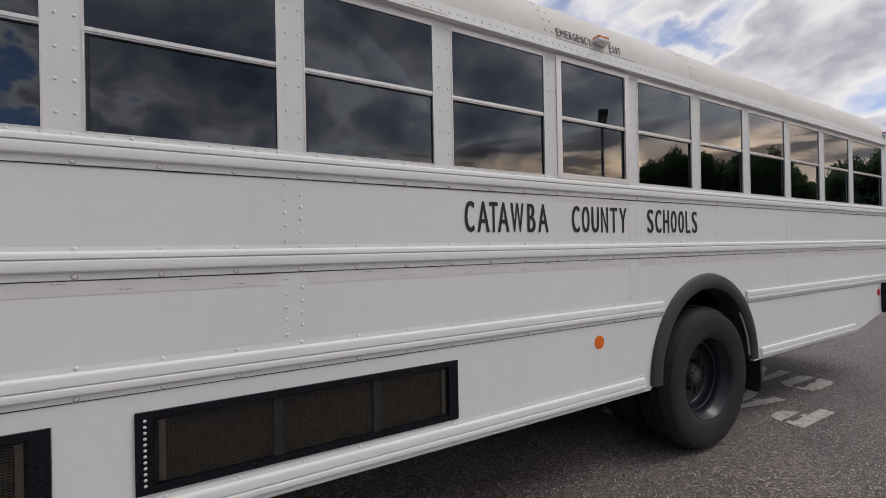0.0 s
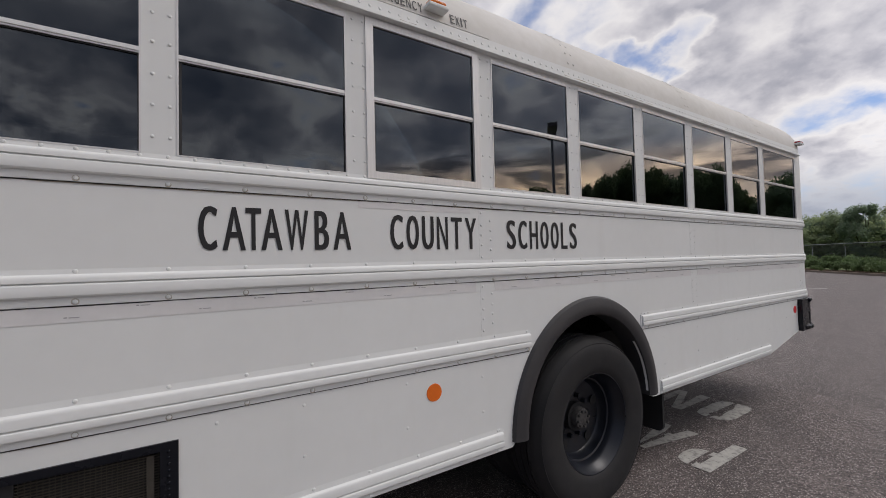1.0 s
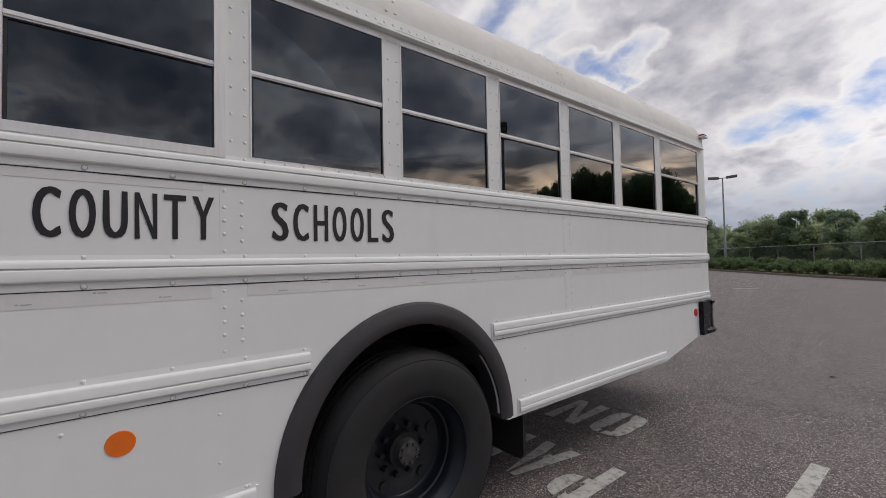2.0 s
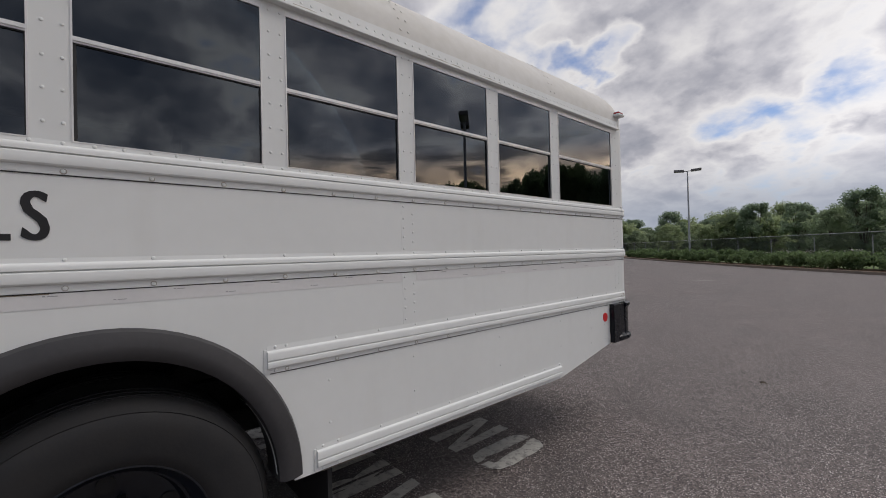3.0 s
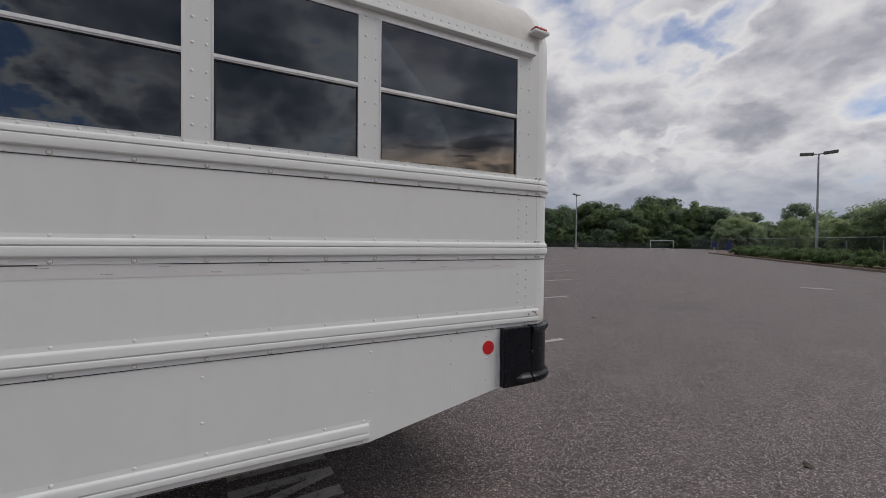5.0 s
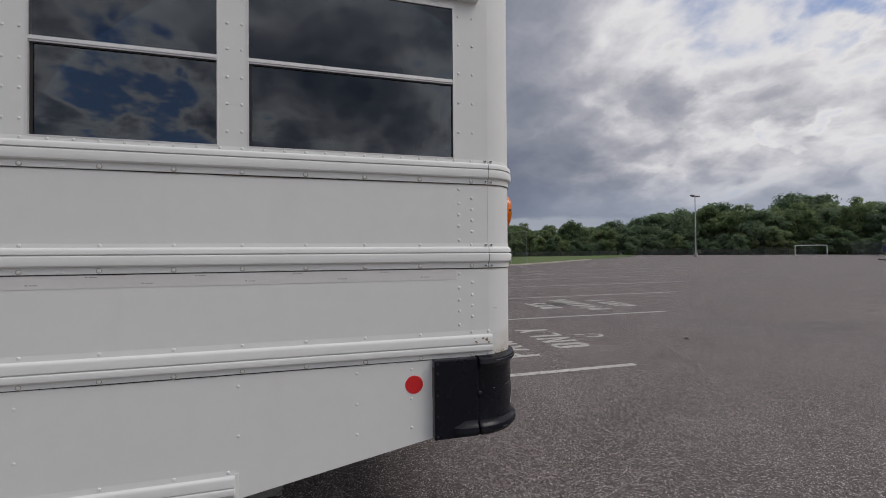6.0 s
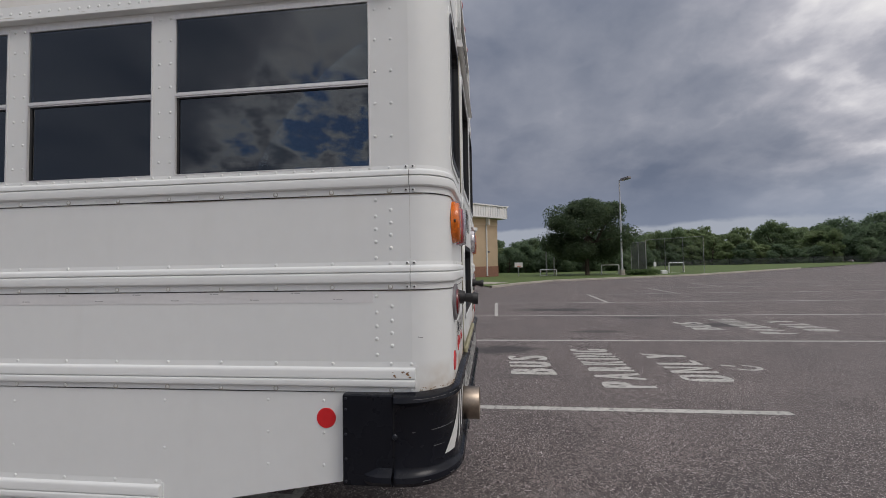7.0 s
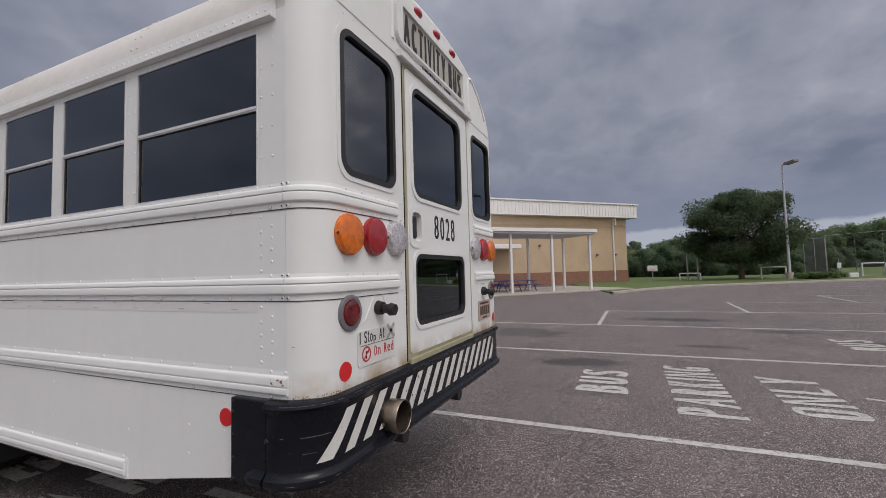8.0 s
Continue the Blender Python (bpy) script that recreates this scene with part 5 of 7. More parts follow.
for a, b in TAPES:
    bm = bmesh.new()
    box(bm, (0.0, b, 1.368), (0.0012, a, 1.4145))
    t = part("faded_tape", bm, TAPE, BUS, "faded grey reflective tape")
    bm = bmesh.new()
    y = a - 0.12
    k = 0
    while y > b + 0.1:
        z = 1.404 if k % 2 else 1.380
        box(bm, (0.0012, y - 0.035, z), (0.0018, y - 0.028, z + 0.004))
        box(bm, (0.0012, y - 0.024, z), (0.0018, y, z + 0.003))
        y -= 0.17
        k += 1
    tagged(part("tape_print", bm, SIGNGREY, t), kind="stuff")
bm = bmesh.new()
box(bm, (0.0, -4.60, 1.752), (0.0012, -5.18, 1.781))
part("faded_tape", bm, TAPE, BUS)

# side lettering
SIDEWIDE = dict(WIDE, W=1.47, B=0.95, T=0.9, C=0.95)
SIDEKERN = {"CA": 0.16, "AT": -0.12, "TA": -0.12, "AW": 0.04, "WB": 0.28, "BA": 0.2}
for word, ya, yb, sp in (("CATAWBA", -5.752, -5.212, 0.07), ("COUNTY", -5.036, -4.564, 0.25), ("SCHOOLS", -4.366, -3.810, 0.28)):
    part("side_lettering", text_bm(word, yb - ya, 0.152, lambda u, v, w, ya=ya: (0.0015 + w, ya + u, 1.5775 + v), 0.001, 0.13, sp, wide=SIDEWIDE if word[0:2] == "CA" else WIDE, kern=SIDEKERN), LETTER, BUS, "black block capitals on the side")


def roof_point(y, s):
    """A point on the near roof curve, s metres above the eave along the curve, with its normal."""
    i = s / 0.62
    t = math.asin(min(1, max(0.0, i))) * 0.62
    e = 0.93
    px = -1.2 + 1.2 * math.cos(t) ** e
    pz = EAVE + CROWN * math.sin(t) ** e
    nx, nz = math.cos(t) / 1.2, math.sin(t) / CROWN
    l = math.hypot(nx, nz)
    return Vector((px, y, pz)), Vector((nx / l, 0, nz / l))


def on_roof(ya, s0):
    def place(u, v, w):
        p, n = roof_point(ya + u, s0 + v)
        return p + n * (0.002 + w)
    return place


part("roof_lettering", text_bm("EMERGENCY", 0.28, 0.074, on_roof(-5.12, 0.087), 0.001, 0.06), ROOFINK, BUS)
part("roof_lettering", text_bm("EXIT", 0.105, 0.074, on_roof(-4.685, 0.087), 0.001, 0.06), ROOFINK, BUS)


bm = bmesh.new()
rows = []
for yy in np.linspace(-5.138, -4.447, 10):
    rows.append([bm.verts.new(roof_point(yy, ss)[0] + roof_point(yy, ss)[1] * oo) for ss, oo in ((0.060, 0.001), (0.062, 0.005), (0.070, 0.005), (0.072, 0.001))])
for A, B in zip(rows, rows[1:]):
    for j in range(3):
        bm.faces.new((A[j], A[j + 1], B[j + 1], B[j]))
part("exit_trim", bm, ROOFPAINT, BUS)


def marker(y, s, mat, name="roof_marker_lamp", label="small roof clearance lamp on a white base"):
    p, n = roof_point(y, s)
    bm = bmesh.new()
    box(bm, (-0.02, -0.055, -0.012), (0.045, 0.055, 0.008), 0.006, m=Matrix.Translation(p + n * 0.01))
    b = part(name, bm, WHITE, BUS, label)
    bm = bmesh.new()
    box(bm, (-0.015, -0.045, 0.006), (0.04, 0.045, 0.028), 0.01, m=Matrix.Translation(p + n * 0.01))
    part("lens", bm, mat, b)


marker(-4.778, 0.135, AMBER)
marker(-0.055, 0.14, REDLENS)


# side windows
def side_window(x, sgn, y0, y1, exit_window=False, near=True):
    f, o = (0.026, 0.010) if exit_window else (0.0055, 0.0)
    proud = 0.006 if exit_window else 0.0025
    fr = part("side_window", ring_sheet([(y0 - o, SILL - o), (y1 + o, SILL - o), (y1 + o, TOPW + o), (y0 - o, TOPW + o)], [(y0 + f, SILL + f * 0.8), (y1 - f, SILL + f * 0.8), (y1 - f, TOPW - 0.020), (y0 + f, TOPW - 0.020)], lambda u, v, w: (x + sgn * (proud - w), u, v), 0.03), ALU, BUS, "push-out exit window in a thick bright frame" if exit_window else "split sash window in a thin aluminium frame")

    def bar(ya, yb, za, zb, xa, xb):
        box(bm, (min(x + sgn * xa, x + sgn * xb), ya, za), (max(x + sgn * xa, x + sgn * xb), yb, zb), 0.0)
    bm = bmesh.new()
    bar(y0 + f, y1 - f, 2.213, 2.234, -0.02, -0.001)
    bar(y0 + f, y1 - f, 2.219, 2.225, -0.001, 0.0025)
    part("meeting_rail", bm, ALU, fr)
    bm = bmesh.new()
    bar(y0 + f, y0 + f + 0.009, SILL + f, 2.213, -0.012, -0.007)
    bar(y1 - f - 0.004, y1 - f, SILL + f, 2.213, -0.012, -0.007)
    bar(y0 + f, y1 - f, 2.209, 2.213, -0.012, -0.006)
    part("sash_seal", bm, SEAL, fr)
    for za, zb, dx in ((2.222, TOPW - 0.015, -0.003), (SILL + f * 0.5, 2.216, -0.011)):
        bm = bmesh.new()
        bar(y0 + f * 0.5, y1 - f * 0.5, za, zb, dx - 0.003, dx)
        part("pane", bm, GLASS, fr)


for k, (y0, y1) in enumerate(windows_y()):
    side_window(0.0, 1, y0, y1, k == 6)
    side_window(-WID, -1, y0, y1)

# grilles under the floor
for y0, y1 in GRILLES:
    z0, z1 = 0.687, 0.965
    g = part("vent_grille", ring_sheet([(y0, z0), (y1, z0), (y1, z1), (y0, z1)], [(y0 + 0.05, z0 + 0.025), (y1 - 0.05, z0 + 0.025), (y1 - 0.05, z1 - 0.025), (y0 + 0.05, z1 - 0.025)], lambda u, v, w: (0.008 - w, u, v), 0.014), BLACK, BUS, "black louvred condenser grille let into the skirt")
    bm = bmesh.new()
    box(bm, (-0.06, y0 + 0.012, z0 + 0.012), (-0.05, y1 - 0.012, z1 - 0.012))
    for q in (0.36, 0.68):
        yy = y0 + (y1 - y0) * q
        box(bm, (-0.05, yy - 0.018, z0 + 0.02), (-0.004, yy + 0.018, z1 - 0.02))
    part("grille_backing", bm, UNDER, g)
    bm = bmesh.new()
    n = 26
    for i in range(n):
        z = z0 + 0.03 + (z1 - z0 - 0.06) * i / (n - 1)
        box(bm, (-0.014, y0 + 0.05, z - 0.0014), (-0.010, y1 - 0.05, z + 0.0014))
    for i in range(90):
        y = y0 + 0.055 + (y1 - y0 - 0.11) * i / 89
        box(bm, (-0.012, y - 0.0008, z0 + 0.025), (-0.010, y + 0.0008, z1 - 0.025))
    tagged(part("grille_mesh", bm, MESHM, g), kind="stuff")
    for ys, mat in ((y0 + 0.075, GALV), (y1 - 0.075, GALV)):
        bm = bmesh.new()
        box(bm, (-0.010, ys - 0.010, z0 + 0.035), (-0.004, ys + 0.010, z1 - 0.035))
        part("grille_edge_strip", bm, MESHM, g)
    bm = bmesh.new()
    rivets(bm, [(0.008, y0 + 0.028, z) for z in np.linspace(z0 + 0.03, z1 - 0.03, 12)], (1, 0, 0), 0.006, 0.004)
    tagged(part("grille_studs", bm, STRIPE, g), kind="stuff")
    bm = bmesh.new()
    rivets(bm, [(0.008, y1 - 0.026, z) for z in np.linspace(z0 + 0.03, z1 - 0.03, 12)], (1, 0, 0), 0.006, 0.004)
    tagged(part("grille_studs", bm, BLACK, g), kind="stuff")

# wheel arch lip and inner liner
bm = bmesh.new()
for r0, r1, x0, x1 in ((ARCH_R - 0.072, ARCH_R + 0.036, 0.0, 0.03),):
    rings = []
    for i in range(37):
        a = radians(180 - 180 * i / 36)
        cy, cz = math.cos(a), math.sin(a)
        prof_ = [(-0.12, r0), (0.018, r0), (0.034, r0 + 0.02), (0.036, r0 + 0.055), (0.022, r1 - 0.01), (0.002, r1)]
        rings.append([bm.verts.new((xo, arch_y(rr, cy), ARCH_Z + cz * rr)) for xo, rr in prof_])
    for A, B in zip(rings, rings[1:]):
        for j in range(5):
            bm.faces.new((A[j], A[j + 1], B[j + 1], B[j]))
part("fender_lip", bm, FENDER, BUS, "black rubber wheel arch lip", smooth=True)
bm = bmesh.new()
lathe(bm, [(-0.04, ARCH_R - 0.02), (-0.62, ARCH_R - 0.02), (-0.62, 0.30)], (0, ARCH_Y, ARCH_Z), "x", 30, 52, 170)
part("wheel_housing", bm, NEARBLACK, BUS)
# bright strip on the rear edge of the arch
bm = bmesh.new()
lathe(bm, [(-0.004, ARCH_R - 0.076), (0.012, ARCH_R - 0.076)], (0, ARCH_Y - 0.03, ARCH_Z), "x", 10, 3, 40)
part("arch_edge_strip", bm, WHITE, BUS)
for y0, x0, x1 in ((-2.905, -0.64, -0.03), (-2.905, -2.37, -1.76)):
    bm = sheet([rrect(x0, x1, 0.27, 0.75, 0.045)], lambda u, v, d, y0=y0: (u, y0 + d, v), 0.022)
    part("mud_flap", bm, UNDER, BUS, "black rubber mud flap")


def wheel(cx, cy, sgn, dual=True, name="rear_wheel"):
    R, cz = 0.520, 0.518
    w = empty(name, (cx, cy, cz), "", "")
    w.parent = BUS
    w.matrix_parent_inverse = parent_inverse(BUS)
    for off in ((0.0, -0.33) if dual else (0.0,)):
        bm = bmesh.new()
        T = 0.27
        pr = [(-0.02, 0.290), (0.0, 0.306), (0.012, 0.345), (0.016, 0.40), (0.018, 0.433), (0.012, 0.464), (0.004, 0.478), (0.006, 0.482), (-0.004, 0.487), (-0.022, 0.501), (-0.042, 0.512), (-0.060, R - 0.003)]
        for gy in (0.075, 0.125, 0.175):
            pr += [(-gy + 0.006, R), (-gy + 0.005, R - 0.012), (-gy - 0.005, R - 0.012), (-gy - 0.006, R)]
        pr += [(-T + 0.050, R - 0.004), (-T + 0.012, 0.475), (-T - 0.01, 0.44), (-T - 0.01, 0.36), (-T + 0.02, 0.30)]
        lathe(bm, [((o + off) * sgn, r) for o, r in pr], (cx, cy, cz), "x", 72)
        # shoulder blocks of the tread
        for i in range(72):
            a = radians(i * 5)
            for ox in (-0.066,):
                p = Vector((cx + sgn * (off + ox), cy + math.cos(a) * (R - 0.004), cz + math.sin(a) * (R - 0.004)))
                box(bm, (-0.007, -0.014, -0.012), (0.007, 0.014, 0.003), m=Matrix.Translation(p) @ Matrix.Rotation(a - math.pi / 2, 4, "X"))
        part("tyre", bm, RUBBER, w, "worn black rubber tyre", smooth=True)
    bm = bmesh.new()
    lathe(bm, [(o * sgn, r) for o, r in ((-0.024, 0.312), (-0.006, 0.307), (-0.004, 0.296), (-0.03, 0.284), (-0.05, 0.268), (-0.075, 0.258), (-0.10, 0.254), (-0.105, 0.244), (-0.15, 0.238), (-0.165, 0.226), (-0.175, 0.17), (-0.185, 0.14), (-0.19, 0.05), (-0.19, 0.001))], (cx, cy, cz), "x", 56)
    part("rim", bm, RIM, w, "black painted steel rim", smooth=True)
    # hand holes of the disc, ten nuts and the axle hub
    for i in range(5):
        bm = bmesh.new()
        a = radians(20 + 72 * i)
        p = Vector((cx - sgn * 0.166, cy + math.cos(a) * 0.192, cz + math.sin(a) * 0.192))
        cyl(bm, p, p - Vector((sgn * -0.004, 0, 0)), 0.030, seg=20)
        part("hand_hole", bm, UNDER, w)
    bm = bmesh.new()
    lathe(bm, [(o * sgn, r) for o, r in ((-0.19, 0.068), (-0.13, 0.066), (-0.105, 0.06), (-0.10, 0.04), (-0.095, 0.001))], (cx, cy, cz), "x", 32)
    for i in range(8):
        a = radians(45 * i + 10)
        p = Vector((cx - sgn * 0.103, cy + math.cos(a) * 0.046, cz + math.sin(a) * 0.046))
        cyl(bm, p, p + Vector((sgn * 0.014, 0, 0)), 0.011, 0.009, 6)
    part("hub", bm, HUBM, w, "dusty grey wheel hub with bolts")
    for i in range(10):
        a = radians(36 * i)
        p = Vector((cx - sgn * 0.185, cy + math.cos(a) * 0.125, cz + math.sin(a) * 0.125))
        bm = bmesh.new()
        cyl(bm, p, p + Vector((sgn * 0.03, 0, 0)), 0.017, 0.014, 6)
        part("wheel_nut", bm, RIM, w)


wheel(-0.005, -3.675, 1)
wheel(-2.395, -3.675, -1)
wheel(-0.10, -9.75, 1, False, "front_wheel")
wheel(-2.30, -9.75, -1, False, "front_wheel")

# rear bumper, wrapped round the corner
BUMP = [(0.004, 1.035), (0.03, 1.04), (0.058, 1.030), (0.064, 1.012), (0.052, 0.998), (0.044, 0.985), (0.044, 0.775), (0.05, 0.758), (0.064, 0.748), (0.068, 0.730), (0.058, 0.714), (0.02, 0.706), (0.0, 0.706)]


BY = RY - 0.034


def bump_path():
    path = [((0.004, -0.108, 0), (0.3, 0, 0)), ((0.002, -0.104, 0), (0.9, 0, 0)), ((0.0, -0.098, 0), (1, 0, 0))]
    rc = 0.16
    for k in range(0, 15):
        a = math.pi / 2 * k / 14
        path.append(((-rc + rc * math.cos(a), BY - rc + rc * math.sin(a), 0), (math.cos(a), math.sin(a), 0)))
    for k in range(0, 15):
        a = math.pi / 2 + math.pi / 2 * k / 14
        path.append(((-WID + rc + rc * math.cos(a), BY - rc + rc * math.sin(a), 0), (math.cos(a), math.sin(a), 0)))
    path.append(((-WID, -0.155, 0), (-1, 0, 0)))
    return path


bm = bmesh.new()
sweep(bm, BUMP, bump_path(), closed=True)
BUMPER = part("rear_bumper", bm, BLACK, BUS, "scuffed black steel rear bumper with white stripes", smooth=True)
bm = bmesh.new()
box(bm, (0.001, -0.299, 0.704), (0.042, -0.108, 1.034), 0.005)
part("bumper_end_plate", bm, BLACK, BUMPER)
bm = bmesh.new()
sweep(bm, [(0.042, 0.775), (0.05, 0.758), (0.064, 0.748), (0.068, 0.730), (0.058, 0.714), (0.02, 0.706)], [((-0.02, -0.216, 0), (1, 0, 0)), ((-0.008, -0.196, 0), (1, 0, 0)), ((-0.001, -0.166, 0), (1, 0, 0)), ((-0.001, -0.1125, 0), (1, 0, 0))])
part("bumper_end_lip", bm, BLACK, BUMPER, smooth=True)
bm = bmesh.new()
rivets(bm, [(0.042, -0.286, z) for z in (0.72, 0.80, 0.89, 0.98, 1.02)], (1, 0, 0), 0.006, 0.003)
rivets(bm, [(0.045, -0.101, 0.885)], (1, 0, 0), 0.012, 0.006)
tagged(part("bumper_bolts", bm, RIM, BUMPER), kind="stuff")
bm = bmesh.new()
box(bm, (0.002, -0.1095, 0.71), (0.038, -0.104, 1.028))
part("bumper_joint", bm, UNDER, BUMPER)


def bumper_point(s):
    """A point on the bumper face, s metres round from the near side, with its normal."""
    rc = 0.16
    q = rc + 0.044
    l = q * math.pi / 2
    if s < l:
        a = s / q
        return Vector((-rc + q * math.cos(a), BY - rc + q * math.sin(a), 0)), Vector((math.cos(a), math.sin(a), 0))
    return Vector((-rc - (s - l), BY + 0.044, 0)), Vector((0, 1, 0))


for k in range(17):
    s0 = 0.187 + k * 0.1256
    bm = bmesh.new()
    n = 6
    hgt, lean, wdt = 0.174, 0.143, 0.066
    rows = []
    for i in range(n + 1):
        v = i / n
        z = 0.797 + hgt * v
        row = []
        for u in (0, 0.2, 0.4, 0.6, 0.8, 1):
            s = s0 + lean * v + u * wdt
            s = min(s, 2.32)
            p, nn = bumper_point(s)
            row.append(bm.verts.new(Vector((p.x, p.y, z)) + nn * 0.0022))
        rows.append(row)
    for A, B in zip(rows, rows[1:]):
        for j in range(5):
            bm.faces.new((A[j], A[j + 1], B[j + 1], B[j]))
    part("stripe", bm, STRIPE, BUMPER)
# worn spots on the stripes, pale scuffs on the lip
bm = bmesh.new()
for k in range(60):
    p, nn = bumper_point(rj.uniform(0.62, 2.3))
    c = Vector((p.x, p.y, rj.uniform(0.785, 0.975))) + nn * 0.0032
    t = Vector((-nn.y, nn.x, 0))
    r = rj.uniform(0.0015, 0.0065)
    bm.faces.new([bm.verts.new(c + t * math.cos(a) * r * rj.uniform(0.4, 1.2) + Vector((0, 0, math.sin(a) * r * rj.uniform(0.5, 1.8)))) for a in (0, 0.9, 1.8, 2.7, 3.6, 4.5, 5.4)])
tagged(part("paint_chips", bm, BLACK, BUMPER), kind="stuff")
bm = bmesh.new()
for k in range(34):
    s = rj.uniform(0.0, 0.5) if k < 24 else rj.uniform(0.5, 2.2)
    z, o = rj.choice(((0.735, 0.0252), (0.741, 0.0235), (1.022, 0.0175), (0.90, 0.0012), (0.84, 0.0012)))
    l = rj.uniform(0.01, 0.07)
    q = []
    for i in range(4):
        p, nn = bumper_point(max(0.0, s + l * i / 3))
        q.append([bm.verts.new(Vector((p.x, p.y, z + hh)) + nn * o) for hh in (-rj.uniform(0.0003, 0.0014), rj.uniform(0.0003, 0.0014))])
    for A, B in zip(q, q[1:]):
        bm.faces.new((A[0], A[1], B[1], B[0]))
tagged(part("worn_paint", bm, SCUFF, BUMPER), kind="stuff")
bm = bmesh.new()
seam_run(bm, 1.0415, wrap_path(-0.06, None, -2.2), rj, 0.004, 0.010, 0.8)
tagged(part("seam_rust", bm, RUST, BUS, "brown rust along the bumper's top seam"), kind="stuff")
# rust along the bumper seam
bm = bmesh.new()
for i in range(60):
    a = rd.uniform(0, math.pi / 2)
    x, y = -RC + (RC + 0.0015) * math.cos(a), REAR0 + (RC + 0.0015) * math.sin(a)
    r = rd.uniform(0.001, 0.0028)
    bmesh.ops.create_icosphere(bm, subdivisions=1, radius=r, matrix=Matrix.Translation((x - 0.002, y - 0.002, 1.038 + rd.uniform(0, 0.012))))
tagged(part("rust_spots", bm, RUST, BUS), kind="stuff")

# exhaust tail pipe and a second pipe stub
bm = bmesh.new()
lathe(bm, [(-0.75, 0.060), (0.0, 0.060), (0.03, 0.074), (0.155, 0.077), (0.158, 0.075), (0.155, 0.0725), (0.145, 0.0722)], (-0.50, RY - 0.068, 0.838), "y", 44)
pipe = part("tail_pipe", bm, STEEL, BUS, "brown heat-stained steel tail pipe", smooth=True)
# sooty lining; its dark closing disc stands in for shade deeper inside
bm = bmesh.new()
lathe(bm, [(0.145, 0.0722), (0.112, 0.0700), (0.092, 0.0690), (0.090, 0.060), (0.090, 0.001)], (-0.50, RY - 0.068, 0.838), "y", 44)
part("pipe_bore", bm, BORE, pipe, smooth=True)
for x in (-0.62, -1.35):
    bm = bmesh.new()
    cyl(bm, (x, RY - 0.3, 0.70), (x, RY + 0.03, 0.70), 0.035, seg=16)
    part("tow_eye", bm, UNDER, BUS)
# a scratch on the rear corner
bm = bmesh.new()
q = [[bm.verts.new((-RC + (RC + 0.0012) * math.cos(a), REAR0 + (RC + 0.0012) * math.sin(a), 1.238 - 0.02 * (a - 0.2) + h)) for h in (-0.0008, 0.0008)] for a in (0.16, 0.20, 0.24, 0.28)]
for A, B in zip(q, q[1:]):
    bm.faces.new((A[0], A[1], B[1], B[0]))
part("scratch", bm, LETTER, BUS)
# floor, frame rails and axle
bm = bmesh.new()
for ya, yb, xi in ((FRONT + 0.02, ARCH_Y - 0.72, 0.03), (ARCH_Y - 0.72, ARCH_Y + 0.72, 0.66), (ARCH_Y + 0.72, REAR0 - 0.01, 0.03)):
    box(bm, (-WID + xi, ya, 1.0), (-xi, yb, 1.06))
box(bm, (-WID + 0.18, REAR0 - 0.01, 1.0), (-0.18, RY - 0.04, 1.06))
for x in (-0.80, -1.70):
    box(bm, (x, FRONT + 0.5, 0.62), (x + 0.09, -0.1, 0.86))
cyl(bm, (-2.25, -3.675, 0.518), (-0.15, -3.675, 0.518), 0.09, seg=16)
cyl(bm, (-2.25, -9.75, 0.505), (-0.15, -9.75, 0.505), 0.06, seg=12)
bmesh.ops.create_uvsphere(bm, u_segments=16, v_segments=10, radius=0.2, matrix=Matrix.Translation((-1.2, -3.70, 0.53)))
box(bm, (-0.66, -8.7, 0.66), (-0.10, -5.85, 1.0))
# unseen tank, springs, silencer and cross members, added to block light underneath
box(bm, (-2.30, -8.2, 0.42), (-1.72, -6.1, 1.0), 0.06)
box(bm, (-2.30, -2.7, 0.46), (-1.74, -1.0, 1.0), 0.04)
box(bm, (-1.62, -2.0, 0.62), (-0.80, -1.1, 1.0), 0.05)
for x in (-0.62, -1.78):
    box(bm, (x - 0.04, -4.6, 0.60), (x + 0.04, -2.75, 0.72), 0.01)
for y in (-9.0, -7.0, -5.0, -2.6, -1.4, -0.4):
    box(bm, (-1.70, y, 0.64), (-0.72, y + 0.08, 0.84))
cyl(bm, (-0.50, -2.1, 0.84), (-0.50, -1.2, 0.84), 0.14, seg=20)
cyl(bm, (-0.50, -1.2, 0.80), (-0.50, -0.6, 0.838), 0.055, seg=14)
part("chassis", bm, UNDER, BUS, "black steel frame, axle and added light-blocking parts under the floor")
bm = bmesh.new()
box(bm, (-WID, FRONT - 0.05, 0.56), (0.0, FRONT, EAVE), 0.02)
vs = [bm.verts.new((px, FRONT - 0.02, pz)) for px, pz in prof]
bm.faces.new(vs)
part("front_panel", bm, WHITE, BUS)
# inner lining and ceiling
bm = bmesh.new()
inn = [(-1.2 + (px + 1.2) * 0.95, EAVE - 0.02 + (pz - EAVE) * 0.85) for px, pz in prof]
rows = [[bm.verts.new((px, y, pz)) for px, pz in inn] for y in (FRONT + 0.02, REAR0)]
for j in range(len(inn) - 1):
    bm.faces.new((rows[0][j], rows[0][j + 1], rows[1][j + 1], rows[1][j]))
part("inner_ceiling", bm, INNER, BUS, smooth=True)


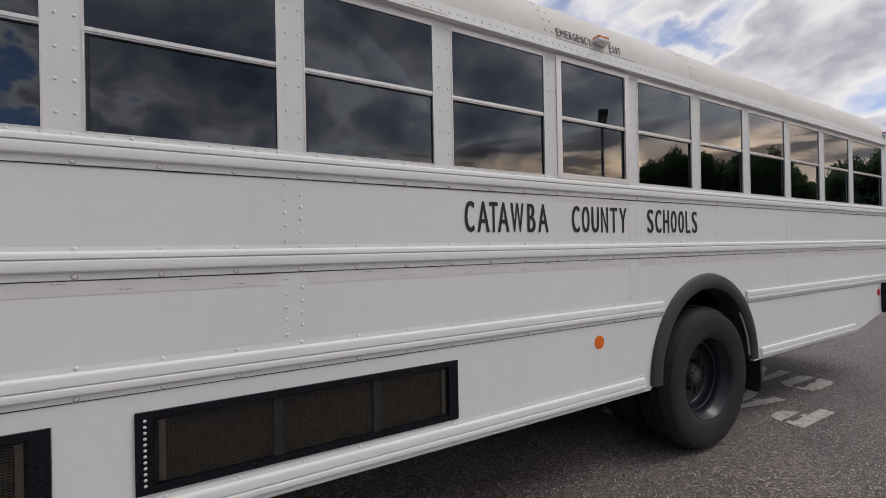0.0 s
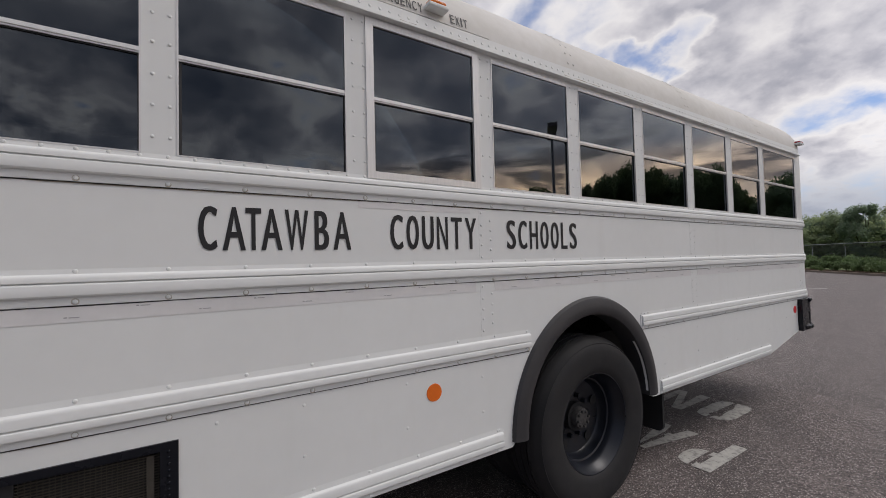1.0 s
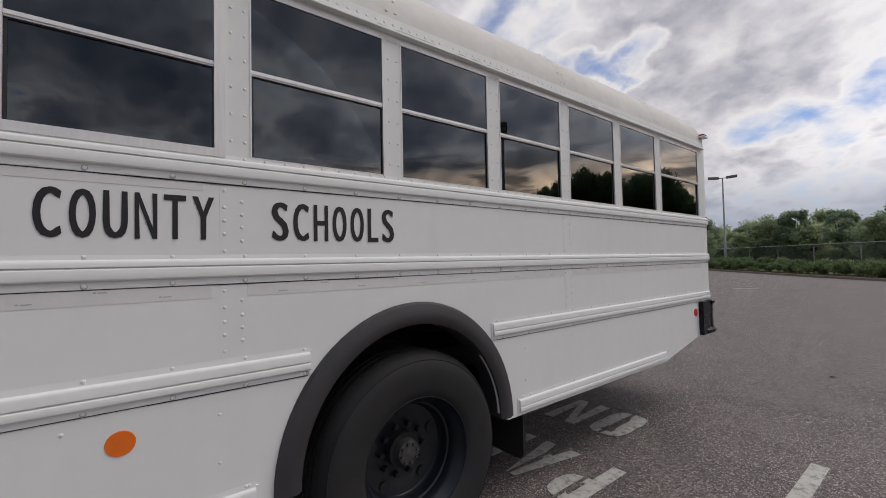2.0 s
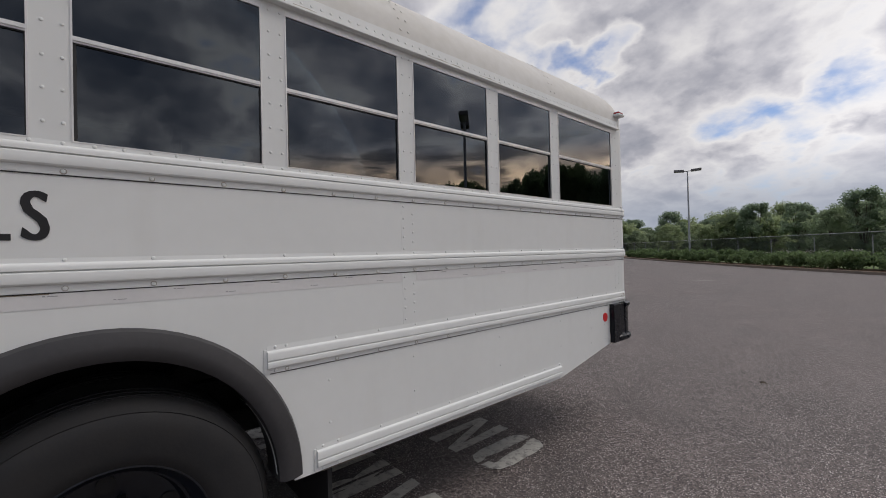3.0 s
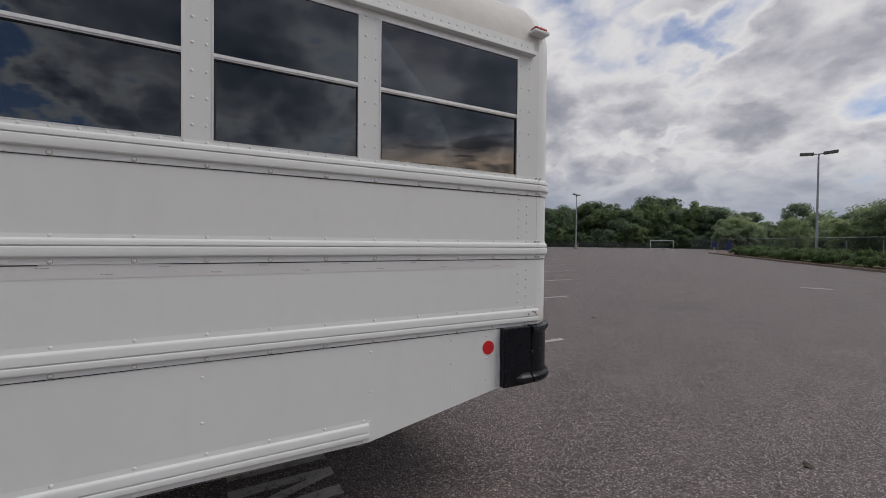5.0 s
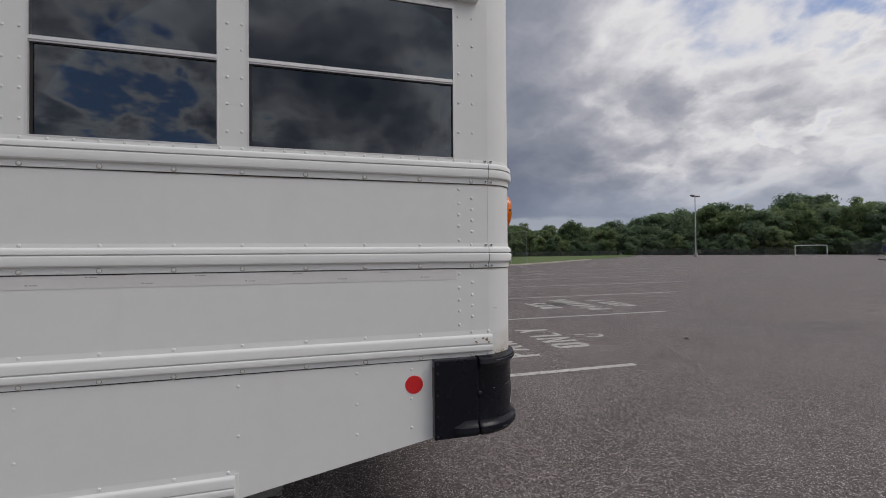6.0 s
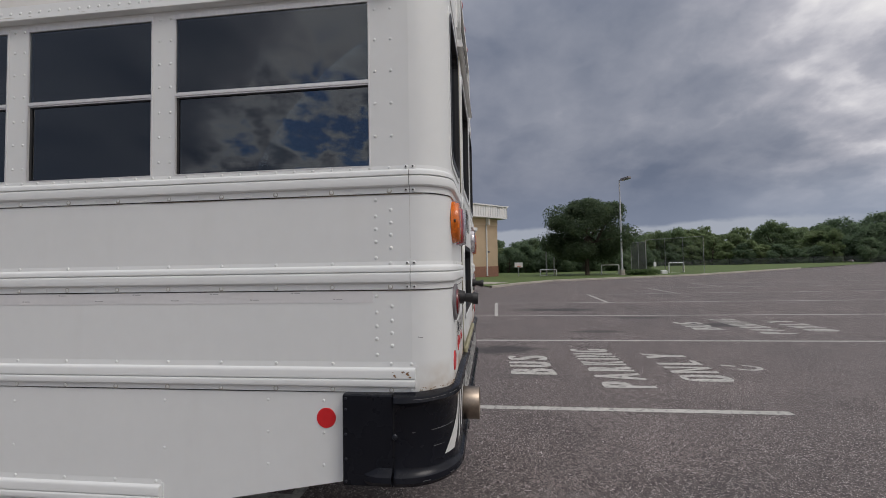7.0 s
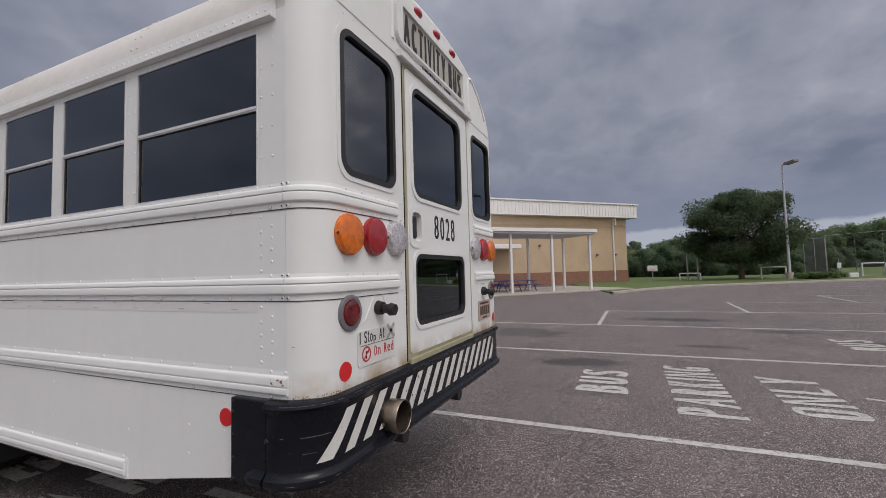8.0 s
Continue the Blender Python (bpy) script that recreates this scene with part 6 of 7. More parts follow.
def bench(yc, x0, x1):
    bm = bmesh.new()
    box(bm, (x0, yc - 0.42, 1.42), (x1, yc, 1.54), 0.04, 3)
    s = part("bench_seat", bm, VINYL, BUS, "dark green vinyl bench seat")
    bm = bmesh.new()
    vs = box(bm, (x0, -0.05, 0.0), (x1, 0.05, 0.68), 0.045, 3, Matrix.Translation((0, yc + 0.03, 1.46)) @ Matrix.Rotation(radians(-9), 4, "X"))
    part("backrest", bm, VINYL, s)
    for x in (x0 + 0.08, x1 - 0.08):
        for y in (yc - 0.35, yc - 0.05):
            bm = bmesh.new()
            cyl(bm, (x, y, 1.23 if abs(y - ARCH_Y) < 0.75 else 1.06), (x, y, 1.44), 0.015, seg=8)
            part("seat_leg", bm, GALV, s)


for k in range(11):
    yy = -0.75 - k * 0.72
    bench(yy, -1.05, -0.10)
    bench(yy, -2.30, -1.35)

# ---- street lamps ----
def street_lamp(x, y, h, heads, yaw, label, scale=1.0):
    z = ground_z(x, y)
    lamp = empty("street_lamp", (x, y, z), label, "street lamp", "car park lamps")
    bm = bmesh.new()
    cyl(bm, (x, y, z), (x, y, z + h), 0.11, 0.06, 14)
    part("pole", bm, LAMPPOLE, lamp, smooth=True)
    bm = bmesh.new()
    cyl(bm, (x, y, z - 0.1), (x, y, z + 0.6), 0.28, 0.27, 18)
    part("footing", bm, CONCRETE, lamp)
    for s in heads:
        m = Matrix.Translation((x, y, z + h)) @ Matrix.Rotation(radians(yaw), 4, "Z")
        bm = bmesh.new()
        box(bm, (min(0, s * 0.35), -0.03, -0.04), (max(0, s * 0.35), 0.03, 0.03), 0.0, m=m)
        part("arm", bm, LAMPHEAD, lamp)
        bm = bmesh.new()
        a, b = s * 0.3, s * (0.3 + 0.95 * scale)
        box(bm, (min(a, b), -0.24, -0.11), (max(a, b), 0.24, 0.12), 0.05, 2, m=m @ Matrix.Rotation(radians(-4 * s), 4, "Y"))
        hd = part("lamp_head", bm, LAMPHEAD, lamp)
        bm = bmesh.new()
        box(bm, (min(a, b) + 0.08, -0.18, -0.118), (max(a, b) - 0.08, 0.18, -0.108), 0.0, m=m @ Matrix.Rotation(radians(-4 * s), 4, "Y"))
        part("lamp_lens", bm, CLEAR, hd)


street_lamp(-13.7, 43.97, 9.35, (1, -1), 20, "tall grey two-headed lamp behind the fence", 1.0)
street_lamp(-41.86, 13.39, 9.6, (1,), 35, "tall grey single-headed lamp at the car park edge")
street_lamp(-51.6, 55.5, 9.65, (1, -1), 110, "tall grey lamp far across the car park")
street_lamp(13.4, 11.25, 8.25, (1, -1), 47, "tall two-headed lamp beside the parked bus", 1.0)

# ---- building ----
U = Vector((0.715, -0.699, 0))        # along the visible wall, towards the near end
N = Vector((0.699, 0.715, 0))         # out of the wall
C0 = Vector((-46.86, 1.14, 0))
FS = 0.945
BZ = ground_z(C0.x, C0.y) - 0.05


def wall_place(u, v, w):
    return C0 + (U * u + N * w) * FS + Vector((0, 0, BZ + v * FS))


def wbox(bm, u0, u1, v0, v1, w0, w1, bevel=0.0):
    m = Matrix(((U.x, N.x, 0, C0.x), (U.y, N.y, 0, C0.y), (0, 0, 1, BZ), (0, 0, 0, 1))) @ Matrix.Diagonal((FS, FS, FS, 1))
    box(bm, (u0, w0, v0), (u1, w1, v1), bevel, 2, m)


BLD = empty("school_building", tuple(C0 + Vector((0, 0, BZ))), "tan block school gym with brick base and white metal fascia", "building")
bm = bmesh.new()
wbox(bm, 0, 46, 1.35, 6.25, -30, 0)
part("wall", bm, BLOCK, BLD, "tan block wall")
bm = bmesh.new()
wbox(bm, -0.02, 46, 6.25, 7.1, -30, 0.03)
part("upper_wall_band", bm, BLOCKB, BLD, "lighter tan block band")
bm = bmesh.new()
wbox(bm, -0.03, 46, -0.4, 1.35, -30, 0.04)
part("brick_base", bm, BRICK, BLD)
bm = bmesh.new()
wbox(bm, -0.9, 46, 7.1, 7.2, -30, 0.9)
wbox(bm, -0.9, 46, 7.2, 8.55, -30, 0.86)
wbox(bm, -1.0, 46, 8.5, 8.64, -30.1, 1.0)
roofb = part("roof_fascia", bm, FASCIA, BLD, "white ribbed metal fascia")
bm = bmesh.new()
for i in range(110):
    u = -0.85 + i * 0.40
    wbox(bm, u, u + 0.06, 7.22, 8.48, 0.86, 0.90)
part("fascia_ribs", bm, FASCIA, roofb)
for u in (1.9, 18.0):
    bm = bmesh.new()
    wbox(bm, u, u + 0.16, 0.2, 6.4, 0.03, 0.18, 0.02)
    wbox(bm, u, u + 0.16, 6.3, 7.12, 0.1, 0.6, 0.02)
    part("downpipe", bm, FASCIA, BLD)
for u, v in ((1.6, 3.0), (4.2, 3.0), (5.2, 3.0), (11.5, 4.0)):
    bm = bmesh.new()
    wbox(bm, u, u + 0.22, v, v + 0.2, 0.03, 0.25, 0.03)
    part("wall_light", bm, LAMPHEAD, BLD)
bm = bmesh.new()
wbox(bm, 21.0, 23.2, 0.2, 2.5, 0.03, 0.08)
part("service_door", bm, LAMPHEAD, BLD)
bm = bmesh.new()
wbox(bm, 15.0, 20.5, 3.7, 4.1, 0.03, 2.0, 0.03)
part("door_hood", bm, FASCIA, BLD)
for u in (5.6, 8.5):
    p = wall_place(u, 8.5, -3)
    bm = bmesh.new()
    cyl(bm, p, p + Vector((0, 0, 0.6)), 0.28, 0.28, 14)
    cyl(bm, p + Vector((0, 0, 0.6)), p + Vector((0, 0, 0.85)), 0.4, 0.18, 14)
    part("roof_vent", bm, FASCIA, BLD)

# covered walk in front of the building
CAN = empty("covered_walk", (-27.1, -3.6, ground_z(-27.1, -3.6)), "white flat-roofed canopy on slim white posts", "canopy")
CP = Vector((-28.75, -1.35, 0))
cz = ground_z(-28.0, -4.0) + 0.09


def cbox(bm, u0, u1, v0, v1, w0, w1, bevel=0.0):
    m = Matrix(((U.x, N.x, 0, CP.x), (U.y, N.y, 0, CP.y), (0, 0, 1, cz), (0, 0, 0, 1))) @ Matrix.Diagonal((FS, FS, FS, 1))
    box(bm, (u0, w0, v0), (u1, w1, v1), bevel, 2, m)


bm = bmesh.new()
cbox(bm, -0.6, 24, 4.08, 4.32, -3.6, 0.5, 0.02)
part("canopy_roof", bm, FASCIA, CAN)
bm = bmesh.new()
cbox(bm, -0.55, 24, 3.95, 4.08, -3.5, 0.4)
part("canopy_soffit", bm, LAMPPOLE, CAN)
for k in range(8):
    for w in (0.0, -3.0):
        bm = bmesh.new()
        cbox(bm, k * 3.3 - 0.33, k * 3.3 - 0.17, -0.12, 4.0, w - 0.08, w + 0.08, 0.015)
        part("post", bm, FASCIA, CAN)
bm = area_bm([tuple((CP + U * u + N * w).xy) for u, w in ((-3, 1.0), (30, 1.0), (30, -6), (-3, -6))], 0.075, 4)
tagged(part("pavement", bm, CONCRETE), "pale concrete pad under the canopy", "pavement", kind="structure")
bm = bmesh.new()
cbox(bm, -3.2, 30, -0.3, -0.02, 1.0, 1.2, 0.03)
tagged(part("kerb", bm, CONCRETE), "concrete kerb along the pad", "kerb", kind="structure")


def picnic_table(u, w, first=None):
    m = Matrix(((U.x, N.x, 0, CP.x), (U.y, N.y, 0, CP.y), (0, 0, 1, cz), (0, 0, 0, 1))) @ Matrix.Translation((u, w, -0.02))
    t = empty("picnic_table", m.translation, "dark blue metal picnic table with two benches", "picnic table", "tables under the canopy")
    for name, a, b in (("tabletop", (-0.9, -0.38, 0.70), (0.9, 0.38, 0.75)), ("bench", (-0.9, -0.85, 0.42), (0.9, -0.58, 0.46)), ("bench", (-0.9, 0.58, 0.42), (0.9, 0.85, 0.46))):
        bm = bmesh.new()
        box(bm, a, b, 0.012, 1, m)
        part(name, bm, TABLEBLUE, t)
    for x in (-0.6, 0.6):
        bm = bmesh.new()
        for s in (-1, 1):
            cyl(bm, m @ Vector((x, s * 0.75, 0)), m @ Vector((x, s * 0.25, 0.71)), 0.03, seg=8)
        cyl(bm, m @ Vector((x, -0.75, 0.40)), m @ Vector((x, 0.75, 0.40)), 0.025, seg=8)
        part("leg_frame", bm, TABLEBLUE, t)


for u, w in ((4.0, -1.9), (6.4, -1.7), (8.8, -1.9), (5.2, -3.4)):
    picnic_table(u, w)

# ---- grass, kerb and field ----
FIELD = [(-24.57, 0.35), (-28.31, 2.24), (-32.58, 5.28), (-35.35, 11.78), (-37.74, 18.07), (-42.84, 25.67), (-50.16, 35.31), (-68.48, 58.46), (-139.08, 107.51), (-152.11, -33.95), (-57.64, -36.34), (-42.66, -4.58)]
bm = area_bm(FIELD, 0.05, 6)
tagged(part("field", bm, GRASS), "mown green grass beside the car park", "grass", kind="structure")


def kerb_run(pts, name="kerb", h=0.14, w=0.18, label="concrete kerb along the asphalt", mat=CONCRETE):
    bm = bmesh.new()
    for p, q in zip(pts, pts[1:]):
        p, q = Vector(p), Vector(q)
        n = max(1, int((q - p).length / 3))
        d = (q - p).normalized()
        s = Vector((-d.y, d.x))
        rows = []
        for i in range(n + 1):
            c = p.lerp(q, i / n)
            z = ground_z(c.x, c.y)
            rows.append([bm.verts.new((*(c + s * o), z + hh)) for o, hh in ((-w / 2, -0.05), (-w / 2, h - 0.02), (-w / 2 + 0.03, h), (w / 2, h), (w / 2, -0.05))])
        for A, B in zip(rows, rows[1:]):
            for j in range(4):
                bm.faces.new((A[j], A[j + 1], B[j + 1], B[j]))
    return tagged(part(name, bm, mat), label, "kerb", kind="structure")


kerb_run([(-24.48, 0.25), (-28.22, 2.14), (-32.49, 5.18), (-35.25, 11.77), (-37.64, 18.07), (-42.75, 25.67), (-50.06, 35.31)])
HD_ = Vector((-0.679, 0.734))
HN = Vector((0.734, 0.679))
K0 = Vector((1.3, 23.8))
kerb_run([tuple(K0 + HD_ * -45), tuple(K0 + HD_ * 45.5)], mat=KERBM, label="brown stained kerb along the shrub bed")
bm = area_bm([tuple(K0 + HD_ * s + HN * o) for s, o in ((-45, 0.1), (45.5, 0.1), (45.5, 2.4), (-45, 2.4))], 0.10, 6)
tagged(part("planting_bed", bm, SOIL), "brown pine straw bed behind the kerb", "planting bed", kind="structure")
bm = area_bm([tuple(K0 + HD_ * s + HN * o) for s, o in ((-60, 2.4), (45.5, 2.4), (45.5, 75), (-60, 75))], 0.06, 10)
tagged(part("lawn", bm, GRASS), "green lawn behind the fence", "grass", kind="structure")


# ---- foliage ----
def leaf_cloud(rng, centres, radii, n, size, up=0.35, shell=0.55):
    """Small bent leaf faces scattered through clumps; returns vertices and faces."""
    k = rng.integers(0, len(centres), n)
    d = rng.normal(size=(n, 3))
    d /= np.linalg.norm(d, axis=1)[:, None]
    r = shell + (1 - shell) * rng.random(n)
    r *= rng.random(n) ** 0.15
    pos = centres[k] + d * (radii[k] * r[:, None])
    nrm = d + rng.normal(size=(n, 3)) * 0.6 + np.array([0, 0, up])
    nrm /= np.linalg.norm(nrm, axis=1)[:, None]
    t = np.cross(nrm, rng.normal(size=(n, 3)))
    t /= np.linalg.norm(t, axis=1)[:, None]
    b = np.cross(nrm, t)
    s = (size * (0.6 + 0.8 * rng.random(n)))[:, None]
    v = np.stack([pos - t * s, pos - b * s * 0.55 + nrm * s * 0.15, pos + t * s, pos + b * s * 0.55 + nrm * s * 0.15], axis=1).reshape(-1, 3)
    f = np.arange(n * 4).reshape(-1, 4)
    return v, f


def mesh_from(name, v, f, mat):
    me = bpy.data.meshes.new(name)
    me.from_pydata(v.tolist(), [], f.tolist())
    me.materials.append(mat)
    return me


def tree_meshes(seed, h, spread, base, leaves, size, mat, lumps=34, flat=0.82, trunk_r=0.22):
    """Trunk with limbs and a crown of leaf clumps; unit built at the origin."""
    rng = np.random.default_rng(seed)
    bm = bmesh.new()
    pts = [Vector((0, 0, -0.3))]
    for i in range(1, 5):
        pts.append(Vector((rng.normal() * 0.12 * i * 0.3, rng.normal() * 0.12 * i * 0.3, base + (h * 0.62 - base) * i / 4 if i > 1 else base * 0.9)))
    for i in range(4):
        cyl(bm, pts[i], pts[i + 1], trunk_r * (1 - 0.2 * i), trunk_r * (1 - 0.2 * (i + 1)), 9)
    cents, rads = [], []
    for i in range(lumps):
        a = rng.random() * 2 * math.pi
        q = rng.random() ** 0.36
        zf = rng.random()
        prof_r = math.sin(math.pi * (0.12 + 0.80 * zf)) ** 0.7
        c = np.array([math.cos(a) * spread * q * prof_r * 0.82, math.sin(a) * spread * q * prof_r * 0.82, base + (h - base) * (0.06 + 0.86 * zf)])
        cents.append(c)
        rr = spread * (0.19 + 0.19 * rng.random())
        rads.append([rr, rr, rr * flat])
        if i % 3 == 0:
            s = pts[1 + int(rng.integers(0, 3))]
            cyl(bm, s, Vector(c), trunk_r * 0.35, trunk_r * 0.08, 6)
    bmesh.ops.recalc_face_normals(bm, faces=bm.faces)
    tm = bpy.data.meshes.new("trunk")
    bm.to_mesh(tm)
    bm.free()
    tm.materials.append(BARK)
    v, f = leaf_cloud(rng, np.array(cents), np.array(rads), leaves, size)
    return tm, mesh_from("crown", v, f, mat)


KINDS = []
for s, (h, sp, base, lm) in enumerate(((12, 4.6, 1.2, 0), (13, 4.0, 0.9, 1), (11, 5.2, 0.8, 2), (14, 4.4, 1.2, 1), (12.5, 5.4, 1.0, 0), (10, 4.6, 0.2, 2))):
    KINDS.append(tree_meshes(11 + s, h, sp, base, 11000, 0.21, LEAVES[lm], lumps=60))


# thinner trees for the back rows, the undergrowth and what lies behind the walk
THIN = []
for s, (h, sp, base, lm) in enumerate(((12, 4.6, 1.2, 0), (13, 4.0, 0.9, 1), (11, 5.2, 0.8, 2), (14, 4.4, 1.2, 1), (12.5, 5.4, 1.0, 0), (10, 4.6, 0.2, 2))):
    THIN.append(tree_meshes(61 + s, h, sp, base, 5000, 0.32, LEAVES[lm], lumps=52))


# trees in the haze-paled leaf colour, for the lawn and the nearer woods
HAZED = []
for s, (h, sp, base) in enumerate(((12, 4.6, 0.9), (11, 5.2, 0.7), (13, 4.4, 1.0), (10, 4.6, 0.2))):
    HAZED.append(tree_meshes(41 + s, h, sp, base, 11000, 0.20, HAZEDLEAF[s % 3], lumps=60))


def tree(x, y, kind, sc, rot, label, group, z=None, sz=None):
    tm, cm = KINDS[kind] if isinstance(kind, int) else kind
    t = new("tree", None)
    t.matrix_basis = Matrix.Translation((x, y, ground_z(x, y) if z is None else z)) @ Matrix.Rotation(rot, 4, "Z") @ Matrix.Diagonal((sc, sc, sc if sz is None else sz, 1))
    tagged(t, label, "tree", group)
    for name, me in (("trunk", tm), ("crown", cm)):
        o = new(name, me)
        o.parent = t
    return t


rng = random.Random(5)


def at(az, d):
    a = radians(az)
    return 1.5 - math.sin(a) * d, math.cos(a) * d


def at8(az, d):
    """A place by its bearing from the walk's end."""
    a, d = radians(az - 1.45), d * 0.945
    return 1.244 - math.sin(a) * d, 1.192 + math.cos(a) * d


# far woods: a ragged belt, three deep, its skyline higher and lower by bearing
SKYLINE = ((-12, 4.9), (0, 5.2), (9, 4.7), (13, 4.6), (17, 3.4), (21, 4.0), (27, 4.0), (29.7, 5.4), (31, 4.5), (33, 6.3), (36, 5.3), (43, 5.5), (49, 4.4), (54, 3.8), (58, 4.3), (65, 4.1), (70, 4.1), (85, 3.3), (112, 2.8))


def skyline(az, line=SKYLINE):
    for (a0, e0), (a1, e1) in zip(line, line[1:]):
        if az <= a1:
            return e0 + (e1 - e0) * (az - a0) / (a1 - a0)
    return line[-1][1]


for az0, az1, d0, step in ((28, 56, 115, 1.9), (56, 112, 120, 2.2), (14, 28, 100, 2.2), (-12, 14, 74, 3.2)):
    az = az0
    while az < az1:
        for row in (0, 1, 2):
            a, d = az + rng.uniform(-0.9, 0.9) + row * step / 3, d0 * (1 + 0.10 * row) + rng.uniform(-5, 5)
            x, y = at(a, d)
            z = ground_z(x, y)
            top = 1.5 + d * math.tan(radians(skyline(a) - 0.25 + rng.uniform(-0.9, 0.45)))
            k = rng.randrange(6)
            hk = (12, 13, 11, 14, 12.5, 10)[k]
            s = max(0.5, (top - z) / hk)
            tree(x, y, HAZED[k % 4] if az < 28 else THIN[k] if row == 2 else k, max(s, 0.7) * rng.uniform(0.95, 1.3), rng.uniform(0, 6.28), "dark green broadleaf tree in the far woods", "far woods", sz=s)
        az += step
# low growth that closes the foot of the woods
for az0, az1, d0, step in ((28, 112, 107, 1.8), (13, 28, 94, 2.0)):
    az = az0
    while az < az1:
        x, y = at(az + rng.uniform(-0.5, 0.5), d0 + rng.uniform(-4, 4))
        tree(x, y, HAZED[3] if az < 28 else KINDS[rng.choice((1, 5))], rng.uniform(0.42, 0.62), rng.uniform(0, 6.28), "low bushy green tree at the wood's edge", "wood edge bushes", z=ground_z(x, y) - 0.7, sz=rng.uniform(0.34, 0.56))
        az += step * 0.65
az = 73.0
while az < 97:
    x, y = at8(az + rng.uniform(-0.4, 0.4), 70 + rng.uniform(-2, 4))
    tree(x, y, KINDS[5], 0.38, rng.uniform(0, 6.28), "low dark undergrowth behind the field", "undergrowth", z=ground_z(x, y) - 0.5, sz=rng.uniform(0.36, 0.52))
    az += 1.05
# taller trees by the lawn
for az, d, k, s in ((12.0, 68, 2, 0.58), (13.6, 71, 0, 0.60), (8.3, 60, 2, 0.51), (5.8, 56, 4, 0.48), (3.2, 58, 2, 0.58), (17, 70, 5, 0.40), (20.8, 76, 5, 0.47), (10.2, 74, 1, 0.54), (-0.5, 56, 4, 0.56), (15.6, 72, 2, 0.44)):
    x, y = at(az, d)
    tree(x, y, HAZED[k % 4], s, rng.uniform(0, 6.28), "broad green tree on the lawn behind the fence", "lawn trees")
# trees on the side that the windows mirror, and behind the walk
ROADSIDE = ((-52, 7.0), (-47.5, 8.0), (-46, 9.6), (-43.7, 10.7), (-41, 8.4), (-37.5, 9.5), (-35, 11.0), (-32, 12.2), (-29.8, 11.7), (-27.9, 10.7), (-25, 10.8), (-22.5, 10.5), (-21, 7.8), (-19.6, 6.5), (-18.6, 6.4), (-16.5, 8.7), (-14, 9.3), (-8, 8.0))
az = -51.5
while az < -9:
    for row in (0, 1):
        a, d = radians(az + rng.uniform(-0.3, 0.3) + row * 0.6), 60 + row * 6 + rng.uniform(-2, 2)
        x, y = -1.65 - math.sin(a) * d, -6.0 + math.cos(a) * d
        top = 1.5 + d * math.tan(radians(skyline(math.degrees(a), ROADSIDE) - rng.uniform(0.0, 0.9) - 0.4 * row))
        k = rng.randrange(6)
        tree(x, y, k, rng.uniform(0.5, 0.68), rng.uniform(0, 6.28), "tall dark tree across the road", "roadside trees", sz=(top - ground_z(x, y)) / (12, 13, 11, 14, 12.5, 10)[k])
    az += 1.25
for i in range(34):
    az = -55 - i * 6.0
    d = 120 + rng.uniform(-10, 15)
    x, y = at(az, d)
    tree(x, y, THIN[rng.randrange(6)], 1.2, rng.uniform(0, 6.28), "dark green broadleaf tree in the far woods", "far woods", sz=rng.uniform(0.7, 1.0))
# the broad tree beside the far lamp
BIG = tree_meshes(77, 8.6, 5.3, 1.7, 60000, 0.11, LEAFDARK, lumps=64, flat=0.6, trunk_r=0.26)
tree(-45.6, 10.84, BIG, 1.0, 0.4, "broad dark green shade tree with a short trunk", "shade tree")


# shrubs along the kerb
def shrub_mesh(seed):
    r = np.random.default_rng(seed)
    c = np.stack([r.uniform(-0.9, 0.9, 16), r.uniform(-0.7, 0.7, 16), r.uniform(0.15, 0.62, 16)], axis=1)
    rad = np.stack([r.uniform(0.28, 0.45, 16)] * 2 + [r.uniform(0.16, 0.3, 16)], axis=1)
    v, f = leaf_cloud(r, c, rad, 1500, 0.07, 0.6, 0.3)
    v[:, 2] = np.maximum(v[:, 2], -0.05)
    return mesh_from("shrub", v, f, SHRUB)


SH = [shrub_mesh(s) for s in (1, 2, 3, 4)]
for i in range(62):
    s = -24 + i * 1.05
    p = K0 + HD_ * s + HN * (1.55 + rng.uniform(-0.25, 0.25))
    o = new("shrub", SH[i % 4])
    o.matrix_basis = Matrix.Translation((p.x, p.y, ground_z(p.x, p.y) + 0.1)) @ Matrix.Rotation(rng.uniform(0, 6.28), 4, "Z") @ Matrix.Diagonal((0.9, 0.9, rng.uniform(0.95, 1.4), 1))
    tagged(o, "low spreading dark green juniper shrub in pine straw", "shrub", "kerb shrubs")
    if i % 2 == 0:
        q = p + HN * 0.6 + HD_ * 0.4
        o = new("shrub", SH[(i + 1) % 4])
        o.matrix_basis = Matrix.Translation((q.x, q.y, ground_z(q.x, q.y) + 0.1)) @ Matrix.Rotation(rng.uniform(0, 6.28), 4, "Z") @ Matrix.Diagonal((1.05, 1.05, rng.uniform(1.1, 1.6), 1))
        tagged(o, "low spreading dark green juniper shrub in pine straw", "shrub", "kerb shrubs")


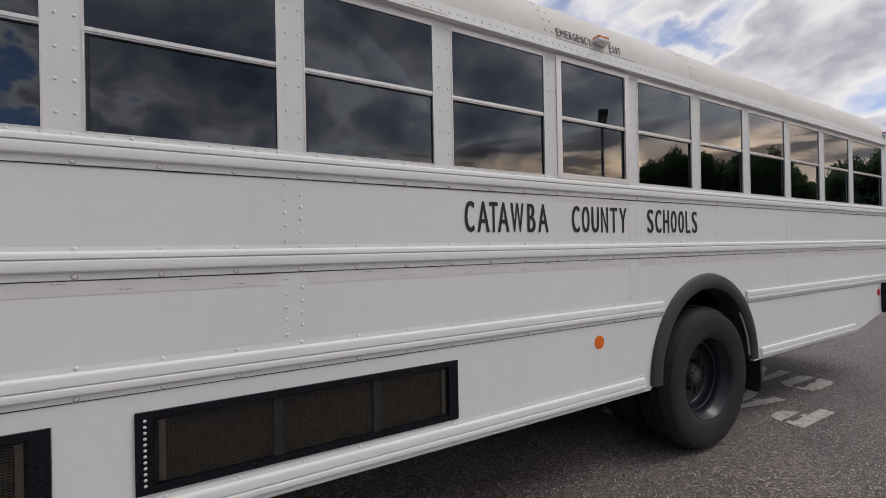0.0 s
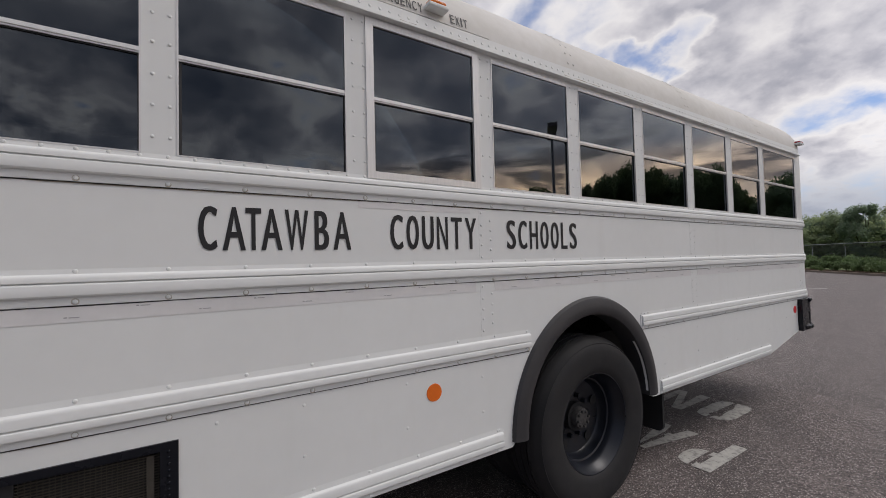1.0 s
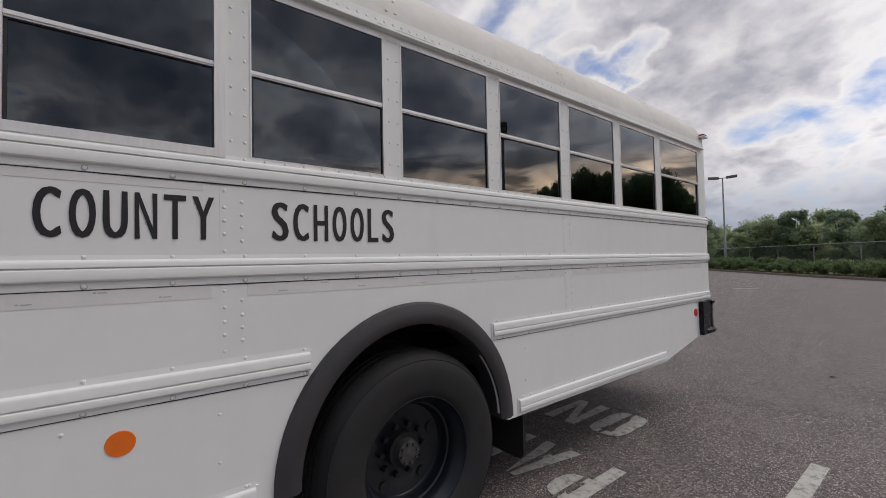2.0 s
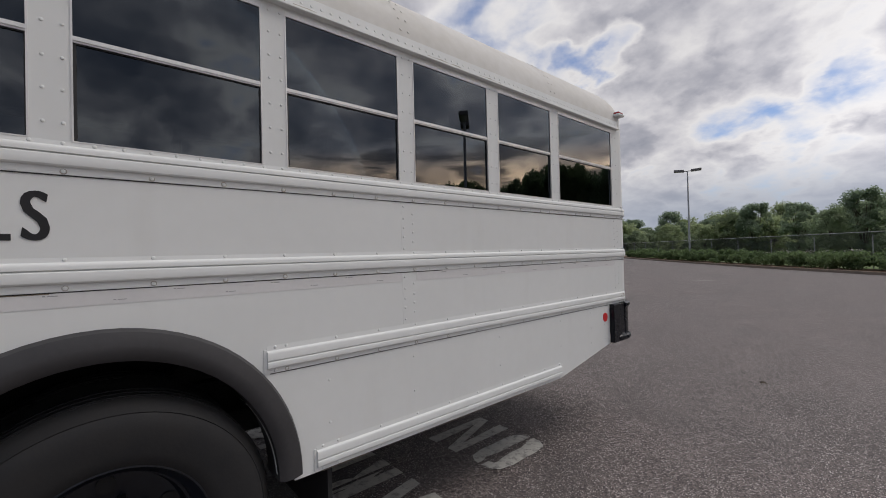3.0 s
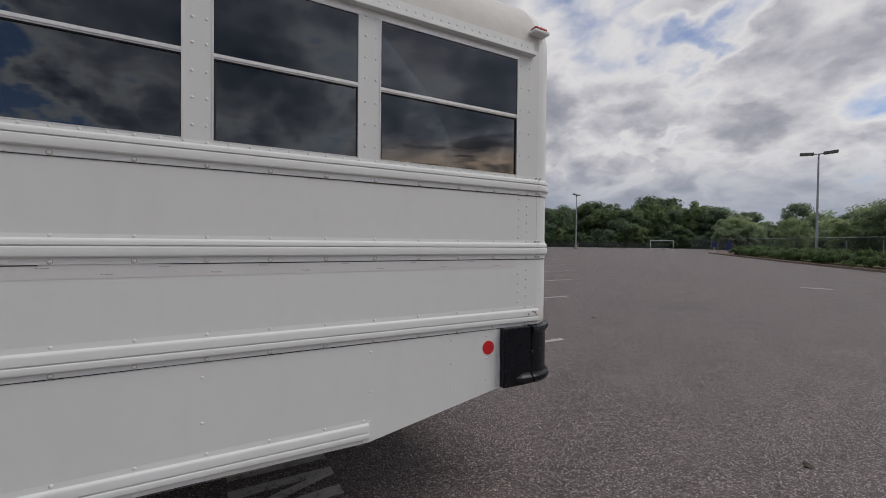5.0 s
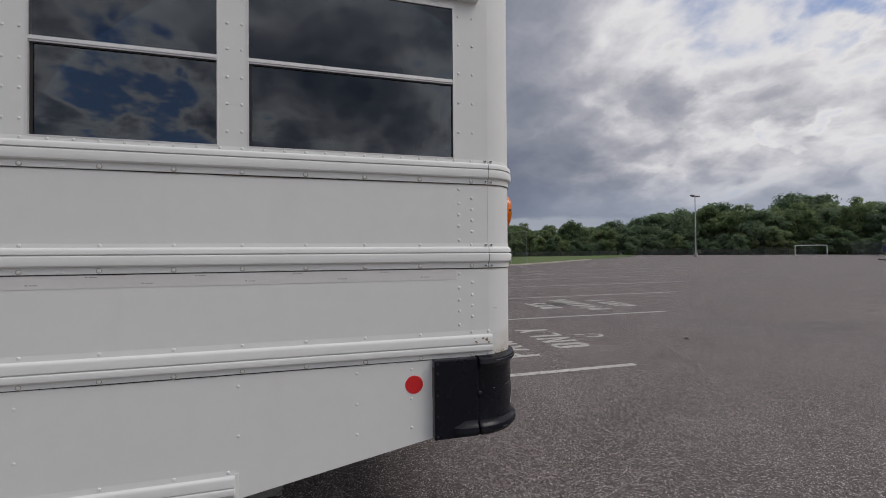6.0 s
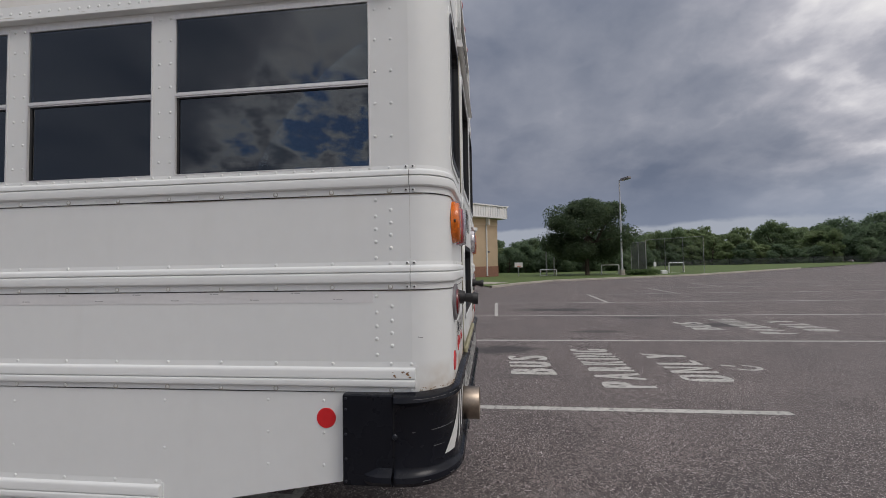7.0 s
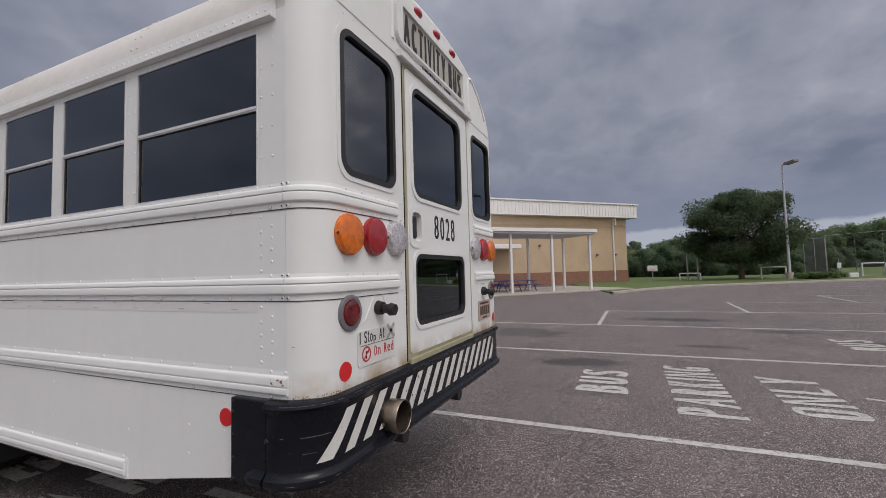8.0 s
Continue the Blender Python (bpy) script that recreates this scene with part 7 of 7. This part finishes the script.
# ---- chain link fences ----
def chain_fence(name, pts, h, label, spacing=3.0, mesh_step=0.14, wire=0.004, tube=GALV, z_extra=0.06):
    f = empty(name, (pts[0][0], pts[0][1], ground_z(*pts[0])), label, "fence")
    for p, q in zip(pts, pts[1:]):
        p, q = Vector(p), Vector(q)
        L_ = (q - p).length
        n = max(1, round(L_ / spacing))
        for i in range(n + 1):
            c = p.lerp(q, i / n)
            z = ground_z(c.x, c.y)
            bm = bmesh.new()
            cyl(bm, (c.x, c.y, z - 0.1), (c.x, c.y, z + h + 0.05), 0.026, seg=8)
            part("fence_post", bm, tube, f)
        bm = bmesh.new()
        za, zb = ground_z(*p) + z_extra, ground_z(*q) + z_extra
        cyl(bm, (p.x, p.y, za + h), (q.x, q.y, zb + h), 0.02, seg=6)
        part("top_rail", bm, tube, f)
        # woven wire: two sets of slanting strands
        vs, fs = [], []
        d = (q - p) / L_
        k = -h
        while k < L_:
            for s in (1, -1):
                a0, a1 = k, k + h
                z0, z1 = (0.0, h) if s > 0 else (h, 0.0)
                lo, hi = max(a0, 0), min(a1, L_)
                if hi > lo:
                    t0, t1 = (lo - a0) / h, (hi - a0) / h
                    e = []
                    for a, t in ((lo, t0), (hi, t1)):
                        c = p + d * a
                        e.append(Vector((c.x, c.y, za + (zb - za) * a / L_ + z0 + (z1 - z0) * t)))
                    b = len(vs)
                    o = Vector((0, 0, wire))
                    vs += [e[0] - o, e[1] - o, e[1] + o, e[0] + o]
                    fs.append((b, b + 1, b + 2, b + 3))
            k += mesh_step
        me = bpy.data.meshes.new("woven_wire")
        me.from_pydata([tuple(v) for v in vs], [], fs)
        link("woven_wire", me, FENCEM, f)
    return f


chain_fence("chain_link_fence", [tuple(K0 + HD_ * -24 + HN * 2.5), tuple(K0 + HD_ * 44.6 + HN * 2.5), tuple(K0 + HD_ * 45.2 + HN * 0.9)], 1.9, "grey chain link fence behind the shrubs", 4.0, 0.12, 0.005)
chain_fence("backstop_fence", [at8(72.7, 55), at8(70.6, 54), at8(68.7, 53), at8(66.6, 52)], 3.7, "tall grey chain link backstop on the field", 2.0, 0.2, 0.006)
chain_fence("mesh_fence", [at8(74.4, 55), at8(72.75, 54.8)], 3.5, "dense grey mesh panel beside the backstop", 0.8, 0.06, 0.012)
chain_fence("field_fence", [at(69, 100), at(50, 104), at(33, 100)], 1.15, "dark fence at the foot of the far woods", 4.0, 0.16, 0.012, UNDER)
chain_fence("boundary_fence", [at(30.3, 84), at(27.0, 84)], 1.9, "grey chain link fence across the car park's end", 2.6, 0.10, 0.007, FENCEM)


# a small blue board on a pale post where the shrub bed ends
ex, ey = K0 + HD_ * 44.9 + HN * 0.4
ez = ground_z(ex, ey)
board = empty("sign_post", (ex, ey, ez), "small blue board on a pale post at the kerb's end", "sign")
bm = bmesh.new()
cyl(bm, (ex, ey, ez), (ex, ey, ez + 1.5), 0.05, seg=10)
part("post", bm, FASCIA, board)
bm = bmesh.new()
box(bm, (-0.27, -0.075, 0.85), (0.27, -0.052, 1.5), 0.006, 1, m=Matrix.Translation((ex, ey, ez)) @ Matrix.Rotation(radians(28), 4, "Z"))
part("panel", bm, TABLEBLUE, board, "blue panel")


# ---- goals, hoop and small things on the field ----
def goal(x, y, w, h, yaw, label):
    z = ground_z(x, y)
    m = Matrix.Translation((x, y, z)) @ Matrix.Rotation(radians(yaw), 4, "Z")
    g = empty("football_goal", (x, y, z), label, "goal", "goals on the field")

    def tube(name, a, b, r=0.06):
        bm = bmesh.new()
        cyl(bm, m @ Vector(a), m @ Vector(b), r, seg=8)
        part(name, bm, FASCIA, g)
    tube("goal_post", (-w / 2, 0, 0), (-w / 2, 0, h))
    tube("goal_post", (w / 2, 0, 0), (w / 2, 0, h))
    tube("crossbar", (-w / 2, 0, h), (w / 2, 0, h))
    for s in (-1, 1):
        tube("side_stay", (s * w / 2, 0, h), (s * w / 2, 1.2, 0), 0.035)
    tube("ground_bar", (-w / 2, 1.2, 0.03), (w / 2, 1.2, 0.03), 0.035)


goal(*at8(77.0, 51), 1.75, 1.06, 80, "white football goal on the grass")
goal(*at8(84.8, 50), 1.75, 0.72, 85, "small white football goal by the trees")
goal(*at8(69.45, 54), 1.4, 1.1, 75, "white football goal behind the backstop")
goal(*at(33.4, 92), 4.0, 1.65, 33, "white football goal at the car park's far end")
x, y = at8(88.75, 50)
z = ground_z(x, y)
hoop = empty("basketball_hoop", (x, y, z), "white basketball backboard on a grey pole", "basketball hoop")
bm = bmesh.new()
cyl(bm, (x, y, z), (x, y, z + 1.2), 0.05, seg=10)
part("pole", bm, GALV, hoop)
bm = bmesh.new()
box(bm, (x + 0.3, y - 0.46, z + 1.05), (x + 0.35, y + 0.46, z + 1.6), 0.02)
part("backboard", bm, FASCIA, hoop)
bm = bmesh.new()
lathe(bm, [(-0.02, 0.23), (0.02, 0.23), (0.02, 0.20), (-0.02, 0.20)], (x + 0.6, y, z + 1.17), "z", 16)
part("rim", bm, ORANGE_DOT, hoop)
for az, d, h in ((82.2, 49, 3.5), (81.2, 50, 2.1)):
    x, y = at(az, d)
    bm = bmesh.new()
    cyl(bm, (x, y, ground_z(x, y)), (x, y, ground_z(x, y) + h), 0.08, 0.07, 10)
    tagged(part("utility_post", bm, GALV), "plain grey steel post on the grass", "post", "field posts")
x, y = at8(70.9, 50)
bm = bmesh.new()
box(bm, (x - 0.25, y - 0.3, ground_z(x, y)), (x + 0.25, y + 0.3, ground_z(x, y) + 0.4), 0.06)
tagged(part("concrete_block", bm, FASCIA), "pale concrete block at the kerb", "block")
x, y = at8(71.84, 50)
bm = bmesh.new()
cyl(bm, (x, y, ground_z(x, y)), (x, y, ground_z(x, y) + 1.6), 0.03, seg=8)
post_ = part("notice_post", bm, GALV)
tagged(post_, "small white notice on a thin post", "notice")
bm = bmesh.new()
box(bm, (x + 0.03, y - 0.13, ground_z(x, y) + 0.8), (x + 0.06, y + 0.13, ground_z(x, y) + 1.25), 0.01)
part("notice_board", bm, FASCIA, post_)
for k in range(6):
    x, y = at8(74.6 - 0.5 * k, 47.5 + (k % 3) * 0.6)
    o = new("shrub", SH[k % 4])
    o.matrix_basis = Matrix.Translation((x, y, ground_z(x, y))) @ Matrix.Rotation(k * 1.3, 4, "Z") @ Matrix.Diagonal((0.8, 0.8, 0.8, 1))
    tagged(o, "low dark bush at the foot of the lamp", "shrub", "lamp bushes")
# blue board and pale post where the fence ends
p = K0 + HD_ * 43.2 + HN * 1.6
z = ground_z(p.x, p.y)
bm = bmesh.new()
cyl(bm, (p.x, p.y, z), (p.x, p.y, z + 1.7), 0.05, seg=10)
bp_ = part("board_post", bm, GALV)
tagged(bp_, "small blue board on a pale post at the fence end", "board")
bm = bmesh.new()
box(bm, (p.x - 0.3, p.y - 0.08, z + 0.5), (p.x + 0.3, p.y - 0.05, z + 1.6), 0.02)
part("board", bm, TABLEBLUE, bp_, "blue board")
# small litter and tar marks on the asphalt
rs = random.Random(9)
for x, y, r in ((0.63, 1.85, 0.035), (-4.0, 5.1, 0.05)):
    bm = bmesh.new()
    pts = [(x + math.cos(k * 0.7) * r * rs.uniform(0.6, 1.5), y + math.sin(k * 0.7) * r * rs.uniform(0.5, 1.2), ground_z(x, y) + rs.uniform(0.004, 0.02)) for k in range(9)]
    vs = [bm.verts.new(p) for p in pts]
    c = bm.verts.new((x, y, ground_z(x, y) + 0.03))
    for k in range(9):
        bm.faces.new((vs[k], vs[(k + 1) % 9], c))
    tagged(part("dry_leaf", bm, BARK), "small dark dry leaf lying on asphalt", "leaf", "litter")
